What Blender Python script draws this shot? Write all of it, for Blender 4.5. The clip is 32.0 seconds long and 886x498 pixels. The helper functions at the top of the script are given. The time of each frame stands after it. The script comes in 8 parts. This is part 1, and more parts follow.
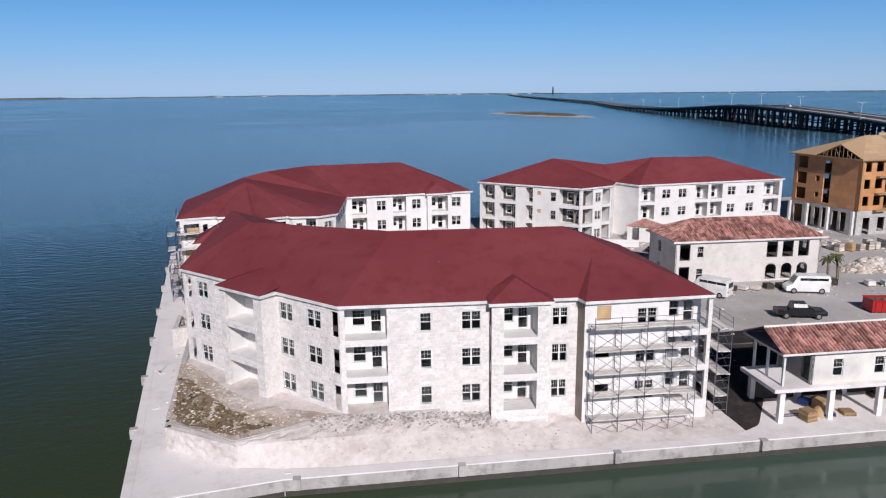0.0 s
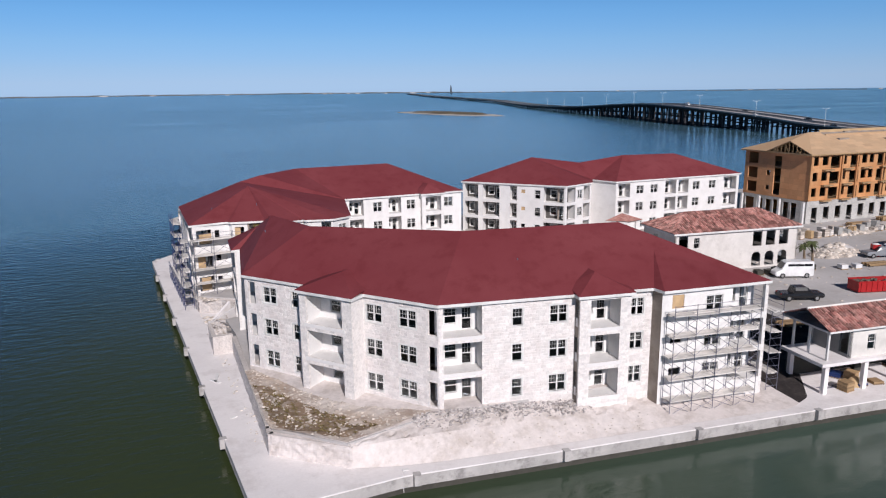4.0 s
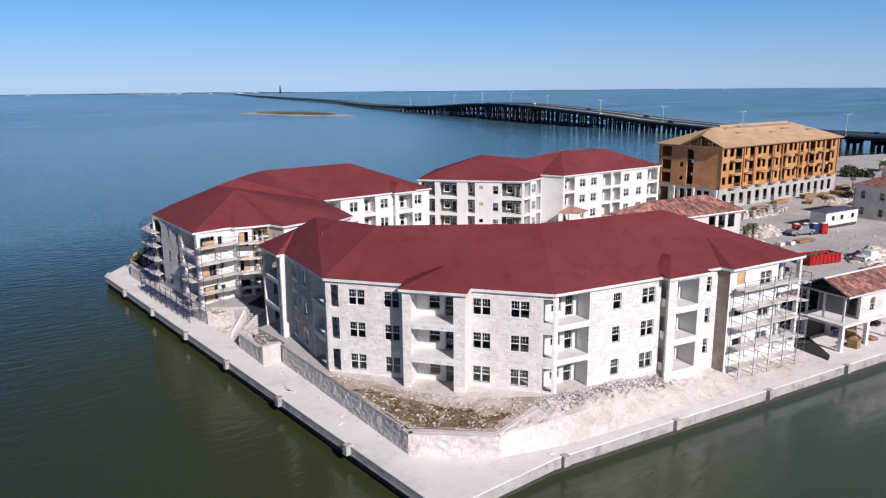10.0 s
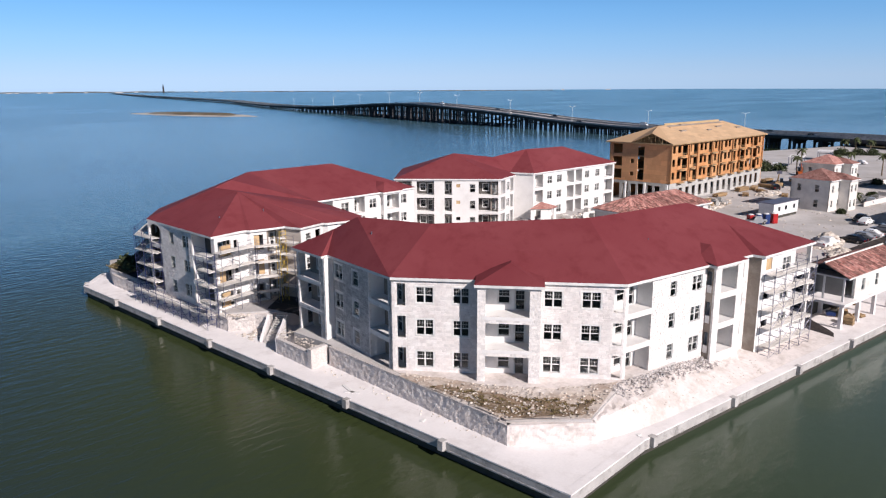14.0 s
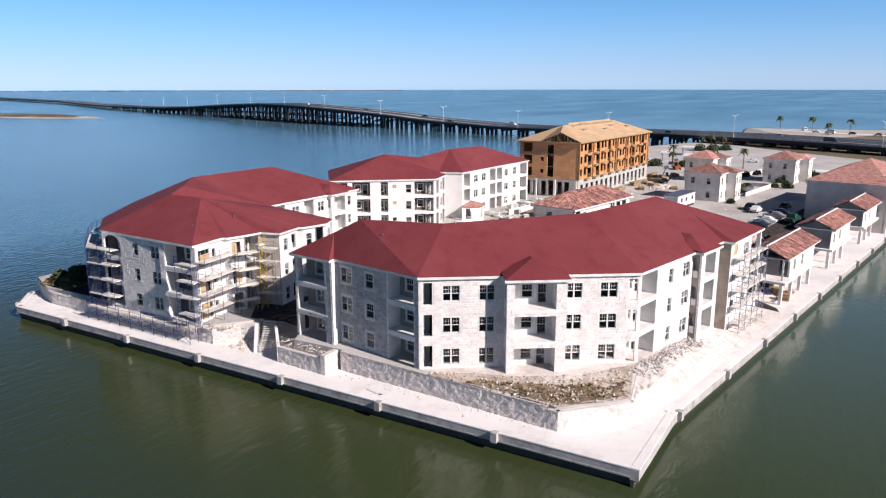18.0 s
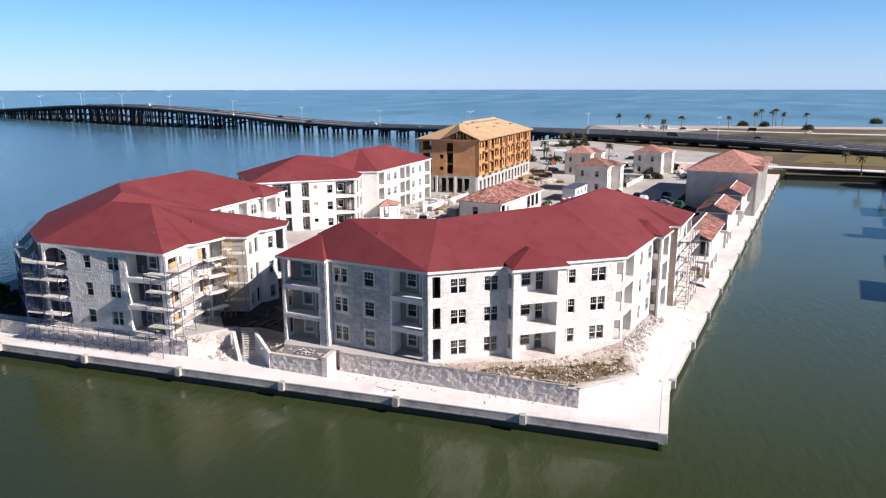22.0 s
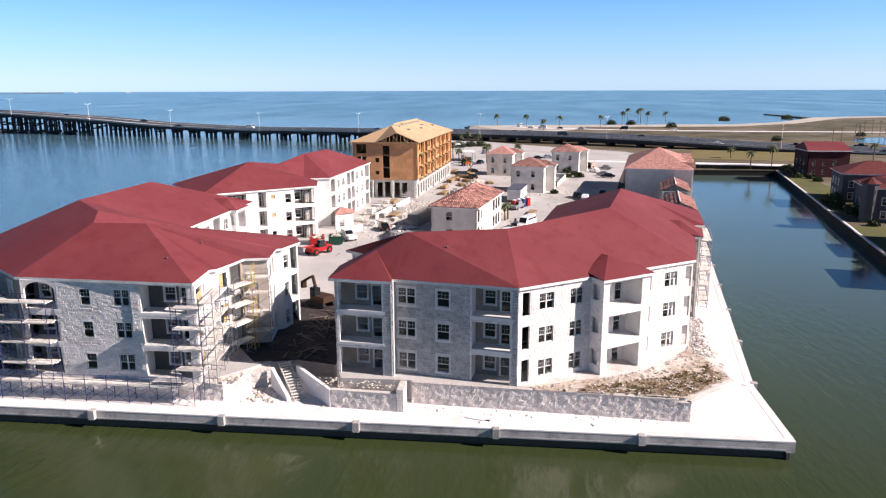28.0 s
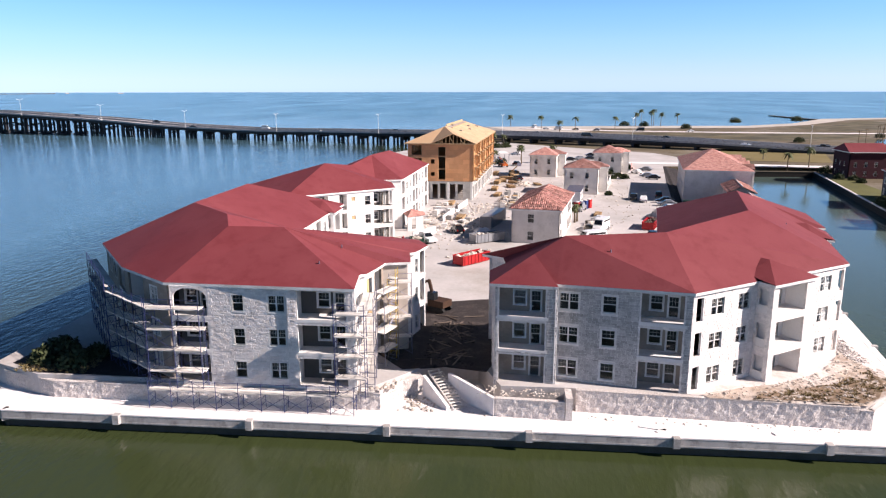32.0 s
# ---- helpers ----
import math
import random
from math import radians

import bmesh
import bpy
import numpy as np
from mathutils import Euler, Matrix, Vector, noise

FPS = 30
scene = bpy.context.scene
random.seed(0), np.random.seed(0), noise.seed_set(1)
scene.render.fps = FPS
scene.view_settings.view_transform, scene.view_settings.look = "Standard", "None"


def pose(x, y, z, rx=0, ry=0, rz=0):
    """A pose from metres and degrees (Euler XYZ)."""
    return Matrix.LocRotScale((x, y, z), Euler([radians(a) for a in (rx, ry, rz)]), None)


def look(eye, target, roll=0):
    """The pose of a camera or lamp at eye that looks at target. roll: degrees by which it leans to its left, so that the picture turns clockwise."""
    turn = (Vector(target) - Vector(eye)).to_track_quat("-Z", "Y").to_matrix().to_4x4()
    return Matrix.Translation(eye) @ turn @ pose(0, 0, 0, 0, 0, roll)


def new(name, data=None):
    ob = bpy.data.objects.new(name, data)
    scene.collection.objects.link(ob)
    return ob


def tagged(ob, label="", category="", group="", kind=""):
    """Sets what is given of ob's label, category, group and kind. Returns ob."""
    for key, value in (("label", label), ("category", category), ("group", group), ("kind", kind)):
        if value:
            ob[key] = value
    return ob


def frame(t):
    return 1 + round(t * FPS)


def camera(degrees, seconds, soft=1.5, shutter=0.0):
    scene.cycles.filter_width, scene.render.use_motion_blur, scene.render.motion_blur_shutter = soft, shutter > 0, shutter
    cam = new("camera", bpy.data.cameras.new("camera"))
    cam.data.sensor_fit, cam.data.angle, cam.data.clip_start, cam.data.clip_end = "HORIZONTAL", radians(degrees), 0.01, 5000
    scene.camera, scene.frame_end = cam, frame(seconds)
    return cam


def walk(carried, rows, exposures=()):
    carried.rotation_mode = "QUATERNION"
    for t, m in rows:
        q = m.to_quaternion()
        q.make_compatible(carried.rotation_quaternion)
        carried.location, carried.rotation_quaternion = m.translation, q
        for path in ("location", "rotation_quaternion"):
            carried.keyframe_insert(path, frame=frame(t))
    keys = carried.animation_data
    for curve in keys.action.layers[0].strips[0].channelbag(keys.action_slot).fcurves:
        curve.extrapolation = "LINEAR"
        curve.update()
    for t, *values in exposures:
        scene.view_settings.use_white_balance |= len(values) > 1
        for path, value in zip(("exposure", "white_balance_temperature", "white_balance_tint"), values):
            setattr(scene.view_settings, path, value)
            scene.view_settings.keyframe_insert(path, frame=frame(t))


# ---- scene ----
cam = camera(62.9, 32.0, soft=1.2)
PATH = [
    (0, (0.839, -2.193, 32.166), (1.434, -0.332, 31.736), -0.55),
    (0.5, (-1.341, -1.825, 32.295), (-0.717, 0.025, 31.864), -0.57),
    (1, (-3.348, -1.558, 32.424), (-2.703, 0.286, 31.992), -0.59),
    (1.5, (-5.42, -1.159, 32.547), (-4.752, 0.676, 32.115), -0.61),
    (2, (-7.527, -0.625, 32.565), (-6.817, 1.195, 32.132), -0.62),
    (2.5, (-9.596, -0.051, 32.574), (-8.849, 1.753, 32.141), -0.62),
    (3, (-11.628, 0.557, 32.568), (-10.847, 2.346, 32.135), -0.6),
    (3.5, (-13.779, 1.233, 32.687), (-12.964, 3.007, 32.253), -0.6),
    (5.5, (-21.602, 4.367, 33.195), (-20.648, 6.07, 32.758), -0.6),
    (6, (-23.496, 5.279, 33.206), (-22.504, 6.96, 32.77), -0.6),
    (6.5, (-25.39, 6.278, 33.176), (-24.365, 7.939, 32.739), -0.5),
    (7, (-27.306, 7.239, 33.181), (-26.242, 8.875, 32.744), -0.5),
    (7.5, (-29.187, 8.307, 33.131), (-28.082, 9.915, 32.693), -0.5),
    (8, (-31.152, 9.396, 33.131), (-30.022, 10.986, 32.692), -0.5),
    (8.5, (-32.949, 10.534, 33.101), (-31.799, 12.111, 32.662), -0.5),
    (9, (-34.784, 11.745, 33.02), (-33.605, 13.3, 32.581), -0.4),
    (9.5, (-36.501, 12.967, 32.961), (-35.293, 14.499, 32.522), -0.5),
    (10, (-38.241, 14.16, 32.891), (-37.01, 15.674, 32.452), -0.5),
    (10.5, (-40.195, 15.468, 32.889), (-38.94, 16.963, 32.449), -0.5),
    (11, (-41.916, 16.773, 32.854), (-40.648, 18.255, 32.415), -0.4),
    (11.5, (-43.676, 18.074, 32.875), (-42.396, 19.546, 32.436), -0.4),
    (12, (-45.311, 19.467, 32.819), (-44.005, 20.917, 32.38), -0.4),
    (12.5, (-46.917, 20.849, 32.867), (-45.582, 22.271, 32.427), -0.4),
    (13, (-48.404, 22.195, 32.85), (-47.038, 23.588, 32.41), -0.4),
    (13.5, (-50.026, 23.602, 32.893), (-48.627, 24.962, 32.453), -0.4),
    (14, (-51.665, 25.134, 32.94), (-50.223, 26.448, 32.499), -0.3),
    (14.5, (-53.131, 26.693, 32.951), (-51.648, 27.96, 32.51), -0.3),
    (15, (-54.668, 28.164, 32.985), (-53.145, 29.383, 32.543), -0.2),
    (15.5, (-56.231, 29.732, 33.094), (-54.677, 30.911, 32.653), -0.3),
    (17.5, (-61.923, 36.458, 33.196), (-60.265, 37.487, 32.754), -0.2),
    (18, (-63.229, 38.191, 33.241), (-61.549, 39.182, 32.799), -0.1),
    (18.5, (-64.603, 39.967, 33.255), (-62.901, 40.92, 32.812), -0.1),
    (19, (-65.824, 41.767, 33.228), (-64.097, 42.672, 32.785), -0.1),
    (19.5, (-66.923, 43.598, 33.17), (-65.174, 44.46, 32.728), -0.1),
    (20, (-67.983, 45.305, 33.169), (-66.208, 46.114, 32.727), -0.1),
    (20.5, (-68.991, 47.219, 33.103), (-67.186, 47.959, 32.661), -0.1),
    (21, (-70.067, 49.123, 33.058), (-68.239, 49.804, 32.616), -0.1),
    (21.5, (-71.027, 51.021, 33.018), (-69.184, 51.659, 32.577), -0.1),
    (22, (-71.88, 52.934, 33.053), (-70.023, 53.53, 32.611), -0.1),
    (22.5, (-72.386, 54.885, 33.063), (-70.509, 55.414, 32.622), -0.2),
    (23, (-72.486, 56.87, 33.004), (-70.587, 57.316, 32.563), -0.2),
    (23.5, (-72.554, 58.881, 33.021), (-70.648, 59.295, 32.58), -0.2),
    (24, (-72.395, 60.735, 33.019), (-70.479, 61.099, 32.578), -0.2),
    (24.5, (-72.042, 62.844, 32.962), (-70.113, 63.131, 32.522), -0.2),
    (25, (-71.745, 64.857, 32.956), (-69.813, 65.13, 32.516), -0.2),
    (25.5, (-71.15, 66.884, 32.885), (-69.216, 67.144, 32.445), -0.2),
    (27.5, (-69.78, 74.798, 32.799), (-67.841, 75.008, 32.359), -0.2),
    (28, (-69.615, 76.848, 32.79), (-67.675, 77.056, 32.351), -0.2),
    (28.5, (-69.444, 78.944, 32.745), (-67.504, 79.15, 32.305), -0.2),
    (29, (-69.337, 80.97, 32.714), (-67.397, 81.176, 32.275), -0.1),
    (29.5, (-69.338, 83.127, 32.741), (-67.396, 83.319, 32.303), -0.1),
    (30, (-69.259, 85.245, 32.728), (-67.317, 85.434, 32.29), -0.1),
    (30.5, (-69.3, 87.36, 32.707), (-67.358, 87.548, 32.27), -0.1),
    (31, (-69.294, 89.492, 32.712), (-67.351, 89.679, 32.275), -0.1),
    (31.5, (-69.218, 91.588, 32.669), (-67.275, 91.774, 32.232), -0.1),
    (32, (-69.272, 93.861, 32.691), (-67.329, 94.045, 32.255), -0.1),
]
EXPOSURES = [(0, -0.07, 6300, 15), (9, 0.07, 6400, 16), (15, 0.38, 6600, 16), (21, 0.62, 6750, 16), (28, 0.87, 6950, 19), (32, 0.98, 7000, 21)]
walk(cam, [(t, look(eye, target, roll)) for t, eye, target, roll in PATH], EXPOSURES)

# ---- light ----
SUN_EL, SUN_AZ = 32.0, -9.0          # height, and turn from the -y axis towards -x
to_sun = Vector((math.sin(radians(SUN_AZ)) * math.cos(radians(SUN_EL)), -math.cos(radians(SUN_AZ)) * math.cos(radians(SUN_EL)), math.sin(radians(SUN_EL))))
world = bpy.data.worlds.new("sky")
scene.world = world
world.use_nodes = True
wn = world.node_tree
sky = wn.nodes.new("ShaderNodeTexSky")
sky.sky_type, sky.sun_disc = "NISHITA", False
sky.sun_elevation, sky.sun_rotation = radians(SUN_EL), math.atan2(to_sun.x, to_sun.y)
sky.altitude, sky.air_density, sky.dust_density, sky.ozone_density = 0, 1.0, 0.0, 3.0
# the air's colour follows the sky's own red to blue ratio: pale at the horizon, deep blue above
split = wn.nodes.new("ShaderNodeSeparateColor")
wn.links.new(sky.outputs[0], split.inputs[0])


def calc(op, x, y):
    n = wn.nodes.new("ShaderNodeMath")
    n.operation = op
    for i, v in enumerate((x, y)):
        if isinstance(v, (int, float)):
            n.inputs[i].default_value = v
        else:
            wn.links.new(v, n.inputs[i])
    return n.outputs[0]


ramp_sky = wn.nodes.new("ShaderNodeValToRGB")
wn.links.new(calc("DIVIDE", calc("DIVIDE", split.outputs[0], split.outputs[2]), 1.5), ramp_sky.inputs[0])
stops = ((0.27, (0.10, 0.33, 0.85)), (0.315, (0.15, 0.48, 1.2)), (0.353, (0.27, 0.86, 2.0)), (0.456, (0.48, 1.42, 2.9)), (0.59, (0.66, 1.66, 3.0)), (0.78, (0.86, 1.74, 2.78)), (1.17, (1.10, 1.76, 2.5)), (1.48, (1.22, 1.78, 2.42)))
while len(ramp_sky.color_ramp.elements) < len(stops):
    ramp_sky.color_ramp.elements.new(0.5)
for el, (pos, c) in zip(ramp_sky.color_ramp.elements, stops):
    el.position, el.color = pos / 1.5, (*(v / 3.5 for v in c), 1)
lum = wn.nodes.new("ShaderNodeRGBToBW")
wn.links.new(sky.outputs[0], lum.inputs[0])
level = calc("MULTIPLY", calc("DIVIDE", lum.outputs[0], calc("ADD", calc("DIVIDE", lum.outputs[0], 12.0), 1.0)), 3.5)
shade = wn.nodes.new("ShaderNodeMix")
shade.data_type, shade.blend_type = "RGBA", "MULTIPLY"
shade.inputs["Factor"].default_value = 1.0
wn.links.new(ramp_sky.outputs[0], shade.inputs["A"])
wn.links.new(level, shade.inputs["B"])
wn.links.new(shade.outputs["Result"], wn.nodes["Background"].inputs[0])
wn.nodes["Background"].inputs[1].default_value = 0.058
lamp = bpy.data.lights.new("sun", "SUN")
lamp.energy, lamp.angle, lamp.color = 4.6, radians(0.53), (1.0, 0.955, 0.905)
sun = new("sun", lamp)
sun.matrix_basis = look(to_sun * 300, (0, 0, 0))


# ---- materials ----
def mat(name, col, rough=0.8, var=0.15, scale=0.35, fine=9.0, bump=0.15, metal=0.0, tint=None, spec=0.3, object_random=0.0, bands=None, brick=None, dirt=None):
    """A surface with large blotches, fine grain and relief. brick: (width, height, mortar colour) laid by UV in metres.
    bands: (scale, strength) of a wave relief; dirt: (colour, amount) in large patches."""
    m = bpy.data.materials.new(name)
    m.use_nodes = True
    nt = m.node_tree
    b = nt.nodes["Principled BSDF"]
    b.inputs["Roughness"].default_value, b.inputs["Metallic"].default_value = rough, metal
    b.inputs["Specular IOR Level"].default_value = spec

    def node(kind, **kw):
        n = nt.nodes.new(kind)
        for k, v in kw.items():
            n.inputs[k.replace("_", " ")].default_value = v
        return n

    geo = nt.nodes.new("ShaderNodeNewGeometry")
    big = node("ShaderNodeTexNoise", Scale=scale, Detail=4.0, Roughness=0.6)
    small = node("ShaderNodeTexNoise", Scale=fine, Detail=3.0, Roughness=0.6)
    for n in (big, small):
        nt.links.new(geo.outputs["Position"], n.inputs["Vector"])
    c2 = tint or tuple(c * 0.75 for c in col)
    mix = nt.nodes.new("ShaderNodeMix")
    mix.data_type = "RGBA"
    mix.inputs["A"].default_value, mix.inputs["B"].default_value = (*col, 1), (*c2, 1)
    ramp = nt.nodes.new("ShaderNodeMapRange")
    ramp.inputs["From Min"].default_value, ramp.inputs["From Max"].default_value = 0.35, 0.68
    nt.links.new(big.outputs["Fac"], ramp.inputs["Value"])
    nt.links.new(ramp.outputs[0], mix.inputs["Factor"])
    out = mix.outputs["Result"]
    if brick:
        uv = nt.nodes.new("ShaderNodeUVMap")
        br = node("ShaderNodeTexBrick", Scale=1.0, Mortar_Size=brick[3] if len(brick) > 3 else 0.015, Brick_Width=brick[0], Row_Height=brick[1], Bias=0.0)
        br.inputs["Color1"].default_value, br.inputs["Color2"].default_value, br.inputs["Mortar"].default_value = (0.82, 0.82, 0.82, 1), (1.10, 1.08, 1.06, 1), (*brick[2], 1)
        nt.links.new(uv.outputs[0], br.inputs["Vector"])
        mul = nt.nodes.new("ShaderNodeMix")
        mul.data_type, mul.blend_type = "RGBA", "MULTIPLY"
        mul.inputs["Factor"].default_value = 0.8
        nt.links.new(out, mul.inputs["A"])
        nt.links.new(br.outputs["Color"], mul.inputs["B"])
        out = mul.outputs["Result"]
    if dirt:
        dn = node("ShaderNodeTexNoise", Scale=dirt[2] if len(dirt) > 2 else 0.12, Detail=6.0, Roughness=0.7)
        nt.links.new(geo.outputs["Position"], dn.inputs["Vector"])
        dr = nt.nodes.new("ShaderNodeMapRange")
        dr.inputs["From Min"].default_value, dr.inputs["From Max"].default_value, dr.inputs["To Max"].default_value = 0.5, 0.66, dirt[1]
        nt.links.new(dn.outputs["Fac"], dr.inputs["Value"])
        dm = nt.nodes.new("ShaderNodeMix")
        dm.data_type = "RGBA"
        dm.inputs["B"].default_value = (*dirt[0], 1)
        nt.links.new(dr.outputs[0], dm.inputs["Factor"])
        nt.links.new(out, dm.inputs["A"])
        out = dm.outputs["Result"]
    vm = nt.nodes.new("ShaderNodeMapRange")
    vm.inputs["To Min"].default_value, vm.inputs["To Max"].default_value = 1 - var, 1 + var
    nt.links.new(small.outputs["Fac"], vm.inputs["Value"])
    hsv = nt.nodes.new("ShaderNodeHueSaturation")
    nt.links.new(out, hsv.inputs["Color"])
    nt.links.new(vm.outputs[0], hsv.inputs["Value"])
    out = hsv.outputs[0]
    if object_random:
        inf = nt.nodes.new("ShaderNodeObjectInfo")
        isl = nt.nodes.new("ShaderNodeMath")
        isl.operation = "ADD"
        nt.links.new(inf.outputs["Random"], isl.inputs[0])
        nt.links.new(geo.outputs["Random Per Island"], isl.inputs[1])
        fr = nt.nodes.new("ShaderNodeMath")
        fr.operation = "FRACT"
        nt.links.new(isl.outputs[0], fr.inputs[0])
        om = nt.nodes.new("ShaderNodeMapRange")
        om.inputs["To Min"].default_value, om.inputs["To Max"].default_value = 1 - object_random, 1 + object_random
        nt.links.new(fr.outputs[0], om.inputs["Value"])
        h2 = nt.nodes.new("ShaderNodeHueSaturation")
        nt.links.new(out, h2.inputs["Color"])
        nt.links.new(om.outputs[0], h2.inputs["Value"])
        out = h2.outputs[0]
    nt.links.new(out, b.inputs["Base Color"])
    bp = nt.nodes.new("ShaderNodeBump")
    bp.inputs["Strength"].default_value, bp.inputs["Distance"].default_value = bump, 0.08
    if bands:
        wv = node("ShaderNodeTexWave", Scale=bands[0])
        wv.bands_direction = bands[1]
        uv2 = nt.nodes.new("ShaderNodeUVMap")
        nt.links.new(uv2.outputs[0], wv.inputs["Vector"])
        nt.links.new(wv.outputs["Fac"], bp.inputs["Height"])
        bp.inputs["Strength"].default_value = bands[2]
    else:
        nt.links.new(small.outputs["Fac"], bp.inputs["Height"])
    nt.links.new(bp.outputs[0], b.inputs["Normal"])
    return m


def glass_mat(name, tint):
    m = bpy.data.materials.new(name)
    m.use_nodes = True
    b = m.node_tree.nodes["Principled BSDF"]
    b.inputs["Base Color"].default_value = (*tint, 1)
    b.inputs["Roughness"].default_value, b.inputs["Transmission Weight"].default_value, b.inputs["IOR"].default_value = 0.03, 1.0, 1.45
    return m


def water_mat():
    m = bpy.data.materials.new("water")
    m.use_nodes = True
    nt = m.node_tree
    b = nt.nodes["Principled BSDF"]
    geo = nt.nodes.new("ShaderNodeNewGeometry")
    big = nt.nodes.new("ShaderNodeTexNoise")
    big.inputs["Scale"].default_value, big.inputs["Detail"].default_value = 0.012, 5.0
    stretch = nt.nodes.new("ShaderNodeMapping")
    stretch.inputs["Scale"].default_value, stretch.inputs["Rotation"].default_value = (0.35, 1.0, 1.0), (0, 0, radians(-25))
    nt.links.new(geo.outputs["Position"], stretch.inputs["Vector"])
    nt.links.new(stretch.outputs[0], big.inputs["Vector"])
    mix = nt.nodes.new("ShaderNodeMix")
    mix.data_type = "RGBA"
    mix.inputs["A"].default_value, mix.inputs["B"].default_value = (0.026, 0.038, 0.0165, 1), (0.048, 0.061, 0.021, 1)
    nt.links.new(big.outputs["Fac"], mix.inputs["Factor"])
    deep = nt.nodes.new("ShaderNodeMix")
    deep.data_type = "RGBA"
    # Northern bay: sky reflection is put into a brighter base colour.
    open_bay = nt.nodes.new("ShaderNodeMix")
    open_bay.data_type = "RGBA"
    open_bay.inputs["A"].default_value, open_bay.inputs["B"].default_value = (0.063, 0.134, 0.180, 1), (0.009, 0.027, 0.052, 1)
    nt.links.new(open_bay.outputs["Result"], deep.inputs["A"])
    nt.links.new(mix.outputs["Result"], deep.inputs["B"])
    # turbid, still water in the canal
    place = nt.nodes.new("ShaderNodeSeparateXYZ")
    nt.links.new(geo.outputs["Position"], place.inputs[0])
    inside = nt.nodes.new("ShaderNodeMapRange")
    inside.inputs["From Min"].default_value, inside.inputs["From Max"].default_value = -15.0, 75.0
    nt.links.new(place.outputs["X"], inside.inputs["Value"])
    south = nt.nodes.new("ShaderNodeMapRange")
    south.inputs["From Min"].default_value, south.inputs["From Max"].default_value = 62.0, 48.0
    nt.links.new(place.outputs["Y"], south.inputs["Value"])
    mouth = nt.nodes.new("ShaderNodeMapRange")
    mouth.inputs["From Min"].default_value, mouth.inputs["From Max"].default_value = 260.0, 215.0
    nt.links.new(place.outputs["X"], mouth.inputs["Value"])
    reach = nt.nodes.new("ShaderNodeMath")
    reach.operation = "MULTIPLY"
    nt.links.new(inside.outputs[0], reach.inputs[0])
    nt.links.new(mouth.outputs[0], reach.inputs[1])
    canal = nt.nodes.new("ShaderNodeMath")
    canal.operation = "MULTIPLY"
    nt.links.new(reach.outputs[0], canal.inputs[0])
    nt.links.new(south.outputs[0], canal.inputs[1])
    turbid = nt.nodes.new("ShaderNodeMix")
    turbid.data_type = "RGBA"
    turbid.inputs["B"].default_value = (0.080, 0.120, 0.106, 1)
    nt.links.new(canal.outputs[0], turbid.inputs["Factor"])
    nt.links.new(deep.outputs["Result"], turbid.inputs["A"])
    offshore = nt.nodes.new("ShaderNodeMix")
    offshore.data_type = "RGBA"
    offshore.inputs["A"].default_value = (0.030, 0.112, 0.155, 1)
    nt.links.new(turbid.outputs["Result"], offshore.inputs["B"])
    nt.links.new(offshore.outputs["Result"], b.inputs["Base Color"])
    b.inputs["IOR"].default_value = 1.33
    rr = nt.nodes.new("ShaderNodeMapRange")
    rr.inputs["To Min"].default_value, rr.inputs["To Max"].default_value = 0.10, 0.26
    nt.links.new(big.outputs["Fac"], rr.inputs["Value"])
    w1 = nt.nodes.new("ShaderNodeTexNoise")
    w1.inputs["Scale"].default_value, w1.inputs["Detail"].default_value = 0.55, 5.0
    st2 = nt.nodes.new("ShaderNodeMapping")
    st2.inputs["Scale"].default_value, st2.inputs["Rotation"].default_value = (0.6, 1.6, 1.0), (0, 0, radians(30))
    nt.links.new(geo.outputs["Position"], st2.inputs["Vector"])
    nt.links.new(st2.outputs[0], w1.inputs["Vector"])
    bp = nt.nodes.new("ShaderNodeBump")
    bp.inputs["Strength"].default_value, bp.inputs["Distance"].default_value = 0.5, 0.5
    nt.links.new(w1.outputs["Fac"], bp.inputs["Height"])
    nt.links.new(bp.outputs[0], b.inputs["Normal"])
    # sheltered water east of the open bay lies flatter, with wind streaks in it
    sep = nt.nodes.new("ShaderNodeSeparateXYZ")
    nt.links.new(geo.outputs["Position"], sep.inputs[0])
    lee = nt.nodes.new("ShaderNodeMapRange")
    lee.inputs["From Min"].default_value, lee.inputs["From Max"].default_value = 60.0, 300.0
    wander = nt.nodes.new("ShaderNodeMath")
    wander.operation = "MULTIPLY_ADD"
    wander.inputs[1].default_value = 420.0
    nt.links.new(big.outputs["Fac"], wander.inputs[0])
    nt.links.new(sep.outputs["X"], wander.inputs[2])
    nt.links.new(wander.outputs[0], lee.inputs["Value"])
    far = nt.nodes.new("ShaderNodeMapRange")
    far.inputs["From Min"].default_value, far.inputs["From Max"].default_value = 260.0, 800.0
    far.inputs["To Min"].default_value, far.inputs["To Max"].default_value = 1.0, 0.0
    nt.links.new(sep.outputs["Y"], far.inputs["Value"])
    streak = nt.nodes.new("ShaderNodeMapRange")
    streak.inputs["From Min"].default_value, streak.inputs["From Max"].default_value = 0.38, 0.62
    streak.inputs["To Min"].default_value, streak.inputs["To Max"].default_value = 0.65, 1.0
    nt.links.new(big.outputs["Fac"], streak.inputs["Value"])
    both = nt.nodes.new("ShaderNodeMath")
    both.operation = "MULTIPLY"
    sea = nt.nodes.new("ShaderNodeMapRange")
    sea.inputs["From Min"].default_value, sea.inputs["From Max"].default_value = 330.0, 760.0
    sea.inputs["To Min"].default_value, sea.inputs["To Max"].default_value = 1.0, 0.0
    nt.links.new(sep.outputs["X"], sea.inputs["Value"])
    mirror = nt.nodes.new("ShaderNodeMapRange")
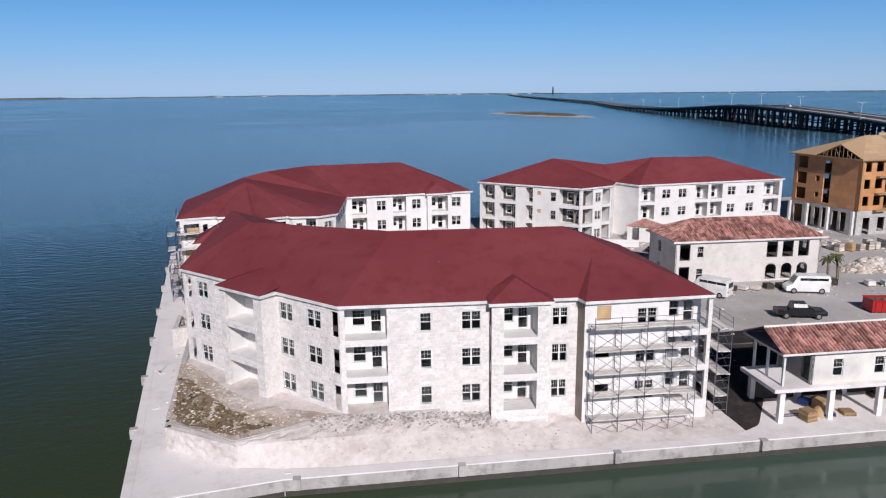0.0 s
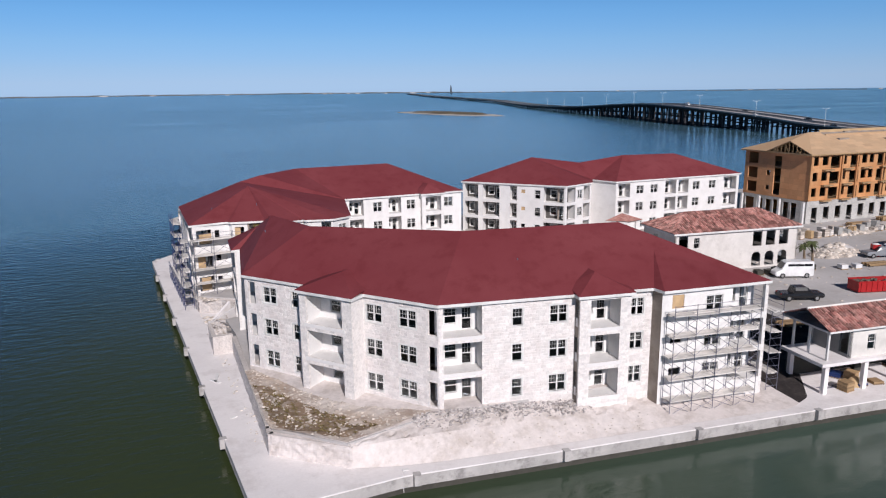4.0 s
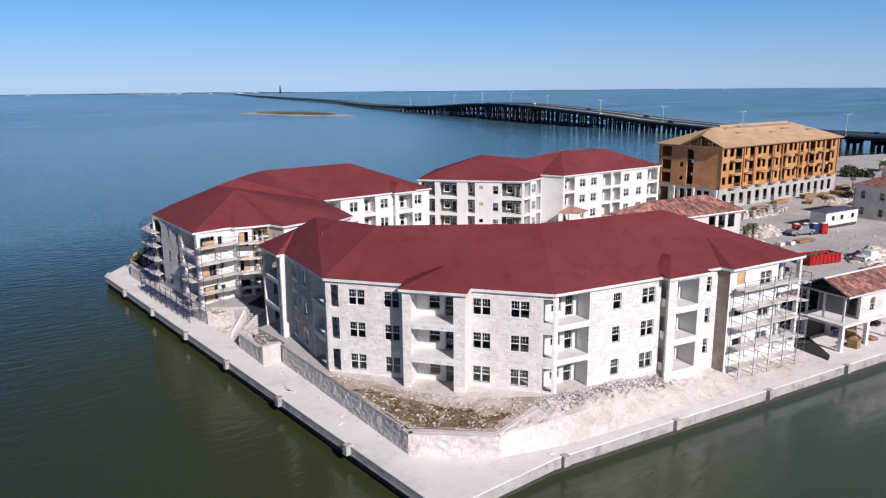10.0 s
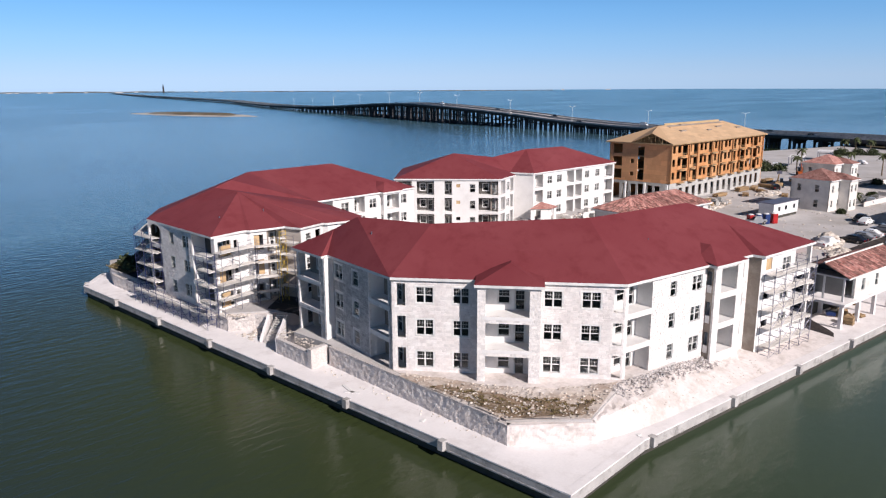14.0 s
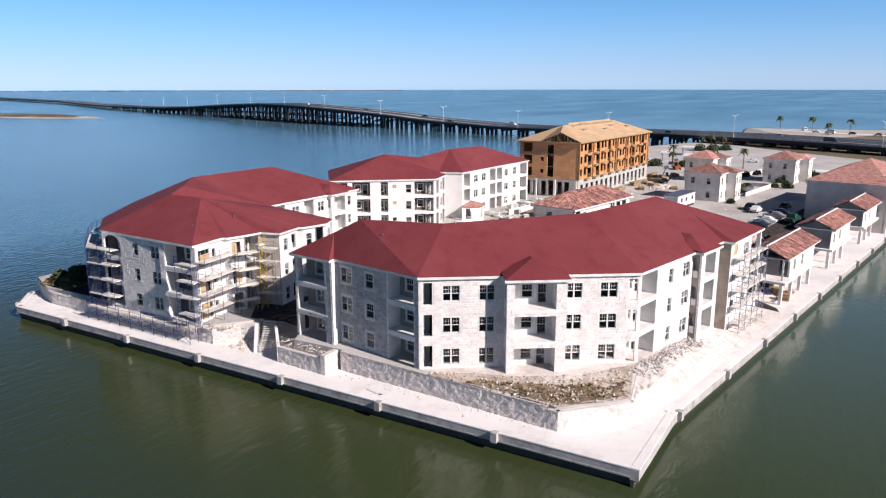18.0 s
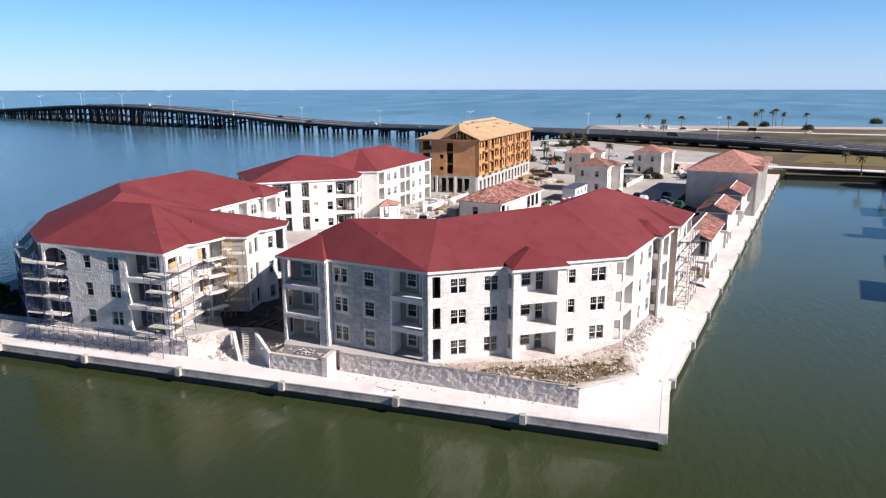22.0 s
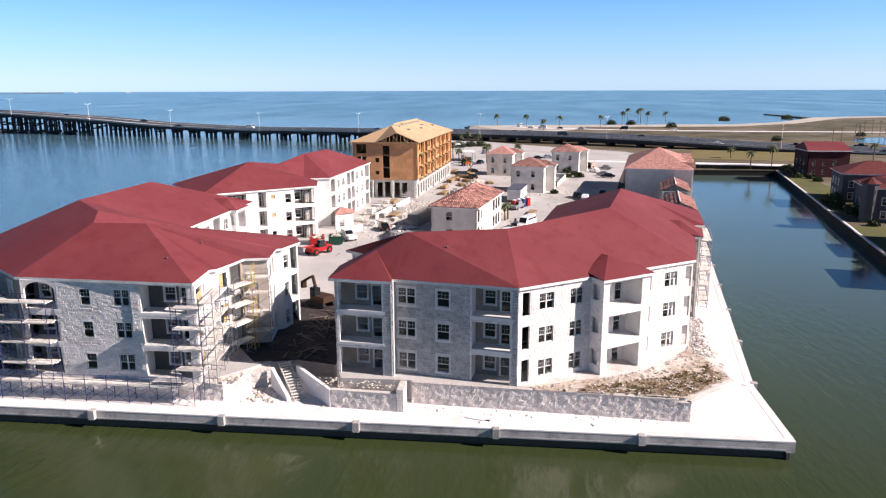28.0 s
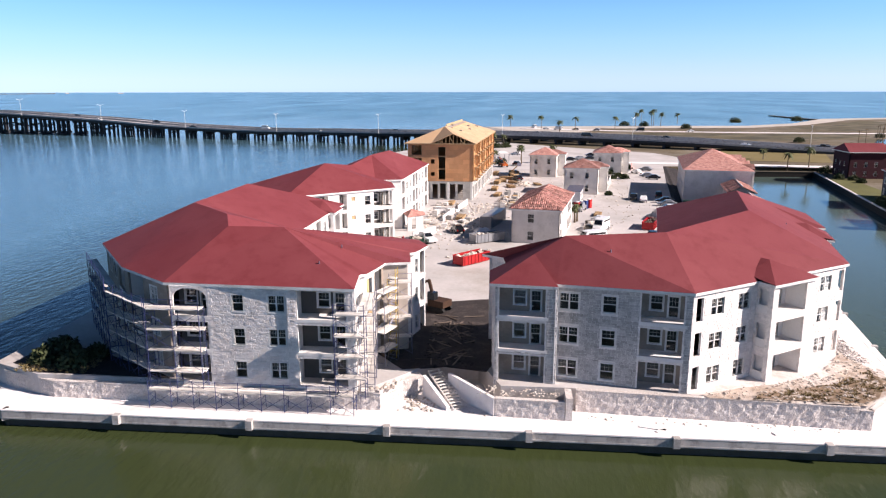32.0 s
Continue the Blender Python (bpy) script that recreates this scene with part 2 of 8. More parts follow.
    mirror.inputs["To Min"].default_value, mirror.inputs["To Max"].default_value = 0.14, 0.5
    nt.links.new(sea.outputs[0], mirror.inputs["Value"])
    nt.links.new(sea.outputs[0], offshore.inputs["Factor"])
    nt.links.new(mirror.outputs[0], b.inputs["Specular IOR Level"])
    shelter = nt.nodes.new("ShaderNodeMath")
    shelter.operation = "MULTIPLY"
    nt.links.new(lee.outputs[0], shelter.inputs[0])
    nt.links.new(sea.outputs[0], shelter.inputs[1])
    bay_end = nt.nodes.new("ShaderNodeMath")
    bay_end.operation = "MULTIPLY"
    nt.links.new(shelter.outputs[0], bay_end.inputs[0])
    nt.links.new(far.outputs[0], bay_end.inputs[1])
    nt.links.new(bay_end.outputs[0], both.inputs[0])
    nt.links.new(streak.outputs[0], both.inputs[1])
    calm = nt.nodes.new("ShaderNodeMapRange")
    calm.inputs["To Min"].default_value, calm.inputs["To Max"].default_value = 0.46, 0.36
    nt.links.new(both.outputs[0], calm.inputs["Value"])
    flat = nt.nodes.new("ShaderNodeMapRange")
    flat.inputs["To Min"].default_value, flat.inputs["To Max"].default_value = 1.0, 0.3
    nt.links.new(canal.outputs[0], flat.inputs["Value"])
    rip = nt.nodes.new("ShaderNodeMath")
    rip.operation = "MULTIPLY"
    nt.links.new(calm.outputs[0], rip.inputs[0])
    nt.links.new(flat.outputs[0], rip.inputs[1])
    still = nt.nodes.new("ShaderNodeMapRange")
    still.inputs["To Min"].default_value, still.inputs["To Max"].default_value = 1.0, 0.5
    nt.links.new(both.outputs[0], still.inputs["Value"])
    gloss = nt.nodes.new("ShaderNodeMath")
    gloss.operation = "MULTIPLY"
    nt.links.new(rr.outputs[0], gloss.inputs[0])
    nt.links.new(still.outputs[0], gloss.inputs[1])
    nt.links.new(gloss.outputs[0], b.inputs["Roughness"])
    shoal = nt.nodes.new("ShaderNodeMapRange")
    shoal.inputs["From Min"].default_value, shoal.inputs["From Max"].default_value = -75.0, -18.0
    nt.links.new(sep.outputs["X"], shoal.inputs["Value"])
    north = nt.nodes.new("ShaderNodeMapRange")
    north.inputs["From Min"].default_value, north.inputs["From Max"].default_value = 150.0, 200.0
    north.inputs["To Min"].default_value, north.inputs["To Max"].default_value = 1.0, 0.0
    nt.links.new(sep.outputs["Y"], north.inputs["Value"])
    nt.links.new(north.outputs[0], open_bay.inputs["Factor"])
    shallow = nt.nodes.new("ShaderNodeMath")
    shallow.operation = "MULTIPLY"
    nt.links.new(shoal.outputs[0], shallow.inputs[0])
    nt.links.new(north.outputs[0], shallow.inputs[1])
    nt.links.new(shallow.outputs[0], deep.inputs["Factor"])
    lull = nt.nodes.new("ShaderNodeMapRange")
    lull.inputs["To Min"].default_value, lull.inputs["To Max"].default_value = 1.0, 0.45
    nt.links.new(shallow.outputs[0], lull.inputs["Value"])
    ripple = nt.nodes.new("ShaderNodeMath")
    ripple.operation = "MULTIPLY"
    nt.links.new(rip.outputs[0], ripple.inputs[0])
    nt.links.new(lull.outputs[0], ripple.inputs[1])
    nt.links.new(ripple.outputs[0], bp.inputs["Strength"])
    return m


M_WATER = water_mat()
M_STONE = mat("pale_stone_wall", (0.76, 0.725, 0.705), 0.9, 0.3, 0.9, 3.6, 0.8, brick=(0.58, 0.27, (0.98, 0.97, 0.96)), tint=(0.70, 0.665, 0.645), dirt=((0.45, 0.425, 0.41), 0.24, 1.3))
M_ASHLAR = mat("pale_ashlar_block", (0.74, 0.705, 0.685), 0.92, 0.14, 0.9, 5.0, 0.5, tint=(0.65, 0.595, 0.575), dirt=((0.34, 0.325, 0.315), 0.17, 2.4), object_random=0.09)
# Greyer ashlar for the shaded end: grime plus its shade in the colour.
M_SHADEASHLAR = mat("unwashed_shade_grey_ashlar", (0.50, 0.475, 0.46), 0.93, 0.25, 0.9, 5.0, 0.7, tint=(0.36, 0.345, 0.335), dirt=((0.20, 0.19, 0.185), 0.35, 2.0), object_random=0.16)
M_BEIGE = mat("beige_scratch_coat", (0.50, 0.44, 0.39), 0.95, 0.12, 0.4, 7.0, 0.2, dirt=((0.38, 0.33, 0.29), 0.5, 0.4))
M_WHITE = mat("white_render", (0.74, 0.72, 0.705), 0.85, 0.07, 0.4, 6.0, 0.1, tint=(0.68, 0.66, 0.645), dirt=((0.52, 0.50, 0.48), 0.3, 0.5))
M_BLOCK = mat("grey_block_wall", (0.52, 0.51, 0.49), 0.9, 0.12, 0.5, 6.0, 0.2, brick=(0.4, 0.2, (0.7, 0.7, 0.7)))
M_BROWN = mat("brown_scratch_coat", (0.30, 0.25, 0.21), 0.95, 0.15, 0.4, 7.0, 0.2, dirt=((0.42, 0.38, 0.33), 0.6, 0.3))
M_TRIM = mat("white_trim", (0.75, 0.74, 0.72), 0.6, 0.05, 0.7, 8.0, 0.05)
M_ROOF = mat("red_roof_membrane", (0.168, 0.030, 0.036), 0.75, 0.12, 0.08, 14.0, 0.12, tint=(0.205, 0.046, 0.052), spec=0.25, dirt=((0.12, 0.015, 0.018), 0.4, 0.5))
M_TILE = mat("terracotta_tile", (0.35, 0.145, 0.12), 0.8, 0.35, 1.6, 3.0, 0.3, tint=(0.52, 0.30, 0.255), object_random=0.5, dirt=((0.15, 0.055, 0.05), 0.8, 0.9))
M_CONC = mat("pale_concrete", (0.80, 0.76, 0.75), 0.9, 0.08, 0.25, 4.0, 0.12, tint=(0.74, 0.70, 0.69), dirt=((0.55, 0.50, 0.48), 0.5, 0.3))
M_SEAW = mat("weathered_concrete", (0.47, 0.445, 0.43), 0.9, 0.2, 0.5, 4.0, 0.25, tint=(0.36, 0.34, 0.33), dirt=((0.17, 0.16, 0.15), 0.7, 0.7))
M_DARKCONC = mat("wet_and_shade_dark_concrete", (0.07, 0.065, 0.055), 0.8, 0.2, 0.8, 4.0, 0.2)
M_RUBBLEW = mat("rough_stone_wall", (0.62, 0.57, 0.54), 0.95, 0.45, 1.2, 6.0, 1.0, tint=(0.53, 0.48, 0.455), dirt=((0.24, 0.215, 0.20), 0.5, 7.0), object_random=0.1)
M_CHALK = mat("chalky_rubble_ground", (0.67, 0.61, 0.585), 0.95, 0.2, 0.5, 2.2, 0.5, tint=(0.60, 0.54, 0.51), dirt=((0.42, 0.36, 0.32), 0.55, 0.5))
M_SITE = mat("dusty_site_ground", (0.52, 0.49, 0.48), 0.95, 0.12, 0.10, 2.0, 0.2, tint=(0.41, 0.39, 0.38), dirt=((0.34, 0.30, 0.26), 0.6, 0.08))
M_SOIL = mat("dry_soil", (0.60, 0.54, 0.50), 0.95, 0.3, 0.28, 2.5, 0.5, tint=(0.44, 0.35, 0.28), dirt=((0.22, 0.14, 0.09), 0.6, 0.3))
M_ASPH = mat("grey_asphalt", (0.17, 0.17, 0.17), 0.9, 0.1, 0.1, 3.0, 0.1, dirt=((0.32, 0.3, 0.28), 0.6, 0.08))
M_GRASS = mat("dry_grass", (0.085, 0.068, 0.04), 0.95, 0.3, 0.03, 0.6, 0.3, tint=(0.16, 0.125, 0.08), dirt=((0.34, 0.30, 0.25), 0.45, 0.02))
M_SCRUBLAND = mat("salt_scrub", (0.055, 0.048, 0.028), 0.95, 0.3, 0.05, 0.8, 0.4, tint=(0.13, 0.108, 0.06), dirt=((0.28, 0.245, 0.20), 0.45, 0.035))
M_FIELD = mat("olive_field", (0.17, 0.135, 0.05), 0.95, 0.2, 0.06, 1.0, 0.3, tint=(0.20, 0.155, 0.07))
M_LAWN = mat("lawn", (0.12, 0.12, 0.04), 0.95, 0.2, 0.1, 2.0, 0.3)
M_SAND = mat("pale_sand", (0.52, 0.47, 0.42), 0.95, 0.08, 0.05, 2.0, 0.1)
M_OSB = mat("orange_sheathing", (0.50, 0.225, 0.09), 0.85, 0.14, 0.3, 5.0, 0.1, tint=(0.56, 0.31, 0.15), brick=(2.4, 1.2, (0.75, 0.72, 0.7), 0.02))
M_OSB2 = mat("brown_sheathing", (0.66, 0.34, 0.17), 0.85, 0.12, 0.3, 5.0, 0.1, tint=(0.56, 0.27, 0.13), brick=(2.4, 1.2, (0.75, 0.72, 0.7), 0.02))
M_DECK = mat("roof_decking", (0.54, 0.36, 0.22), 0.85, 0.14, 0.4, 4.0, 0.1, tint=(0.54, 0.37, 0.23), brick=(2.4, 1.2, (0.8, 0.78, 0.75), 0.03))
M_WOOD = mat("raw_timber", (0.36, 0.24, 0.13), 0.8, 0.2, 0.9, 9.0, 0.15, object_random=0.25)
M_GLASS = glass_mat("window_glass", (0.75, 0.82, 0.86))
M_STEEL = mat("galvanised_tube", (0.22, 0.22, 0.28), 0.45, 0.15, 1.5, 12.0, 0.05, metal=0.6)
M_BLUEST = mat("blue_painted_tube", (0.035, 0.045, 0.13), 0.5, 0.15, 1.5, 12.0, 0.05)
M_PLANK = mat("scaffold_plank", (0.70, 0.66, 0.62), 0.85, 0.15, 0.9, 8.0, 0.1, object_random=0.2)
# Near-black: the shade on piers and deck sides is in this colour.
M_BRIDGE = mat("shaded_bridge_concrete", (0.05, 0.05, 0.056), 0.9, 0.12, 0.05, 1.0, 0.1, dirt=((0.045, 0.045, 0.045), 0.6, 0.04))
M_ROADWAY = mat("worn_roadway", (0.42, 0.40, 0.40), 0.9, 0.1, 0.06, 1.0, 0.1, tint=(0.34, 0.33, 0.33))
# Bare interior, darkened to put the unlit rooms' shade into its colour.
M_INTERIOR = mat("bare_shade_interior", (0.10, 0.092, 0.086), 0.9, 0.1, 0.4, 4.0, 0.05)
M_PLY = mat("plywood_board", (0.52, 0.36, 0.20), 0.8, 0.12, 0.9, 8.0, 0.05)
M_CREAM = mat("cream_render", (0.78, 0.745, 0.70), 0.85, 0.06, 0.4, 6.0, 0.1)
M_OFFWHITE = mat("weathered_offwhite_render", (0.66, 0.625, 0.595), 0.88, 0.10, 0.5, 5.0, 0.12, tint=(0.58, 0.545, 0.515), dirt=((0.42, 0.39, 0.36), 0.4, 0.7))
M_GREYST = mat("dark_grey_stucco", (0.22, 0.22, 0.22), 0.9, 0.1, 0.4, 6.0, 0.1)

# ---- builders ----
from mathutils.geometry import tessellate_polygon

WORLD = {}


def thing(name, at, label, category, group="", kind="", turn=0.0):
    ob = new(name)
    ob.matrix_basis = pose(*at, 0, 0, turn)
    WORLD[ob] = ob.matrix_basis.copy()
    return tagged(ob, label, category, group, kind)


def link(name, me, parent=None, label="", m=None):
    ob = new(name, me)
    w = m or Matrix()
    ob.matrix_basis = w
    WORLD[ob] = w.copy()
    if parent:
        ob.parent = parent
        ob.matrix_parent_inverse = WORLD[parent].inverted()
    if label:
        ob["label"] = label
    return ob


def part(name, bm, material, parent=None, label="", m=None):
    me = bpy.data.meshes.new(name)
    bm.to_mesh(me)
    bm.free()
    me.materials.append(material)
    return link(name, me, parent, label, m)


def box(bm, a, b, m=None):
    """A box between two corners, laid by the pose m."""
    vs = [bm.verts.new((x, y, z)) for z in (a[2], b[2]) for x, y in ((a[0], a[1]), (b[0], a[1]), (b[0], b[1]), (a[0], b[1]))]
    if m:
        for v in vs:
            v.co = m @ v.co
    for q in ((3, 2, 1, 0), (4, 5, 6, 7), (0, 1, 5, 4), (1, 2, 6, 5), (2, 3, 7, 6), (3, 0, 4, 7)):
        bm.faces.new([vs[i] for i in q])


def tube(bm, a, b, r, n=5, r2=None):
    a, b = Vector(a), Vector(b)
    q = (b - a).to_track_quat("Z", "Y").to_matrix()
    rings = []
    for p, rad in ((a, r), (b, r if r2 is None else r2)):
        rings.append([bm.verts.new(p + q @ Vector((rad * math.cos(2 * math.pi * i / n), rad * math.sin(2 * math.pi * i / n), 0))) for i in range(n)])
    for i in range(n):
        bm.faces.new((rings[0][i], rings[0][(i + 1) % n], rings[1][(i + 1) % n], rings[1][i]))
    bm.faces.new(rings[0][::-1])
    bm.faces.new(rings[1])


def prism(bm, pts, z0, z1):
    lo = [bm.verts.new((x, y, z0)) for x, y in pts]
    hi = [bm.verts.new((x, y, z1)) for x, y in pts]
    n = len(pts)
    for i in range(n):
        bm.faces.new((lo[i], lo[(i + 1) % n], hi[(i + 1) % n], hi[i]))
    for a, b, c in tessellate_polygon([[Vector((x, y, 0)) for x, y in pts]]):
        for ring, order in ((hi, (a, b, c)), (lo, (c, b, a))):
            bm.faces.new([ring[k] for k in order])
    bmesh.ops.recalc_face_normals(bm, faces=bm.faces)


def frame_of(o, p):
    """The pose of a facade: x along it from o to p, y into the building, z up; and its length."""
    d = (Vector(p) - Vector(o)).to_3d()
    length = d.length
    d.normalize()
    m = Matrix.Identity(4)
    m.col[0][:3], m.col[1][:3], m.col[2][:3], m.col[3][:3] = d, (-d.y, d.x, 0), (0, 0, 1), (o[0], o[1], 0)
    return m, length


def panel(name, parent, m, s0, s1, z0, z1, holes, material, y=0.0, th=0.25, label=""):
    """A wall with thickness, pierced by holes (s0, s1, z0, z1)."""
    holes = [(max(a, s0), min(b, s1), max(c, z0), min(d, z1)) for a, b, c, d in holes]
    sb = sorted({s0, s1, *(h[0] for h in holes), *(h[1] for h in holes)})
    zb = sorted({z0, z1, *(h[2] for h in holes), *(h[3] for h in holes)})
    ns, nz = len(sb) - 1, len(zb) - 1
    solid = [[not any(h[0] < (sb[i] + sb[i + 1]) / 2 < h[1] and h[2] < (zb[j] + zb[j + 1]) / 2 < h[3] for h in holes) for j in range(nz)] for i in range(ns)]

    def full(i, j):
        return 0 <= i < ns and 0 <= j < nz and solid[i][j]

    verts, faces, uvs = [], [], []

    def quad(pts, uv):
        k = len(verts)
        verts.extend(pts)
        faces.append((k, k + 1, k + 2, k + 3))
        uvs.extend(uv)

    a, b = y, y + th
    for i in range(ns):
        for j in range(nz):
            if not solid[i][j]:
                continue
            l, r, u, t = sb[i], sb[i + 1], zb[j], zb[j + 1]
            flat = ((l, u), (r, u), (r, t), (l, t))
            quad([(l, a, u), (r, a, u), (r, a, t), (l, a, t)], flat)
            quad([(l, b, t), (r, b, t), (r, b, u), (l, b, u)], flat[::-1])
            if not full(i - 1, j):
                quad([(l, b, u), (l, a, u), (l, a, t), (l, b, t)], ((l + b, u), (l + a, u), (l + a, t), (l + b, t)))
            if not full(i + 1, j):
                quad([(r, a, u), (r, b, u), (r, b, t), (r, a, t)], ((r + a, u), (r + b, u), (r + b, t), (r + a, t)))
            if not full(i, j + 1):
                quad([(l, a, t), (r, a, t), (r, b, t), (l, b, t)], ((l, t + a), (r, t + a), (r, t + b), (l, t + b)))
            if not full(i, j - 1):
                quad([(l, b, u), (r, b, u), (r, a, u), (l, a, u)], ((l, u + b), (r, u + b), (r, u + a), (l, u + a)))
    me = bpy.data.meshes.new(name)
    me.from_pydata([m @ Vector(v) for v in verts], [], faces)
    me.uv_layers.new(name="UVMap").data.foreach_set("uv", [c for q in uvs for c in q])
    me.materials.append(material)
    return link(name, me, parent, label)


MESHES = {}


def cached(key, material, build):
    if key not in MESHES:
        bm = bmesh.new()
        build(bm)
        me = bpy.data.meshes.new(key[0])
        bm.to_mesh(me)
        bm.free()
        me.materials.append(material)
        MESHES[key] = me
    return MESHES[key]


def window(parent, m, s0, s1, z0, z1, leaves=2, casing=M_TRIM, y=0.0, bare=False):
    """A sash window: white frame, glazing bars above, a pane in each leaf, a casing round it and a sill."""
    w, h = round(s1 - s0, 2), round(z1 - z0, 2)

    def frame_mesh(bm):
        t = 0.06
        for a, b in (((0, 0, 0), (w, 0.09, t)), ((0, 0, h - t), (w, 0.09, h)), ((0, 0, t), (t, 0.09, h - t)), ((w - t, 0, t), (w, 0.09, h - t))):
            box(bm, a, b)
        for k in range(leaves):
            l, r = t + k * (w - 2 * t) / leaves, t + (k + 1) * (w - 2 * t) / leaves
            if k:
                box(bm, (l - 0.08, -0.01, t), (l + 0.08, 0.1, h - t))
            box(bm, (l + (0.08 if k else 0), 0.0, h / 2 - 0.04), (r - (0.08 if k < leaves - 1 else 0), 0.085, h / 2 + 0.04))

    def sash_mesh(bm):
        t = 0.06
        for k in range(leaves):
            l, r = t + k * (w - 2 * t) / leaves, t + (k + 1) * (w - 2 * t) / leaves
            for q in (1 / 3, 2 / 3):
                x = l + (r - l) * q
                box(bm, (x - 0.011, 0.025, h / 2 + 0.04), (x + 0.011, 0.065, h - t))
            box(bm, (l, 0.025, h * 0.75 - 0.011), (r, 0.065, h * 0.75 + 0.011))

    place = m @ Matrix.Translation((s0, y + 0.09, z0))
    win = link("window", cached(("window", w, h, leaves), M_TRIM, frame_mesh), parent, m=place)
    link("sash", cached(("sash", w, h, leaves), M_TRIM, sash_mesh), win, m=place)
    for k in range(leaves):
        pw = (w - 0.12) / leaves
        link("pane", cached(("pane", round(pw, 3), h), M_GLASS, lambda bm: box(bm, (0, 0.035, 0.05), (pw, 0.055, h - 0.05))), win, m=place @ Matrix.Translation((0.06 + k * pw, 0, 0)))
    if not bare:
        def casing_mesh(bm):
            c = 0.14
            for a, b in (((-c, -0.13, -0.12), (w + c, 0.0, 0)), ((-c, -0.12, h), (w + c, 0.0, h + c)), ((-c, -0.115, 0), (0, 0.0, h)), ((w, -0.115, 0), (w + c, 0.0, h))):
                box(bm, a, b)
        link("casing", cached(("casing", w, h, casing.name), casing, casing_mesh), win, m=place)
    return win


def balcony(parent, m, s0, s1, z, wall, depth=2.0, left=True, right=True, high=3.2, y=0.0, name="balcony"):
    """A recess behind an opening: back wall with door and window, side walls, a slab with a fascia."""
    w = s1 - s0
    d1 = s1 - w * 0.12
    d0 = d1 - min(0.95, w * 0.3)
    w1 = d0 - min(0.55, w * 0.14)
    w0 = w1 - min(1.15, w * 0.34)
    back = panel(name, parent, m, s0 - 0.3, s1 + 0.3, z, z + high, [(d0, d1, z + 0.05, z + 2.15), (w0, w1, z + 0.7, z + 2.15)], wall, y=depth, th=0.18)
    window(back, m, d0, d1, z + 0.05, z + 2.15, 1, y=depth)
    window(back, m, w0, w1, z + 0.7, z + 2.15, 1, y=depth)
    bm = bmesh.new()
    if left:
        box(bm, (s0 - 0.3, y + 0.25, z), (s0 - 0.12, depth, z + high), m)
    if right:
        box(bm, (s1 + 0.12, y + 0.25, z), (s1 + 0.3, depth, z + high), m)
    box(bm, (s0 - 0.3, y - 0.03, z - 0.32), (s1 + 0.3, depth + 0.2, z + 0.01), m)
    part("balcony_slab", bm, M_WHITE, back)
    return back


def roof(name, parent, eave, peaks, facets, z, material, fascia=M_TRIM, soffit=None, thick=0.28, label=""):
    """A hipped roof: facets index the eave corners, then the peaks. Fascia and soffit close it below."""
    bm = bmesh.new()
    uvl = bm.loops.layers.uv.new("UVMap")
    vs = [bm.verts.new((x, y, z)) for x, y in eave] + [bm.verts.new(p) for p in peaks]
    for f in facets:
        face = bm.faces.new([vs[i] for i in f])
        e = (face.verts[1].co - face.verts[0].co).normalized()
        face.normal_update()
        up = face.normal.cross(e)
        for lp in face.loops:
            q = lp.vert.co - face.verts[0].co
            lp[uvl].uv = (q.dot(e), q.dot(up))
    bmesh.ops.triangulate(bm, faces=[f for f in bm.faces if len(f.verts) > 3])
    bmesh.ops.recalc_face_normals(bm, faces=bm.faces)
    top = part(name, bm, material, parent, label)
    bm = bmesh.new()
    n = len(eave)
    hi = [bm.verts.new((x, y, z)) for x, y in eave]
    lo = [bm.verts.new((x, y, z - thick)) for x, y in eave]
    for i in range(n):
        bm.faces.new((lo[i], lo[(i + 1) % n], hi[(i + 1) % n], hi[i]))
    bmesh.ops.triangulate(bm, faces=[bm.faces.new(lo[::-1])])
    part("fascia", bm, fascia, top)
    return top


def inset(pts, d):
    """The polygon moved inwards by d (counter-clockwise corners)."""
    out, n = [], len(pts)
    for i in range(n):
        a, b, c = (Vector(pts[(i + k) % n]) for k in (-1, 0, 1))
        u, v = (b - a).normalized(), (c - b).normalized()
        n1, n2 = Vector((-u.y, u.x)), Vector((-v.y, v.x))
        k = 1 + n1.dot(n2)
        q = b + (n1 + n2) * (d / max(k, 0.2))
        out.append((q.x, q.y))
    return out


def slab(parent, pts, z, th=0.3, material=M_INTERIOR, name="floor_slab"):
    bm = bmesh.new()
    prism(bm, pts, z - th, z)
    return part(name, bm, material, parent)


FLOORS = (3.95, 7.37, 10.8)
SILL, HEAD = 0.60, 2.26


def storeys(spec, floors=FLOORS):
    """Openings repeated on every floor: (s0, s1, low, high)."""
    return [(a, b, z + lo, z + hi) for z in floors for a, b, lo, hi in spec]


def stone_rects(s0, s1, z0, z1, holes):
    """Courses of squared stone, cut round the openings: (s, z, width, height, whole)."""
    out, z = [], z0
    while z < z1 - 0.12:
        h = random.choice((0.22, 0.28, 0.34))
        h = min(h, z1 - z)
        s = s0 - random.uniform(0, 0.3)
        while s < s1 - 0.1:
            w = random.choice((0.38, 0.52, 0.66))
            spans = [(max(s, s0), min(s + w, s1))]
            for a, b, c, d in holes:
                if z < d + 0.15 and z + h > c - 0.13:
                    spans = [q for l, r in spans for q in ((l, min(r, a - 0.15)), (max(l, b + 0.15), r)) if q[1] - q[0] > 0.09]
            for l, r in sorted(set(spans)):
                out.append((l, z, r - l, h, abs(r - l - w) < 1e-6 and h in (0.22, 0.28, 0.34)))
            s += w
        z += h
    return out


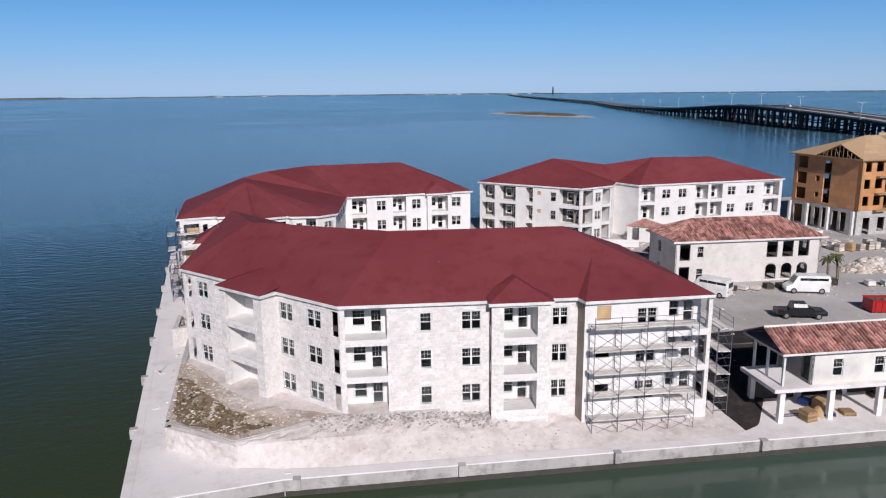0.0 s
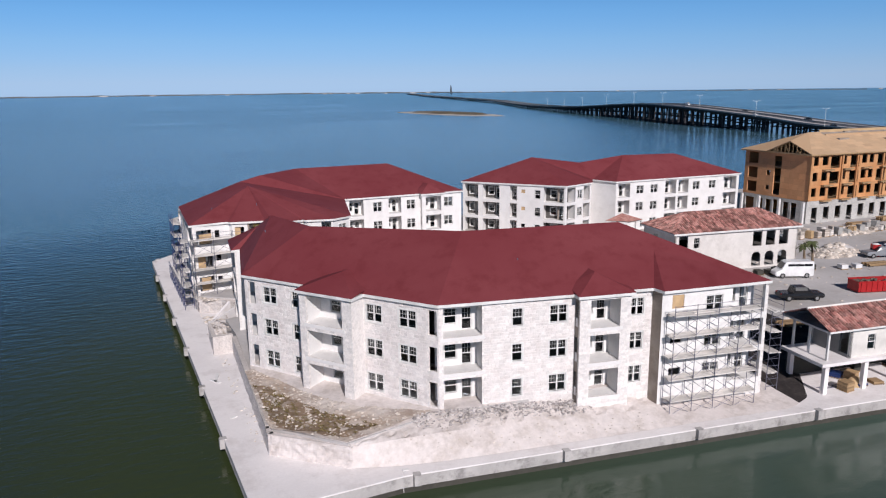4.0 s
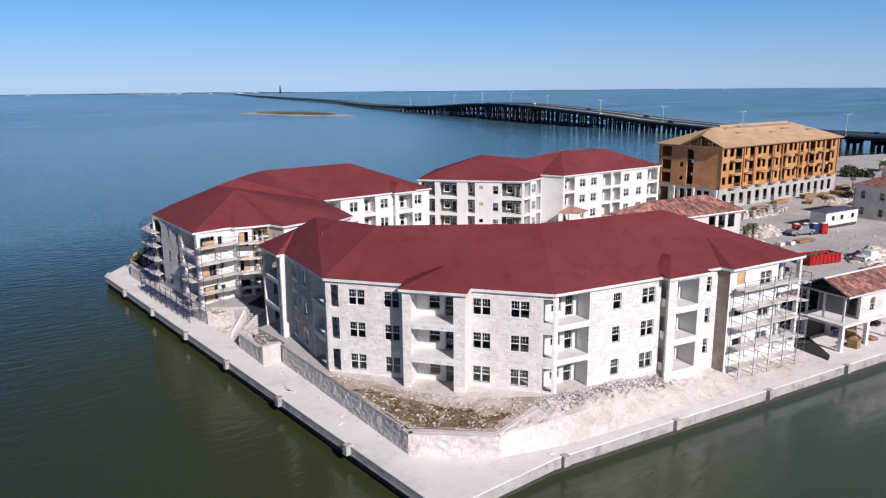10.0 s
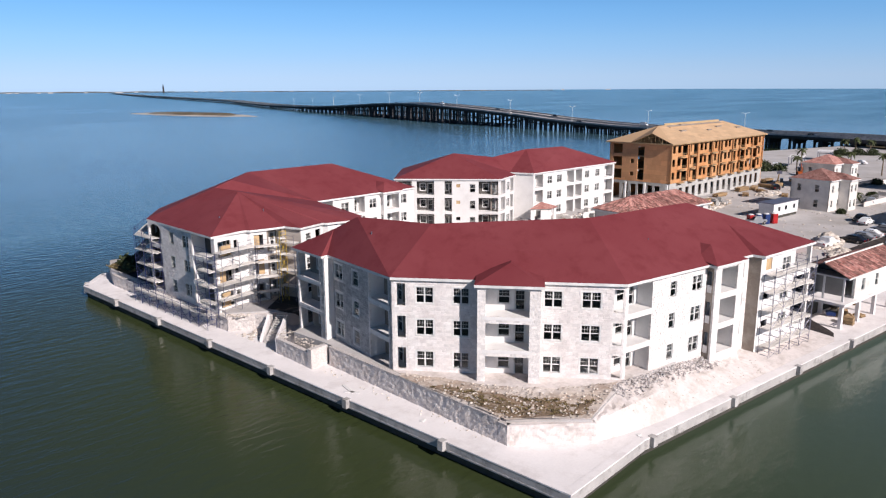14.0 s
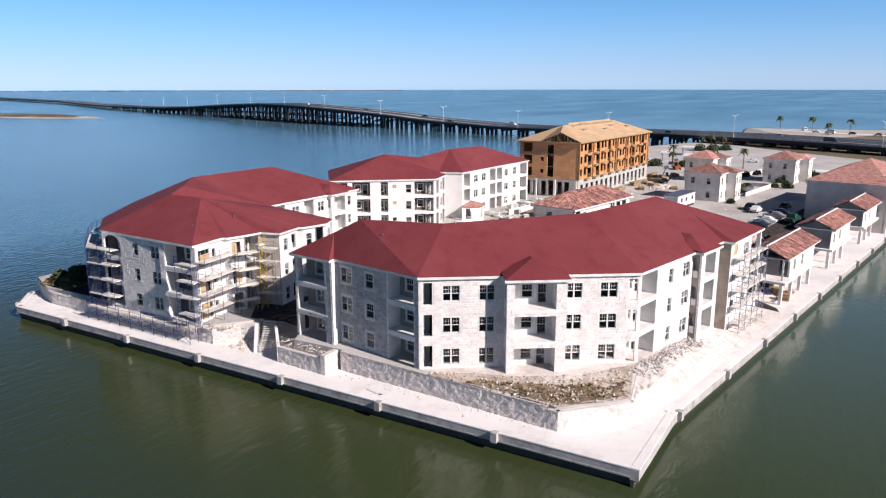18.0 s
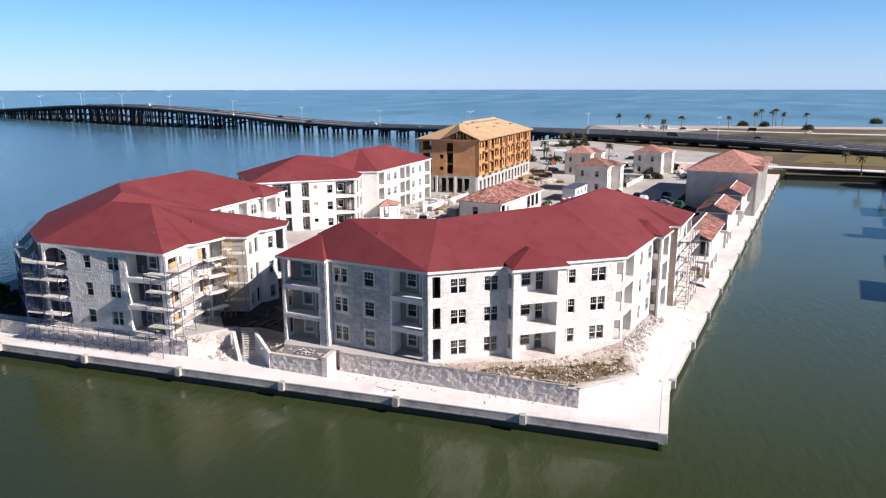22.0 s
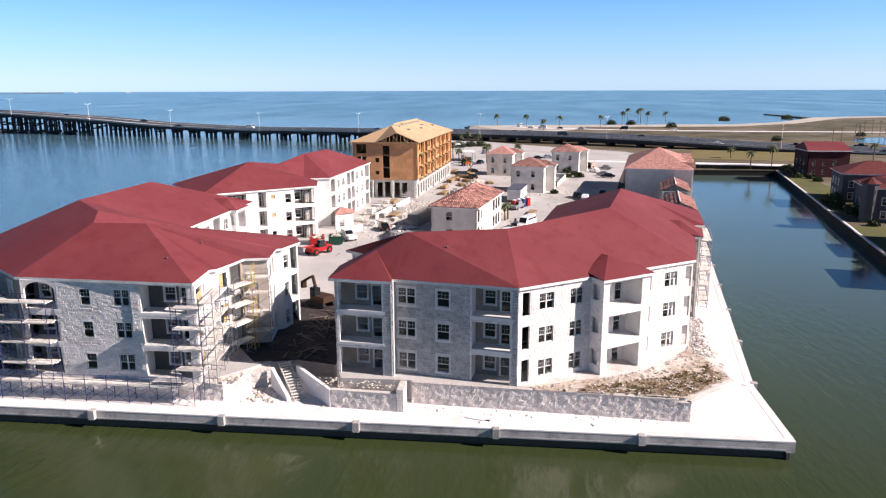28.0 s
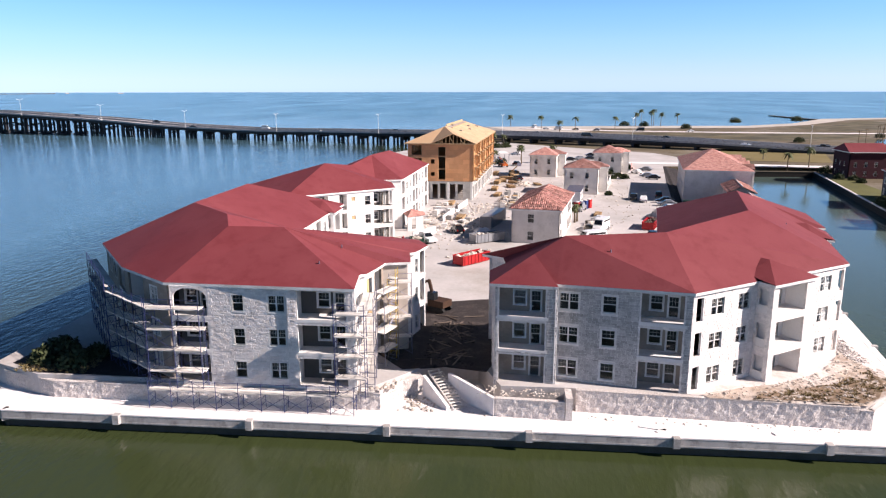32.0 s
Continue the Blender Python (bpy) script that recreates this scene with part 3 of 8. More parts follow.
def stone_courses(wall, m, s0, s1, z0, z1, holes, y, singly=0, stone=None):
    """Rough ashlar facing in front of a wall; the first few hundred blocks singly, the rest as one mesh."""
    stone = stone or M_ASHLAR
    verts, faces = [], []
    for s, z, w, h, whole in stone_rects(s0, s1, z0, z1, holes):
        d = random.choice((0.012, 0.02, 0.032))
        if whole and singly > 0 and z > 4.2:
            singly -= 1
            link("stone", cached(("stone", w, h, d, stone.name), stone, lambda bm: (box(bm, (0.012, -d, 0.012), (w - 0.012, 0.03, h - 0.012)), bmesh.ops.bevel(bm, geom=[e for e in bm.edges if max(v.co.y for v in e.verts) < 0], offset=0.012, segments=1))), wall, m=m @ Matrix.Translation((s, y, z)))
            continue
        k = len(verts)
        g = 0.011
        verts += [(s + g, y + 0.01, z + g), (s + w - g, y + 0.01, z + g), (s + w - g, y + 0.01, z + h - g), (s + g, y + 0.01, z + h - g)]
        verts += [(s + 2 * g, y - d + random.uniform(-0.006, 0.006), z + 2 * g), (s + w - 2 * g, y - d + random.uniform(-0.006, 0.006), z + 2 * g), (s + w - 2 * g, y - d + random.uniform(-0.006, 0.006), z + h - 2 * g), (s + 2 * g, y - d, z + h - 2 * g)]
        faces += [(k + 4, k + 5, k + 6, k + 7), (k, k + 1, k + 5, k + 4), (k + 1, k + 2, k + 6, k + 5), (k + 2, k + 3, k + 7, k + 6), (k + 3, k, k + 4, k + 7)]
    me = bpy.data.meshes.new("stone_facing")
    me.from_pydata([m @ Vector(v) for v in verts], [], faces)
    me.materials.append(stone)
    tagged(link("stone_facing", me, wall), kind="stuff")


def facade(parent, o, p, z0, z1, wins=(), bals=(), slots=(), wall=M_STONE, out=0.0, floors=FLOORS, s0=0.0, s1=None, singles=(), inner=None, casing=M_TRIM, ply=(), bare=False, depth=2.0, singly=0, stone=None):
    """One straight wall of a building with windows (s0, s1, leaves), balcony recesses (s0, s1, left wall, right wall) and open slots."""
    m, length = frame_of(o, p)
    s1 = length if s1 is None else s1
    holes = storeys([(a, b, SILL, HEAD) for a, b, _ in wins], floors) + storeys([(b[0], b[1], 0.02, 2.85) for b in bals], floors) + storeys([(a, b, 0.25, 2.6) for a, b in slots], floors) + list(singles)
    w = panel("wall", parent, m, s0, s1, z0, z1, holes, wall, y=-out)
    if wall == M_STONE:
        stone_courses(w, m, s0, s1, 3.4, z1 - 0.05, holes, -out, singly, stone)
    for z in floors:
        for a, b, n in wins:
            window(w, m, a, b, z + SILL, z + HEAD, n, casing, y=-out, bare=bare)
        for b in bals:
            balcony(parent, m, b[0], b[1], z, inner or wall, left=b[2], right=b[3], y=-out, depth=depth - out)
    for a, b, c, d in ply:
        bm = bmesh.new()
        box(bm, (a, -out + 0.1, c), (b, -out + 0.13, d), m)
        part("board", bm, M_PLY, w)
    return m, w

# ---- sea, land ----
bm = bmesh.new()
prism(bm, [(-4900, -4900), (4950, -4900), (4950, 4950), (-4900, 4950)], -6.0, 0.0)
tagged(part("water", bm, M_WATER), "calm green-blue bay water with fine ripples", "water", kind="structure")

JOG = (4.6, 51.95)     # the sea wall turns here, then runs along the canal


def south_y(x):
    return 51.95 - 0.1685 * (x - 4.6)


P_LOW, P_HIGH = 1.8, 4.0
bm = bmesh.new()
# raised site
prism(bm, [(-4.1, 61.0), (0.9, 55.3), (9.5, 57.0), (31, 54.5), (43, 52.5), (48, 62.0), (120, 52.5), (160, 46.0), (206, 38.0), (206, 148.5), (-1.0, 148.5), (-3.6, 142), (-3.6, 107), (4.0, 101), (4.0, 97), (-2.4, 94.5), (-2.3, 88.0), (-3.1, 76)], -1.0, P_HIGH)
ground = tagged(part("ground", bm, M_SITE), "dusty pale building site ground of crushed shell", "ground", kind="structure")
bm = bmesh.new()
# bank along the canal front of the near building and behind the sheds
BX = (1.1, 4.7, 9.0, 16.0, 23.0, 31.4, 43.5, 47.0, 54.0, 120.0, 160.0, 206.0)
FOOT = ((55.4, 56.6, 57.9, 56.6, 55.2, 53.6, 51.8, 60.0, 61.3, 52.5, 46.0, 38.0), (3.98, 4.03, 4.06, 3.95, 3.5, 2.7, 2.4, 3.9, 4.0, 4.0, 4.0, 4.0))
EDGE = ((55.05, 54.85, 54.5, 54.0, 52.6, 51.6, 49.9, 54.0, 58.0, 48.2, 41.3, 33.3), (3.74, 3.65, 3.5, 3.15, 2.75, 2.4, 2.15, 2.8, 3.0, 3.0, 3.0, 3.0))
TOE = ((54.98, 53.6, 52.5, 51.2, 50.0, 48.6, 46.5, 47.5, 54.5, 43.8, 36.5, 28.5), (1.83,) * 12)


def bank_line(line, x):
    return float(np.interp(x, BX, line[0])), float(np.interp(x, BX, line[1]))


def bank_z(x, y):
    """Height of the bank: a smooth apron from the toe to the edge, then a rubble strip up to the walls."""
    (yt, zt), (ye, ze), (yf, zf) = (bank_line(q, x) for q in (TOE, EDGE, FOOT))
    return float(np.interp(y, (yt, ye, yf), (zt, ze, zf)))


prev = None
# The bank behind the sheds splits off: its shade is a darker colour.
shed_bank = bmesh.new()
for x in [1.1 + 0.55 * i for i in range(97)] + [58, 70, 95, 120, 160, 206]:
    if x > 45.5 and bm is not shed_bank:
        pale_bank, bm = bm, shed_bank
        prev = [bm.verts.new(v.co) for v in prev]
    rows = []
    (yt, _), (ye, _), (yf, _) = (bank_line(q, x) for q in (TOE, EDGE, FOOT))
    for k in range(13):
        y = yt + (ye - yt) * k / 7 if k < 8 else ye + (yf - ye) * (k - 7) / 5
        z = bank_z(x, y)
        if k > 7:
            z += 0.30 * noise.noise(Vector((x * 0.9, y * 0.9, 3))) + 0.16 * noise.noise(Vector((x * 2.6, y * 2.6, 7)))
        elif 0 < k < 7:
            z += 0.04 * noise.noise(Vector((x * 0.5, y * 0.5, 1)))
        rows.append(bm.verts.new((x, y, z)))
    if prev:
        for k in range(12):
            bm.faces.new((prev[k], rows[k], rows[k + 1], prev[k + 1]))
    prev = rows
# Soil colour with the shade of gap, sheds and terrace worked in.
M_SHADESOIL = mat("shade_dark_soil", (0.034, 0.027, 0.026), 0.95, 0.3, 0.6, 4.0, 0.5, tint=(0.02, 0.017, 0.017), dirt=((0.075, 0.06, 0.055), 0.6, 0.5), object_random=0.25)
for q in (pale_bank, shed_bank):
    bmesh.ops.recalc_face_normals(q, faces=q.faces)
tagged(part("bank", shed_bank, M_SHADESOIL), "bank behind the boat houses, shade put into its dark colour", "ground", kind="structure")
tagged(part("bank", pale_bank, M_CHALK), "sloping bank of pale rubble and dust below the walls", "ground", kind="structure")
bm = bmesh.new()
prism(bm, [(-7.0, 52.5), (4.7, 52.45), (209.3, 18.0), (209.3, 40.0), (47, 64.0), (8.0, 76.0), (8.0, 104), (1.0, 148), (-2.6, 148.4), (-7.0, 143.2)], -1.0, P_LOW)
tagged(part("pavement", bm, M_CONC), "pale concrete promenade along the sea wall", "pavement", kind="structure")
# mainland
bm = bmesh.new()
prism(bm, [(209.5, 15.6), (216, 15.6), (216, -44), (30, -44), (30, -900), (1080, -900), (677, -273), (644, -192), (553, -133), (513, -84), (507, 6), (487, 115), (440, 95), (345, 118), (262, 149), (209.5, 149)], -2.0, 3.3)
tagged(part("land", bm, M_GRASS), "flat mainland with dry grass and sandy patches", "land", kind="structure")
bm = bmesh.new()
prism(bm, [(215.9, 15.5), (209.4, 15.0), (209.4, -17.4), (30, 16.2), (30, -43.9), (215.9, -43.9)], -2.0, 1.9)
tagged(part("canal_land", bm, M_GRASS), "low grassy ground behind the canal bulkhead", "land", kind="structure")


def strip(name, pts, half, z, material, label, category, th=0.25):
    """A road or path: a ribbon of a given half width along points."""
    bm = bmesh.new()
    l, r = [], []
    for i, p in enumerate(pts):
        a, b = Vector(pts[max(i - 1, 0)][:2]), Vector(pts[min(i + 1, len(pts) - 1)][:2])
        d = (b - a).normalized()
        zz = p[2] if len(p) > 2 else z
        for side, k in ((l, 1), (r, -1)):
            side.append((bm.verts.new((p[0] - k * d.y * half, p[1] + k * d.x * half, zz)), bm.verts.new((p[0] - k * d.y * half, p[1] + k * d.x * half, zz - th))))
    for i in range(len(pts) - 1):
        bm.faces.new((r[i][0], r[i + 1][0], l[i + 1][0], l[i][0]))
        bm.faces.new((l[i][1], l[i + 1][1], r[i + 1][1], r[i][1]))
        bm.faces.new((l[i][0], l[i + 1][0], l[i + 1][1], l[i][1]))
        bm.faces.new((r[i + 1][0], r[i][0], r[i][1], r[i + 1][1]))
    return tagged(part(name, bm, material), label, category, kind="structure")


# sea wall: capping beam, dark wet face below it, buttress blocks
def sea_wall(pts, name, spacing, start=4.0, cap=0.6):
    ob = thing(name, (*pts[0], 0), "weathered concrete sea wall with a capping beam and blocks", "sea wall", kind="structure")
    for a, b in zip(pts, pts[1:]):
        m, length = frame_of(a, b)
        bm = bmesh.new()
        box(bm, (0, 0, cap), (length, 0.75, P_LOW - 0.1), m)
        part("cap_beam", bm, M_SEAW, ob)
        bm = bmesh.new()
        box(bm, (0, -0.03, P_LOW - 0.095), (length, 0.75, P_LOW + 0.03), m)
        part("cap_slab", bm, M_CONC, ob, "pale concrete edge slab")
        bm = bmesh.new()
        box(bm, (0, 0.4, -1.2), (length, 0.7, cap - 0.005), m)
        part("wet_face", bm, M_DARKCONC, ob)
        bm = bmesh.new()
        box(bm, (0, -0.03, cap + 0.08), (length, 0.1, cap + 0.2), m)
        part("edge_band", bm, M_SEAW, ob)
        s = start
        while s < length - 1:
            link("block", cached(("block", 1), M_SEAW, lambda bm: (box(bm, (-0.31, -0.45, 0.95), (0.31, 0.22, 1.9)), bmesh.ops.bevel(bm, geom=bm.edges[:], offset=0.05, segments=1))), ob, m=m @ Matrix.Translation((s, 0, 0)))
            s += spacing
        start = max(1.0, s - length)
    return ob


sea_wall([(60.0, 149.0), (-2.6, 148.9), (-7.6, 143.4)], "sea_wall_north", 12.45, 6.0)
sea_wall([(-7.6, 143.4), (-7.6, 52.76)], "sea_wall_west", 13.2, 12.0, cap=0.85)
sea_wall([(-7.6, 52.0), JOG, (209.5, 17.4)], "sea_wall_south", 13.45, 11.6, cap=0.72)

# ---- the near building ----
N1, W, S, A7, NE, I1, I2, N2 = (-1.2, 95.5), (-3.1, 76.7), (10.3, 57.4), (43.2, 49.7), (46.2, 71.0), (24.3, 75.0), (13.5, 81.0), (11.5, 97.0)
TOP = 13.85
nb = thing("apartment_building", (15, 72, P_HIGH), "three-storey pale stone apartment block with red hipped roof, under construction", "building", "apartment blocks")
WALLS = [S, A7, NE, I1, I2, N2, (9.9, 94.6), (4.4, 94.0), (4.1, 95.9), N1, W]
# eaves: a step out over the scaffolded wing, and another at the end bay
EA = [S, (30.95, 52.95), (31.0, 51.55), (43.0, 49.65), NE, I1, I2, N2, (9.9, 94.6), (4.4, 94.0), (4.1, 95.9), (-1.2, 95.8), (-1.95, 89.15), (-0.9, 89.35), W]
roof("roof", nb, EA, [(17.3, 66.2, 18.6), (34.3, 62.6, 18.6), (4.6, 78.1, 18.3), (2.9, 88.3, 18.1), (34.9, 57.6, 16.5), (1.9, 91.4, 16.4)],
     [(0, 1, 19, 16, 15), (1, 2, 19), (2, 3, 16, 19), (3, 4, 16), (4, 5, 15, 16), (5, 6, 17, 15), (6, 7, 18, 17), (7, 8, 18), (8, 9, 18), (9, 10, 18), (10, 11, 20, 18), (11, 12, 20), (12, 13, 20), (13, 14, 17, 18, 20), (14, 0, 15, 17)], 14.07, M_ROOF)
wall_in = inset(WALLS, 0.3)
iS, iA7, iNE, iI1, iI2, iN2, iN3, iN4, iN5, iN1, iW = wall_in
iR = (31.25, 53.4)
for z in FLOORS:
    slab(nb, inset(WALLS, 2.6), z)
BASE = 1.6
facade(nb, iW, iS, BASE, TOP, wins=[(2.5, 4.25, 2), (6.3, 7.9, 2), (15.4, 17.15, 2), (19.1, 20.9, 2)], slots=[(0.5, 1.4), (22.2, 23.1)], singles=storeys([(9.3, 14.6, 0.0, 2.85)]))
facade(nb, iS, iR, BASE, TOP, wins=[(7.0, 8.0, 1), (10.7, 12.4, 2), (18.9, 20.3, 2)], bals=[(0.45, 4.1, False, True)], inner=M_WHITE, singles=storeys([(13.9, 17.7, 0.0, 2.85)]))
# shaded end: a projecting balcony bay, its white flank, then the main wall
pil_out, pil_in = (-1.55, 89.15), (-0.2, 89.25)
# Brown inner walls: the balconies' shade is put into that colour.
facade(nb, iN1, pil_out, BASE, TOP, bals=[(0.4, 4.9, False, True)], inner=M_BROWN, wall=M_STONE, depth=1.8, stone=M_SHADEASHLAR)
facade(nb, pil_out, pil_in, BASE, TOP, wall=M_WHITE)
facade(nb, pil_in, iW, BASE, TOP, wins=[(0.35, 2.2, 2), (4.5, 5.8, 1)], bals=[(8.1, 12.0, True, False)], inner=M_BROWN, wall=M_STONE, singly=300, stone=M_SHADEASHLAR)
# wing behind the scaffold
wo, wp = (31.2, 52.0), (43.0, 50.0)
facade(nb, wo, wp, BASE, TOP, wins=[(4.9, 6.7, 2)], bals=[(7.8, 11.6, True, False)], singles=[(1.1, 2.4, 12.1, 13.45), (1.1, 2.4, 8.6, 9.55), (1.1, 2.4, 5.2, 6.1)], ply=[(1.1, 2.4, 12.1, 13.45)], wall=M_WHITE)
facade(nb, iR, wo, BASE, TOP, wall=M_BROWN)
facade(nb, wp, iNE, BASE, TOP, wins=[(8, 9.6, 2), (13, 14.6, 2)], singles=storeys([(0.55, 3.4, 0.02, 2.85)]))
facade(nb, iNE, iI1, BASE, TOP, wins=[(3, 4.7, 2), (9, 10.7, 2), (15, 16.7, 2)])
facade(nb, iI1, iI2, BASE, TOP, wins=[(3, 4.7, 2)])
facade(nb, iI2, iN2, BASE, TOP, wins=[(3, 4.7, 2), (9, 10.7, 2)])
facade(nb, iN2, iN3, BASE, TOP)
facade(nb, iN3, iN4, BASE, TOP, wins=[(1.2, 2.9, 2)])
facade(nb, iN4, iN5, BASE, TOP)
facade(nb, iN5, iN1, BASE, TOP, slots=[(2.4, 3.6)])


def bay(parent, o, p, s0, s1, out, hole, z0, z1, ztop, wall, roofm, rise=1.5, floors=FLOORS, reach=3.2, flank_wall=None, recess=1.3):
    """A projecting bay of open balconies under a small hipped roof of its own."""
    m, _ = frame_of(o, p)
    holes = storeys([(hole[0], hole[1], 0.02, 2.75)], floors)
    w = panel("bay_front", parent, m, s0, s1, z0, z1, holes, wall, y=-out)
    fm, fl = frame_of(tuple((m @ Vector((s0, 0.1, 0)))[:2]), tuple((m @ Vector((s0, 0.25 - out, 0)))[:2]))
    side = panel("bay_side", parent, fm, 0, fl, z0, z1, storeys([(fl * 0.22, fl * 0.82, 0.1, 2.5)], floors), flank_wall or wall, th=0.22)
    for z in floors:
        bm = bmesh.new()
        box(bm, (fl * 0.22, 0.03, z + 0.1), (fl * 0.82, 0.1, z + 0.95), fm)
        part("parapet", bm, M_WHITE, side)
    bm = bmesh.new()
    box(bm, (s1 - 0.22, -out + 0.25, z0), (s1, 0.1, z1), m)
    part("bay_side", bm, wall, parent)
    for z in floors:
        balcony(parent, m, hole[0], hole[1], z, M_WHITE, depth=recess, left=True, right=True, y=-out)
    bm = bmesh.new()
    e = 0.3
    pts = [(s0 - e, -out - e, ztop), (s1 + e, -out - e, ztop), (s1 + e, 1.2, ztop + 0.45), (s0 - e, 1.2, ztop + 0.45)]
    vs = [bm.verts.new(m @ Vector(q)) for q in pts]
    pk = bm.verts.new(m @ Vector(((s0 + s1) / 2, (s1 - s0) / 2 - out, ztop + rise)))
    bk = bm.verts.new(m @ Vector(((s0 + s1) / 2, reach + 1.0, ztop + rise)))
    bm.faces.new((vs[0], vs[1], pk))
    bm.faces.new((vs[1], vs[2], bk, pk))
    bm.faces.new((vs[3], vs[0], pk, bk))
    bmesh.ops.recalc_face_normals(bm, faces=bm.faces)
    part("bay_roof", bm, roofm, parent)
    bm = bmesh.new()
    box(bm, (s0 - e, -out - e, ztop - 0.28), (s1 + e, 0.3, ztop - 0.01), m)
    part("bay_fascia", bm, M_TRIM, parent)


bay(nb, iW, iS, 8.9, 15.1, 1.9, (9.7, 14.0), BASE, TOP, 14.07, M_STONE, M_ROOF, recess=0.5)
bay(nb, iS, iR, 13.2, 18.4, 1.1, (14.3, 17.3), BASE, TOP, 14.07, M_STONE, M_ROOF, flank_wall=M_BROWN)

# ---- the block behind it ----
b3, b4, b5 = (23.0, 121.6), (46.0, 121.0), (47.0, 144.0)
EB = [(-4.5, 108.4), (0.6, 109.0), (1.0, 108.9), (1.3, 108.35), (3.6, 107.75), (6.1, 107.3), (6.8, 104.6), (11.2, 105.3), (11.6, 104.7), (15.4, 103.7), (18.6, 105.2), b3, b4, b5, (13.2, 143.6), (2.0, 135.0), (-3.7, 127.6)]
bb = thing("apartment_building", (15, 125, P_HIGH), "three-storey apartment block wrapped in scaffolding, red hipped roof", "building", "apartment blocks")
roof("roof", bb, EB, [(6.1, 118.4, 17.9), (5.9, 124.5, 17.95), (9.7, 126.1, 18.6), (17.6, 133.5, 18.6), (35.6, 133.1, 18.65)],
     [(i, i + 1, 17) for i in range(10)] + [(10, 11, 18, 17), (11, 19, 18), (11, 12, 21, 20, 19), (12, 13, 21), (13, 14, 20, 21), (14, 15, 20), (15, 19, 20), (15, 18, 19), (15, 16, 18), (16, 0, 17, 18)], 14.1, M_ROOF)
ib = inset(EB, 0.35)
for z in FLOORS:
    slab(bb, inset([(-4.2, 108.2), (14.3, 107.9), (18.6, 108.2), b3, b4, b5, (13.2, 143.6), (2.0, 135.0), (-3.7, 127.6)], 2.8), z)
# Recesses use the dark interior colour, which holds their shade.
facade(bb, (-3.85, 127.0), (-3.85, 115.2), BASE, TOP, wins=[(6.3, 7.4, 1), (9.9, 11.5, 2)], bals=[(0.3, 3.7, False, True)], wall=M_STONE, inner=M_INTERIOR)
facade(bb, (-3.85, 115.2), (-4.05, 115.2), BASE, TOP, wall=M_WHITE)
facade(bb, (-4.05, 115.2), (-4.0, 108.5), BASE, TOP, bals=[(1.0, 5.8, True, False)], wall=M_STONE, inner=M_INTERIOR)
facade(bb, (-4.0, 108.5), ib[1], BASE, TOP, wall=M_WHITE, singles=storeys([(0.5, 2.7, 0.3, 2.4), (3.2, 3.9, 1.1, 2.2)]), ply=[(0.9, 2.7, 11.2, 12.6), (0.5, 1.6, 7.7, 9.7), (0.8, 2.2, 4.3, 6.2)])
facade(bb, ib[1], ib[2], BASE, TOP, wall=M_WHITE)
facade(bb, ib[2], ib[3], BASE, TOP, wall=M_WHITE)
facade(bb, ib[3], ib[4], BASE, TOP, wall=M_WHITE, singles=storeys([(0.4, 1.7, 0.4, 2.5)]), ply=[(0.4, 1.2, 11.2, 13.2), (0.9, 1.7, 7.8, 9.8)])
facade(bb, ib[4], ib[5], BASE, TOP, wall=M_BROWN, bals=[(0.25, 2.2, True, True)])
facade(bb, ib[5], ib[6], BASE, TOP, wall=M_BEIGE)
facade(bb, ib[6], ib[7], BASE, TOP, wall=M_WHITE, wins=[(1.0, 1.9, 1)], singles=storeys([(2.9, 3.9, 0.5, 2.5)]))
facade(bb, ib[7], ib[8], BASE, TOP, wall=M_WHITE)
facade(bb, ib[8], ib[9], BASE, TOP, wall=M_WHITE, wins=[(0.5, 1.4, 1)], bals=[(2.0, 3.4, True, False)])
facade(bb, ib[9], ib[10], BASE, TOP, wall=M_WHITE, wins=[(1.2, 2.6, 2)])
facade(bb, ib[10], ib[11], BASE, TOP, wall=M_WHITE, wins=[(4, 5.6, 2), (9, 10.6, 2), (13, 14.6, 2)])
facade(bb, ib[11], ib[12], BASE, TOP, wall=M_WHITE, wins=[(5.6, 7.2, 2), (12.0, 13.6, 2), (19.4, 21.1, 2)], bals=[(1.2, 3.8, True, True), (8.5, 10.9, True, True)], singles=storeys([(15.0, 18.6, 0.0, 2.85)]))
bay(bb, ib[11], ib[12], 14.6, 18.9, 0.9, (15.4, 18.4), BASE, TOP, 14.1, M_WHITE, M_ROOF)
facade(bb, ib[12], ib[13], BASE, TOP, wall=M_WHITE, wins=[(4, 5.6, 2), (10, 11.6, 2), (16, 17.6, 2)])
facade(bb, ib[13], ib[14], BASE, TOP, wall=M_WHITE, wins=[(4, 5.6, 2), (12, 13.6, 2), (22, 23.6, 2)])
facade(bb, ib[14], ib[15], BASE, TOP, wall=M_BROWN, wins=[(2.5, 4.0, 2), (6.0, 7.5, 2)], bals=[(9.0, 12.6, True, True)])
facade(bb, ib[15], ib[16], BASE, TOP, wall=M_BROWN, bals=[(0.6, 4.0, True, True)], wins=[(5.6, 7.0, 2)])

# ---- the white block ----
EC = [(51.4, 132.7), (65.3, 115.6), (73.0, 117.6), (75.9, 121.4), (77.7, 116.1), (110.0, 114.3), (112.0, 131.0), (82.0, 135.0), (66.0, 145.0)]
cb = thing("apartment_building", (82, 124, P_HIGH), "three-storey white rendered apartment block with red hipped roof", "building", "apartment blocks")
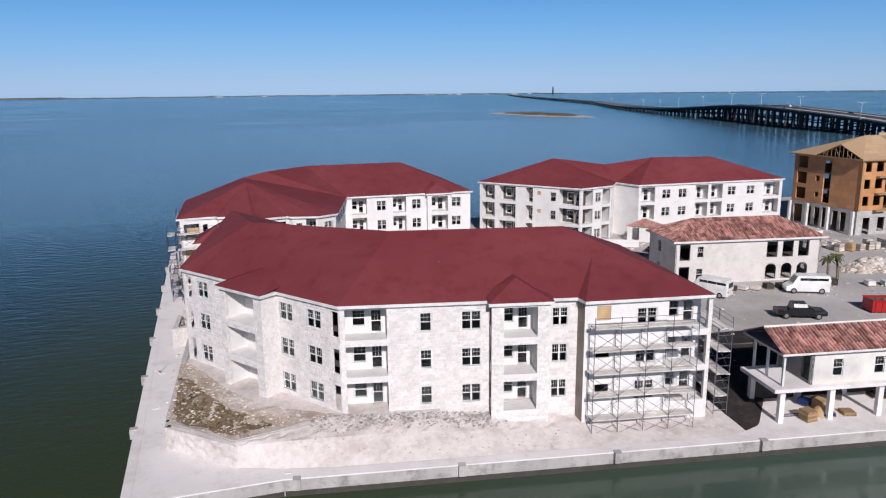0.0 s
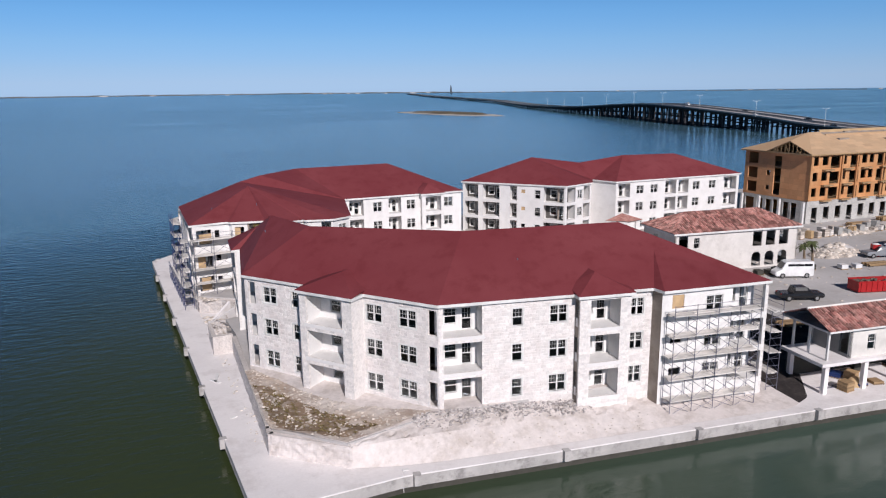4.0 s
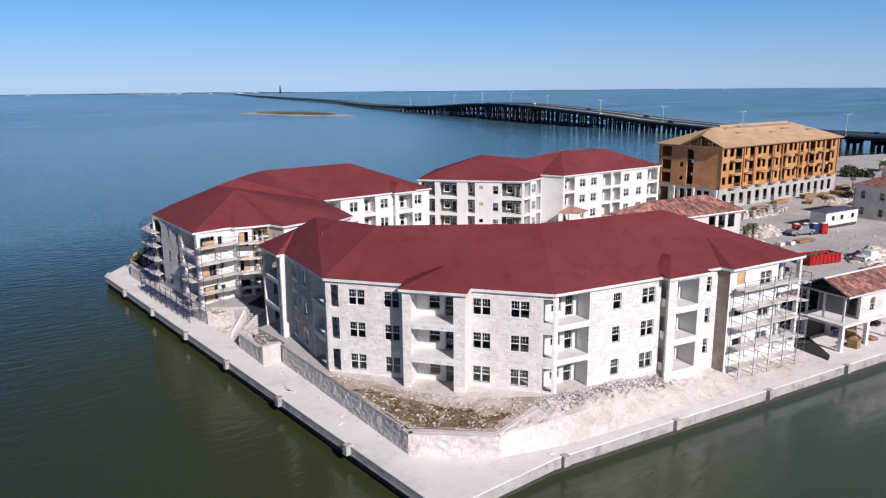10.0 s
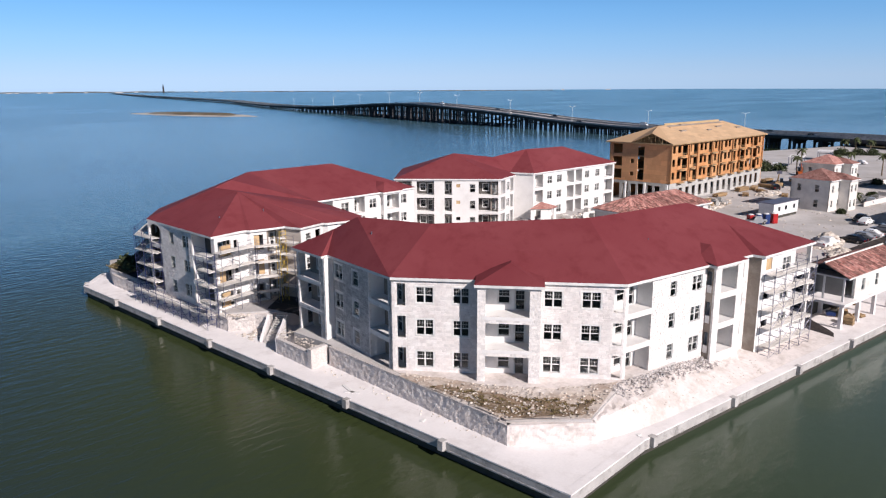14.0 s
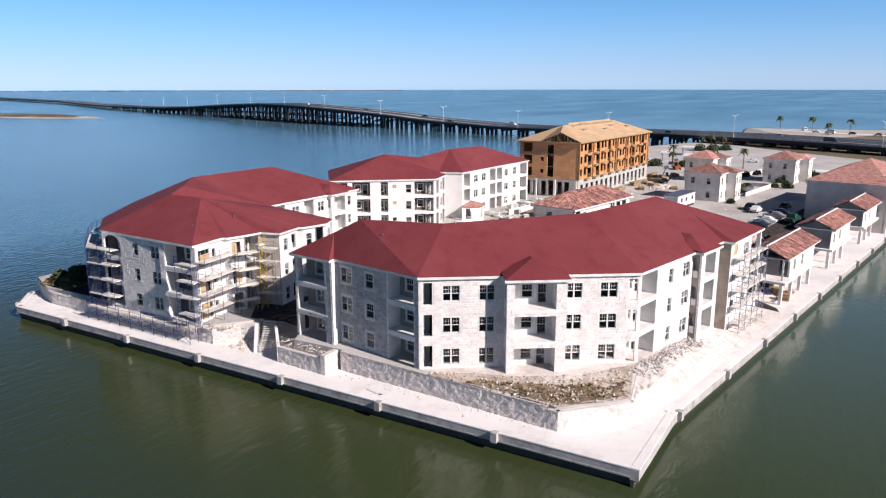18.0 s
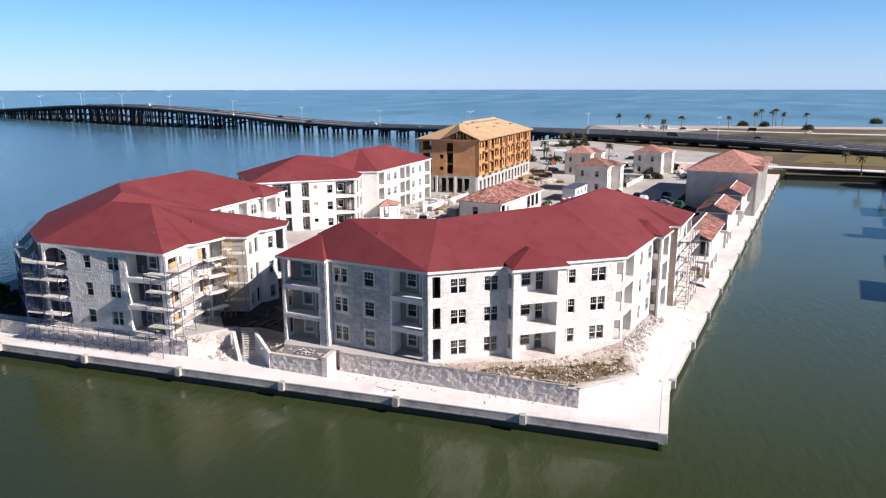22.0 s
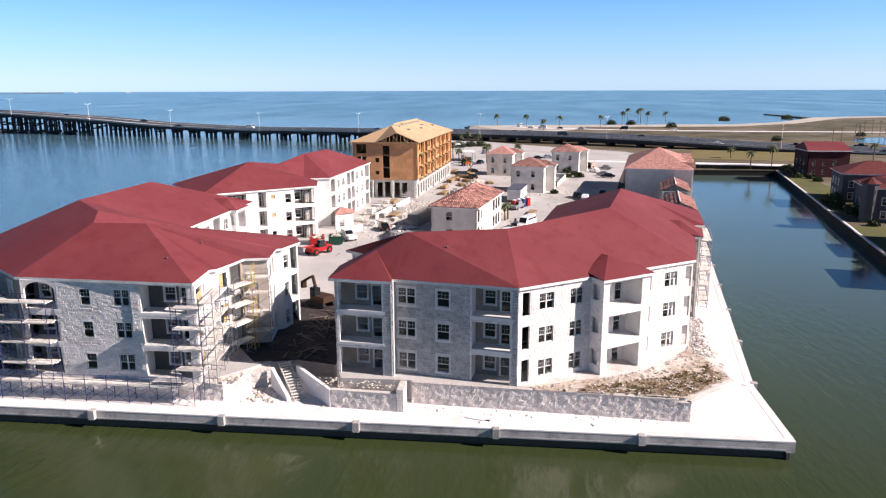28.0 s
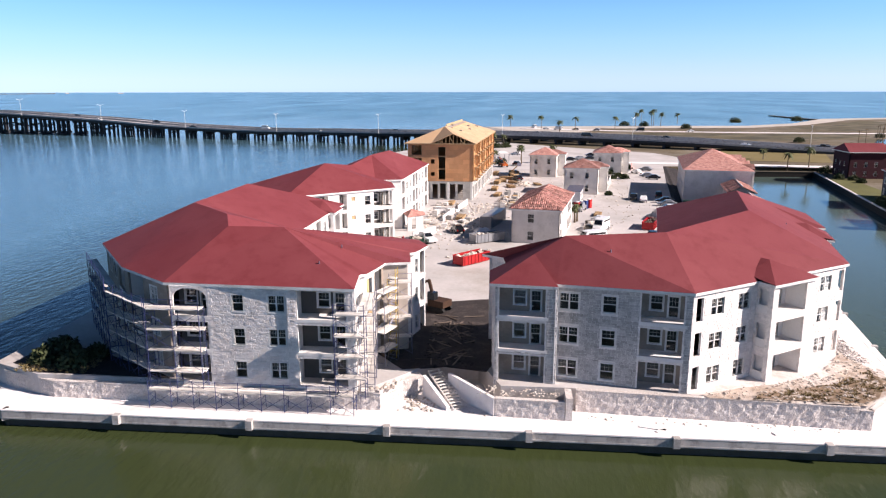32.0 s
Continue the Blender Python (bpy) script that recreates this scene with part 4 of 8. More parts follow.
roof("roof", cb, EC, [(66.2, 129.3, 18.6), (76.2, 126.5, 17.2), (85.5, 124.0, 18.5), (98.0, 122.2, 18.4)],
     [(0, 1, 9), (1, 2, 9), (2, 3, 10, 9), (3, 4, 11, 10), (4, 5, 12, 11), (5, 6, 12), (6, 7, 11, 12), (7, 8, 9, 10, 11), (8, 0, 9)], 14.2, M_ROOF)
ic = inset(EC, 0.3)
for z in FLOORS:
    slab(cb, inset(EC, 0.6), z)
CB = 3.0
# Dark inner walls: the shade of these balconies is in their colour.
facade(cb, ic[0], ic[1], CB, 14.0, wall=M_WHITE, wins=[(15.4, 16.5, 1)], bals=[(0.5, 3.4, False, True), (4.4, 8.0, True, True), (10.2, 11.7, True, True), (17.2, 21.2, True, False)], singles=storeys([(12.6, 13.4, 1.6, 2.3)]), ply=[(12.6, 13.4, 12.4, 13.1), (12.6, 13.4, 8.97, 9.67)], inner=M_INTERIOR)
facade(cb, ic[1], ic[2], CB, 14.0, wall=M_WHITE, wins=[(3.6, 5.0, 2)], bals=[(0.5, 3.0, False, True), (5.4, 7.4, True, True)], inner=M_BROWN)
facade(cb, ic[2], ic[3], CB, 14.0, wall=M_WHITE, wins=[(1.0, 2.2, 1)])
facade(cb, ic[3], ic[4], CB, 14.0, wall=M_WHITE)
facade(cb, ic[4], ic[5], CB, 14.0, wall=M_WHITE, wins=[(5.0, 6.7, 2), (8.5, 10.2, 2), (19.4, 21.1, 2), (23.7, 25.4, 2)], bals=[(0.5, 3.4, False, True), (12.2, 15.0, True, True), (15.6, 18.2, True, True), (27.6, 31.2, True, False)])
facade(cb, ic[5], ic[6], CB, 14.0, wall=M_WHITE, wins=[(4, 5.6, 2), (10, 11.6, 2)])
facade(cb, ic[6], ic[7], CB, 14.0, wall=M_WHITE, wins=[(5, 6.6, 2), (15, 16.6, 2)])
facade(cb, ic[7], ic[8], CB, 14.0, wall=M_WHITE, wins=[(4, 5.6, 2), (12, 13.6, 2)])
facade(cb, ic[8], ic[0], CB, 14.0, wall=M_WHITE, bals=[(2, 6, True, True), (10, 14, True, True)])

# ---- the timber-framed block ----
ED = [(117.2, 103.1), (171.8, 99.2), (173.0, 119.0), (117.4, 121.6)]
db = thing("timber_building", (144, 111, P_HIGH), "four-storey unfinished block, orange sheathing over a block ground floor", "building")
roof("roof", db, ED, [(127.0, 112.0, 22.4), (163.0, 109.4, 22.4)], [(0, 1, 5, 4), (1, 2, 5), (2, 3, 4, 5)], 18.6, M_DECK, fascia=M_WOOD, label="bare plywood roof decking")
idd = inset(ED, 0.8)
# west end: a gable of open trusses in front of a decked hip
hipw, c3, c0 = Vector((127.0, 112.0, 22.4)), Vector((117.4, 121.6, 18.6)), Vector((117.2, 103.1, 18.6))
gable, heel = Vector((117.6, 109.0, 21.1)), Vector((117.3, 114.6, 18.6))
for pts in ((c3, heel, gable, hipw), (c0, hipw, gable)):
    bm = bmesh.new()
    up = [bm.verts.new(q) for q in pts]
    dn = [bm.verts.new(q - Vector((0, 0, 0.12))) for q in pts]
    bm.faces.new(up)
    bm.faces.new(dn[::-1])
    for i in range(len(pts)):
        j = (i + 1) % len(pts)
        bm.faces.new((up[j], up[i], dn[i], dn[j]))
    bmesh.ops.triangulate(bm, faces=bm.faces[:])
    bmesh.ops.recalc_face_normals(bm, faces=bm.faces)
    part("gable_deck", bm, M_DECK, db)
for layer in range(2):
    back = Vector((0.15 + 0.9 * layer, 0, -0.12))
    bm = bmesh.new()
    tube(bm, heel + back, gable + back, 0.09, 4)
    tube(bm, c0 + back, gable + back, 0.09, 4)
    tube(bm, heel + back, c0 + back, 0.08, 4)
    for k in range(1, 12):
        foot = heel.lerp(c0, k / 12) + back
        rise = min((heel.y - foot.y) / (heel.y - gable.y), (foot.y - c0.y) / (gable.y - c0.y))
        tube(bm, foot, foot + Vector((0, 0, 2.5 * rise)), 0.05, 4)
        if k % 3 == 0:
            tube(bm, foot, foot + Vector((0, 0.9, 2.5 * rise * 0.7)), 0.05, 4)
    part("gable_truss", bm, M_WOOD, db, "open timber roof truss")
# sunken trough along the ridge
r0, r1, fall = Vector((130.0, 111.8, 22.35)), Vector((160.0, 109.6, 22.38)), Vector((0, -1.75, -0.68))
for nm, lo, hi, up, mt in (("trough_floor", 0.15, 0.9, 0.06, M_BROWN), ("trough_curb", 0.9, 1.02, 0.32, M_DECK), ("trough_curb", -0.02, 0.1, 0.5, M_PLY)):
    bm = bmesh.new()
    low = [bm.verts.new(r + fall * q + Vector((0, 0, -0.1))) for r, q in ((r0, lo), (r1, lo), (r1, hi), (r0, hi))]
    high = [bm.verts.new(r + fall * q + Vector((0, 0, up))) for r, q in ((r0, lo), (r1, lo), (r1, hi), (r0, hi))]
    bm.faces.new(high)
    bm.faces.new(low[::-1])
    for i in range(4):
        j = (i + 1) % 4
        bm.faces.new((low[i], low[j], high[j], high[i]))
    bmesh.ops.recalc_face_normals(bm, faces=bm.faces)
    part(nm, bm, mt, db)
# openings left in the decking
for x, y, z, w in ((133, 108.2, 20.95, 1.6), (146, 106.6, 20.65, 1.2), (154, 107.4, 21.2, 1.8), (163, 105.2, 20.65, 1.4), (139, 111.0, 22.2, 2.2)):
    bm = bmesh.new()
    box(bm, (x - w, y - 0.6, z - 0.25), (x + w, y + 0.6, z + 0.22))
    part("roof_opening", bm, M_BROWN, db, "dark unsheathed opening in the roof deck")
DF = (8.8, 12.05, 15.3)
for z in DF:
    slab(db, inset(ED, 1.1), z, material=M_WOOD)
dw = []
s = 0.9
for k, wd in enumerate((1.3, 1.6, 2.6, 1.2, 2.6, 1.5, 1.3, 2.6, 1.2, 2.6, 1.5, 1.3, 2.6, 1.2, 2.6, 1.5, 1.3, 2.6, 1.2)):
    if s + wd < 52.4:
        dw.append((s, s + wd))
    s += wd + (0.75 if k % 3 else 1.15)
m, _ = frame_of(idd[0], idd[1])
panel("wall", db, m, 0, 53.0, 8.75, 18.4, storeys([(a, b, 0.12 if b - a > 2 else 0.85, 2.65) for a, b in dw], DF), M_OSB, label="orange sheathing boards")
panel("wall", db, m, 0, 53.0, 3.0, 8.7, [(1.5 + 3.4 * i, 3.1 + 3.4 * i, 4.6 if i % 3 else 3.9, 7.3) for i in range(15)], M_BLOCK, label="grey concrete block wall")
for s in (0.1, 8.9, 13.2, 21.0, 25.4, 33.2, 37.6, 45.4, 52.6):
    bm = bmesh.new()
    box(bm, (s - 0.22, -0.3, 8.8), (s + 0.22, 0.02, 18.3), m)
    part("pilaster", bm, M_OSB, db)
for i in range(9):
    a = 3.4 + i * 5.6
    for z in DF:
        bm = bmesh.new()
        box(bm, (a, -0.9, z - 0.25), (a + 2.6, 0.1, z), m)
        part("balcony_floor", bm, M_WOOD, db)
m, L = frame_of(idd[3], idd[0])
for s in (0.2, 5.0, 10.4, 16.4):
    bm = bmesh.new()
    box(bm, (s, -1.0, 3.2), (s + 0.5, -0.5, 8.6), m)
    part("column", bm, M_TRIM, db, "white ground-floor column")
panel("wall", db, m, 0, L, 8.75, 18.4, [(1.0, 3.6, 9.2, 11.6), (1.0, 3.6, 12.4, 14.8), (1.0, 3.6, 15.6, 18.0), (6.0, 7.0, 10.1, 11.1), (6.0, 7.0, 13.3, 14.4), (8.0, 9.8, 9.2, 17.6)], M_OSB2, label="brown sheathing boards")
panel("wall", db, m, 0, L, 3.0, 8.7, [(0.8, 3.2, 4.2, 8.0), (4.0, 5.6, 4.2, 8.0), (6.4, 7.8, 4.2, 8.0), (8.4, 9.9, 4.2, 8.2), (11.0, 12.4, 4.2, 8.0), (13.0, 14.4, 4.2, 8.0)], M_BLOCK)
m, L = frame_of(idd[1], idd[2])
panel("wall", db, m, 0, L, 3.0, 18.4, storeys([(3, 4.6, 0.75, 2.6), (10, 11.6, 0.75, 2.6)], DF), M_OSB)
m, L = frame_of(idd[2], idd[3])
panel("wall", db, m, 0, L, 3.0, 18.4, storeys([(3 + 6 * i, 4.6 + 6 * i, 0.75, 2.6) for i in range(8)], DF), M_OSB)


# ---- small tiled buildings ----
def tiles(parent, a, b, c, d, step=0.36, r=0.17):
    """Rows of barrel tiles on a roof facet: eave from a to b, ridge from d to c."""
    a, b, c, d = (Vector(q) for q in (a, b, c, d))
    n = max(2, int((b - a).length / step))
    bm = bmesh.new()
    up = (b - a).cross(d - a).normalized()
    for i in range(n):
        k = (i + 0.5) / n
        lo, hi = a.lerp(b, k), d.lerp(c, k) if (c - d).length > 0.05 else None
        if hi is None:
            e = (b - a).normalized()
            peak = (d - a).dot(e) / (b - a).length
            q = k / peak if k < peak else (1 - k) / (1 - peak)
            foot = a.lerp(b, peak)
            hi = lo + (d - foot) * q
        else:
            e = (b - a).normalized()
            # keep the row square to the eave, cut by the hips
            kl, kr = (d - a).dot(e) / (b - a).length, (c - a).dot(e) / (b - a).length
            rise = (d - a) - e * (d - a).dot(e)
            q = 1.0 if kl <= k <= kr else (k / kl if k < kl else (1 - k) / (1 - kr))
            hi = lo + rise * min(1.0, q)
        if (hi - lo).length < 0.3:
            continue
        side = (b - a).normalized() * r
        length = (hi - lo).length
        rows = max(1, int(length / 0.8))
        for j in range(rows):
            p, q2 = lo.lerp(hi, j / rows), lo.lerp(hi, (j + 1.08) / rows)
            lift = up * (0.05 + 0.02 * random.random())
            vs = [bm.verts.new(w) for w in (p - side + up * 0.0, p - side * 0.5 + up * 0.11 + lift, p + side * 0.5 + up * 0.11 + lift, p + side, q2 - side * 0.8, q2 - side * 0.4 + up * 0.1, q2 + side * 0.4 + up * 0.1, q2 + side * 0.8)]
            for t in ((0, 1, 5, 4), (1, 2, 6, 5), (2, 3, 7, 6), (3, 2, 1, 0)):
                bm.faces.new([vs[x] for x in t])
    return tagged(part("roof_tiles", bm, M_TILE, parent), kind="stuff")


def tiled_house(name, label, o, p, depth, z0, ze, rise, wall, wins_f, wins_s, floors, hip=None, group="", over=0.5, do_tiles=True, bals=(), slots=()):
    """A hipped, tiled house; o to p is its front eave line at wall face, depth runs into it."""
    m, L = frame_of(o, p)
    t = thing(name, tuple(m @ Vector((L / 2, depth / 2, z0))), label, "house", group)
    cs = [m @ Vector(q) for q in ((0, 0, 0), (L, 0, 0), (L, depth, 0), (0, depth, 0))]
    c2 = [(c.x, c.y) for c in cs]
    ev = [m @ Vector(q) for q in ((-over, -over, ze), (L + over, -over, ze), (L + over, depth + over, ze), (-over, depth + over, ze))]
    if L >= depth:
        h = hip or depth / 2
        pk = [m @ Vector((h, depth / 2, ze + rise)), m @ Vector((max(L - h, h + 0.6), depth / 2, ze + rise))]
        fs = [(0, 1, 5, 4), (1, 2, 5), (2, 3, 4, 5), (3, 0, 4)]
    else:
        h = L / 2
        pk = [m @ Vector((L / 2, h, ze + rise)), m @ Vector((L / 2, depth - h, ze + rise))]
        fs = [(0, 1, 4), (1, 2, 5, 4), (2, 3, 5), (3, 0, 4, 5)]
    rf = roof("roof", t, [(e.x, e.y) for e in ev], [tuple(q) for q in pk], fs, ze, M_TILE, label="red clay tiles")
    if do_tiles:
        allp = ev + pk
        for f in fs:
            q = [allp[i] for i in f]
            if len(q) == 3:
                tiles(rf, q[0], q[1], q[2], q[2])
            else:
                tiles(rf, *q)
    for z in floors[1:]:
        slab(t, inset(c2, 0.3), z)
    facade(t, c2[0], c2[1], z0 - 1, ze - 0.1, wins=wins_f, wall=wall, floors=floors, bals=bals, slots=slots, bare=True)
    facade(t, c2[1], c2[2], z0 - 1, ze - 0.1, wins=wins_s, wall=wall, floors=floors, bare=True)
    facade(t, c2[2], c2[3], z0 - 1, ze - 0.1, wins=wins_f, wall=wall, floors=floors, bare=True)
    facade(t, c2[3], c2[0], z0 - 1, ze - 0.1, wins=wins_s, wall=wall, floors=floors, bare=True)
    return t, m


def arch_fill(parent, m, s0, s1, zt, drop, material, th=0.24):
    """The two spandrels that turn a square opening into an arched one."""
    bm = bmesh.new()
    mid, rad = (s0 + s1) / 2, (s1 - s0) / 2
    for sg in (-1, 1):
        top = [bm.verts.new(m @ Vector((mid + sg * rad, 0.0, zt + 0.02)))] + [bm.verts.new(m @ Vector((mid + sg * rad * math.cos(q), 0.0, zt - drop + drop * math.sin(q)))) for q in [i * math.pi / 12 for i in range(7)]]
        bm.faces.new(top if sg > 0 else top[::-1])
    r = bmesh.ops.extrude_face_region(bm, geom=bm.faces[:])
    for v in [g for g in r["geom"] if isinstance(g, bmesh.types.BMVert)]:
        v.co += m.to_3x3() @ Vector((0, th, 0))
    bmesh.ops.recalc_face_normals(bm, faces=bm.faces)
    part("arch", bm, material, parent)


# clubhouse
club, cm = tiled_house("clubhouse", "two-storey cream clubhouse with arcades and a clay tile roof", (63.9, 84.8), (86.3, 80.8), 9.0, 4.0, 10.5, 2.4, M_OFFWHITE, [(3.4, 4.4, 1)], [(3.0, 4.2, 1)], (4.0, 7.3), slots=[(0.7, 2.3), (14.2, 15.9), (16.7, 18.4), (19.2, 20.9)])
for s0, s1 in ((14.2, 15.9), (16.7, 18.4), (19.2, 20.9)):
    arch_fill(club, cm, s0, s1, 6.62, 0.75, M_OFFWHITE)
wm, _ = frame_of((-3.85, 127.0), (-3.85, 115.2))
arch_fill(bb, wm, 0.3, 3.7, 13.65, 1.0, M_STONE)
for o, p, d in (((129.6, 70.5), (139.0, 69.0), 9.0), ((167.8, 79.5), (177.5, 78.0), 8.5), ((177.0, 57.5), (188.0, 55.8), 9.0)):
    ht, _ = tiled_house("house", "two-storey cream house with a hipped clay tile roof", o, p, d, 4.0, 11.2, 2.2, M_CREAM, [(1.2, 2.2, 1), (4.4, 5.4, 1), (7.2, 8.2, 1)], [(1.5, 2.5, 1), (5.6, 6.6, 1)], (4.2, 7.7), group="cream houses", do_tiles=False)
    hm, hl = frame_of(o, p)
    s0, s1, out = hl * 0.5, hl - 0.5, 2.4
    q = [tuple((hm @ Vector(v))[:2]) for v in ((s0, 0.0, 0), (s0, -out, 0), (s1, -out, 0), (s1, 0.0, 0))]
    facade(ht, q[0], q[1], 3.0, 11.1, wall=M_CREAM, floors=(4.2, 7.7))
    facade(ht, q[1], q[2], 3.0, 11.1, wins=[(0.6, 1.5, 1), (2.7, 3.6, 1)], wall=M_CREAM, floors=(4.2, 7.7), bare=True)
    facade(ht, q[2], q[3], 3.0, 11.1, wall=M_CREAM, floors=(4.2, 7.7))
    ev = [(hm @ Vector(v)) for v in ((s0 - 0.4, 2.0, 0), (s0 - 0.4, -out - 0.4, 0), (s1 + 0.4, -out - 0.4, 0), (s1 + 0.4, 2.0, 0))]
    mid = (s0 + s1) / 2
    roof("wing_roof", ht, [(v.x, v.y) for v in ev], [tuple(hm @ Vector((mid, 0.4, 12.5))), tuple(hm @ Vector((mid, d / 2, 12.6)))], [(0, 1, 4, 5), (1, 2, 4), (2, 3, 5, 4)], 11.2, M_TILE)
# long tiled shed block
tiled_house("row_house", "long two-storey block with a clay tile roof beside the canal", (116.5, 34.3), (152.0, 28.1), 16.0, 1.8, 12.2, 3.7, M_OFFWHITE, [(2 + 3.5 * i, 3.2 + 3.5 * i, 1) for i in range(10)], [], (2.6, 6.2), hip=22.0, do_tiles=False)
rm, rl = frame_of((116.5, 34.3), (152.0, 28.1))
rt = [k for k in WORLD if k.name == "row_house"][0]
for i in range(9):
    bm = bmesh.new()
    box(bm, (0.2 + 3.9 * i, -0.45, 1.8), (0.75 + 3.9 * i, 0.02, 11.9), rm)
    part("pilaster", bm, M_CREAM, rt)
for i in range(4):
    bm = bmesh.new()
    g = [rm @ Vector(v) for v in ((4.0 + 9 * i, -1.1, 12.2), (9.0 + 9 * i, -1.1, 12.2), (6.5 + 9 * i, -1.1, 13.4), (6.5 + 9 * i, 3.0, 13.4))]
    v = [bm.verts.new(q) for q in g]
    bm.faces.new((v[0], v[1], v[2])), bm.faces.new((v[0], v[2], v[3])), bm.faces.new((v[2], v[1], v[3]))
    part("gable", bm, M_TILE, rt)


def boat_house(x0, length, label, rec=2.2):
    """A shed on columns: open below, rooms above, a gabled tile roof."""
    o = (x0, south_y(x0) + 2.75)
    p = (x0 + length, south_y(x0 + length) + 2.75)
    m, L = frame_of(o, p)
    dp = 5.2
    t = thing("boat_house", tuple(m @ Vector((L / 2, dp / 2, P_LOW))), label, "boat house", "boat houses on columns")
    bm = bmesh.new()
    box(bm, (-1.6, -0.6, 5.05), (L, dp, 5.4), m)
    part("deck_slab", bm, M_CONC, t)
    k = 0
    s = -0.6
    while s < L:
        for y in (0.0, dp - 0.4):
            bm = bmesh.new()
            box(bm, (s, y, P_LOW), (s + 0.5, y + 0.45, 5.04), m)
            part("column", bm, M_CONC, t)
        s += 5.0
    facade(t, tuple((m @ Vector((rec, 0, 0)))[:2]), tuple((m @ Vector((L, 0, 0)))[:2]), 5.41, 8.7, wins=[(2.2 + 4.2 * i, 3.2 + 4.2 * i, 1) for i in range(int((L - 4) / 4.2))], wall=M_CREAM, floors=(5.5,), bare=True)
    facade(t, tuple((m @ Vector((rec, dp, 0)))[:2]), tuple((m @ Vector((rec, 0, 0)))[:2]), 5.41, 8.7, wall=M_GREYST, floors=(5.5,), slots=[(3.8, 5.2)] if rec > 0 else (), bare=True)
    facade(t, tuple((m @ Vector((L, dp, 0)))[:2]), tuple((m @ Vector((rec, dp, 0)))[:2]), 5.41, 8.7, wall=M_CREAM, floors=(5.5,))
    facade(t, tuple((m @ Vector((L, 0, 0)))[:2]), tuple((m @ Vector((L, dp, 0)))[:2]), 5.41, 8.7, wall=M_CREAM, floors=(5.5,))
    # Added dark panel: stands in for the black shade under the deck.
    bm = bmesh.new()
    box(bm, (-0.6, dp + 0.06, P_LOW), (L, dp + 0.26, 5.0), m)
    part("back_wall", bm, M_DARKCONC, t, "added back wall, shade below the deck put into its dark colour")
    for y in (0.1, dp / 2, dp - 0.4) if rec > 0 else ():
        bm = bmesh.new()
        box(bm, (-0.5, y, 5.41), (-0.3, y + 0.22, 8.6), m)
        part("post", bm, M_TRIM, t)
    ev = [tuple(m @ Vector(q)) for q in ((-1.2, -0.7, 8.8), (L + 0.5, -0.7, 8.8), (L + 0.5, dp + 0.7, 8.8), (-1.2, dp + 0.7, 8.8))]
    pk = [tuple(m @ Vector(q)) for q in ((-1.2, dp / 2, 10.25), (L + 0.5, dp / 2, 10.25))]
    rf = roof("roof", t, [e[:2] for e in ev], pk, [(0, 1, 5, 4), (2, 3, 4, 5)], 8.8, M_TILE, thick=0.2)
    for s in (rec, L):
        bm = bmesh.new()
        vs = [[bm.verts.new(m @ Vector((s + e, y, z))) for y, z in ((-0.3, 8.72), (dp + 0.3, 8.72), (dp / 2, 10.1))] for e in (-0.02, 0.2)]
        bm.faces.new(vs[0]), bm.faces.new(vs[1][::-1])
        for i in range(3):
            bm.faces.new((vs[0][i], vs[0][(i + 1) % 3], vs[1][(i + 1) % 3], vs[1][i]))
        bmesh.ops.recalc_face_normals(bm, faces=bm.faces)
        part("gable", bm, M_GREYST, t, "grey stucco gable")
    tiles(rf, ev[0], ev[1], pk[1], pk[0])
    bm = bmesh.new()
    tube(bm, Vector(pk[0]) + Vector((0, 0, 0.08)), Vector(pk[1]) + Vector((0, 0, 0.08)), 0.14, 6)
    part("ridge_cap", bm, M_CREAM, t)
    tiles(rf, ev[2], ev[3], pk[0], pk[1])
    return t


boat_house(49.5, 15.8, "cream boat house on concrete columns, clay tile roof, materials below")
boat_house(76.9, 13.8, "cream boat house on columns, closed grey gable, clay tile roof", -0.9)
boat_house(102.6, 13.2, "cream boat house on columns, closed grey gable, clay tile roof", -0.9)

# ---- bridge ----
SPAN = [(1500, 3560, 3.0), (1100, 2430, 3.6), (760, 1340, 4.2), (622, 1020, 4.6), (562, 850, 5.6), (524, 728, 8.6), (487, 606, 13.8), (466, 545, 15.3), (451, 504, 15.3), (434, 453, 14.2), (417, 373, 10.4), (406, 333, 8.0), (398, 293, 6.4), (386, 253, 5.6), (375, 210, 5.9), (357, 169, 6.5), (345, 128, 7.0), (328, 82, 7.2), (312, 45, 7.0), (292, 5, 6.4), (280, -30, 5.0), (268, -70, 3.9), (235, -170, 3.7), (190, -300, 3.6)]


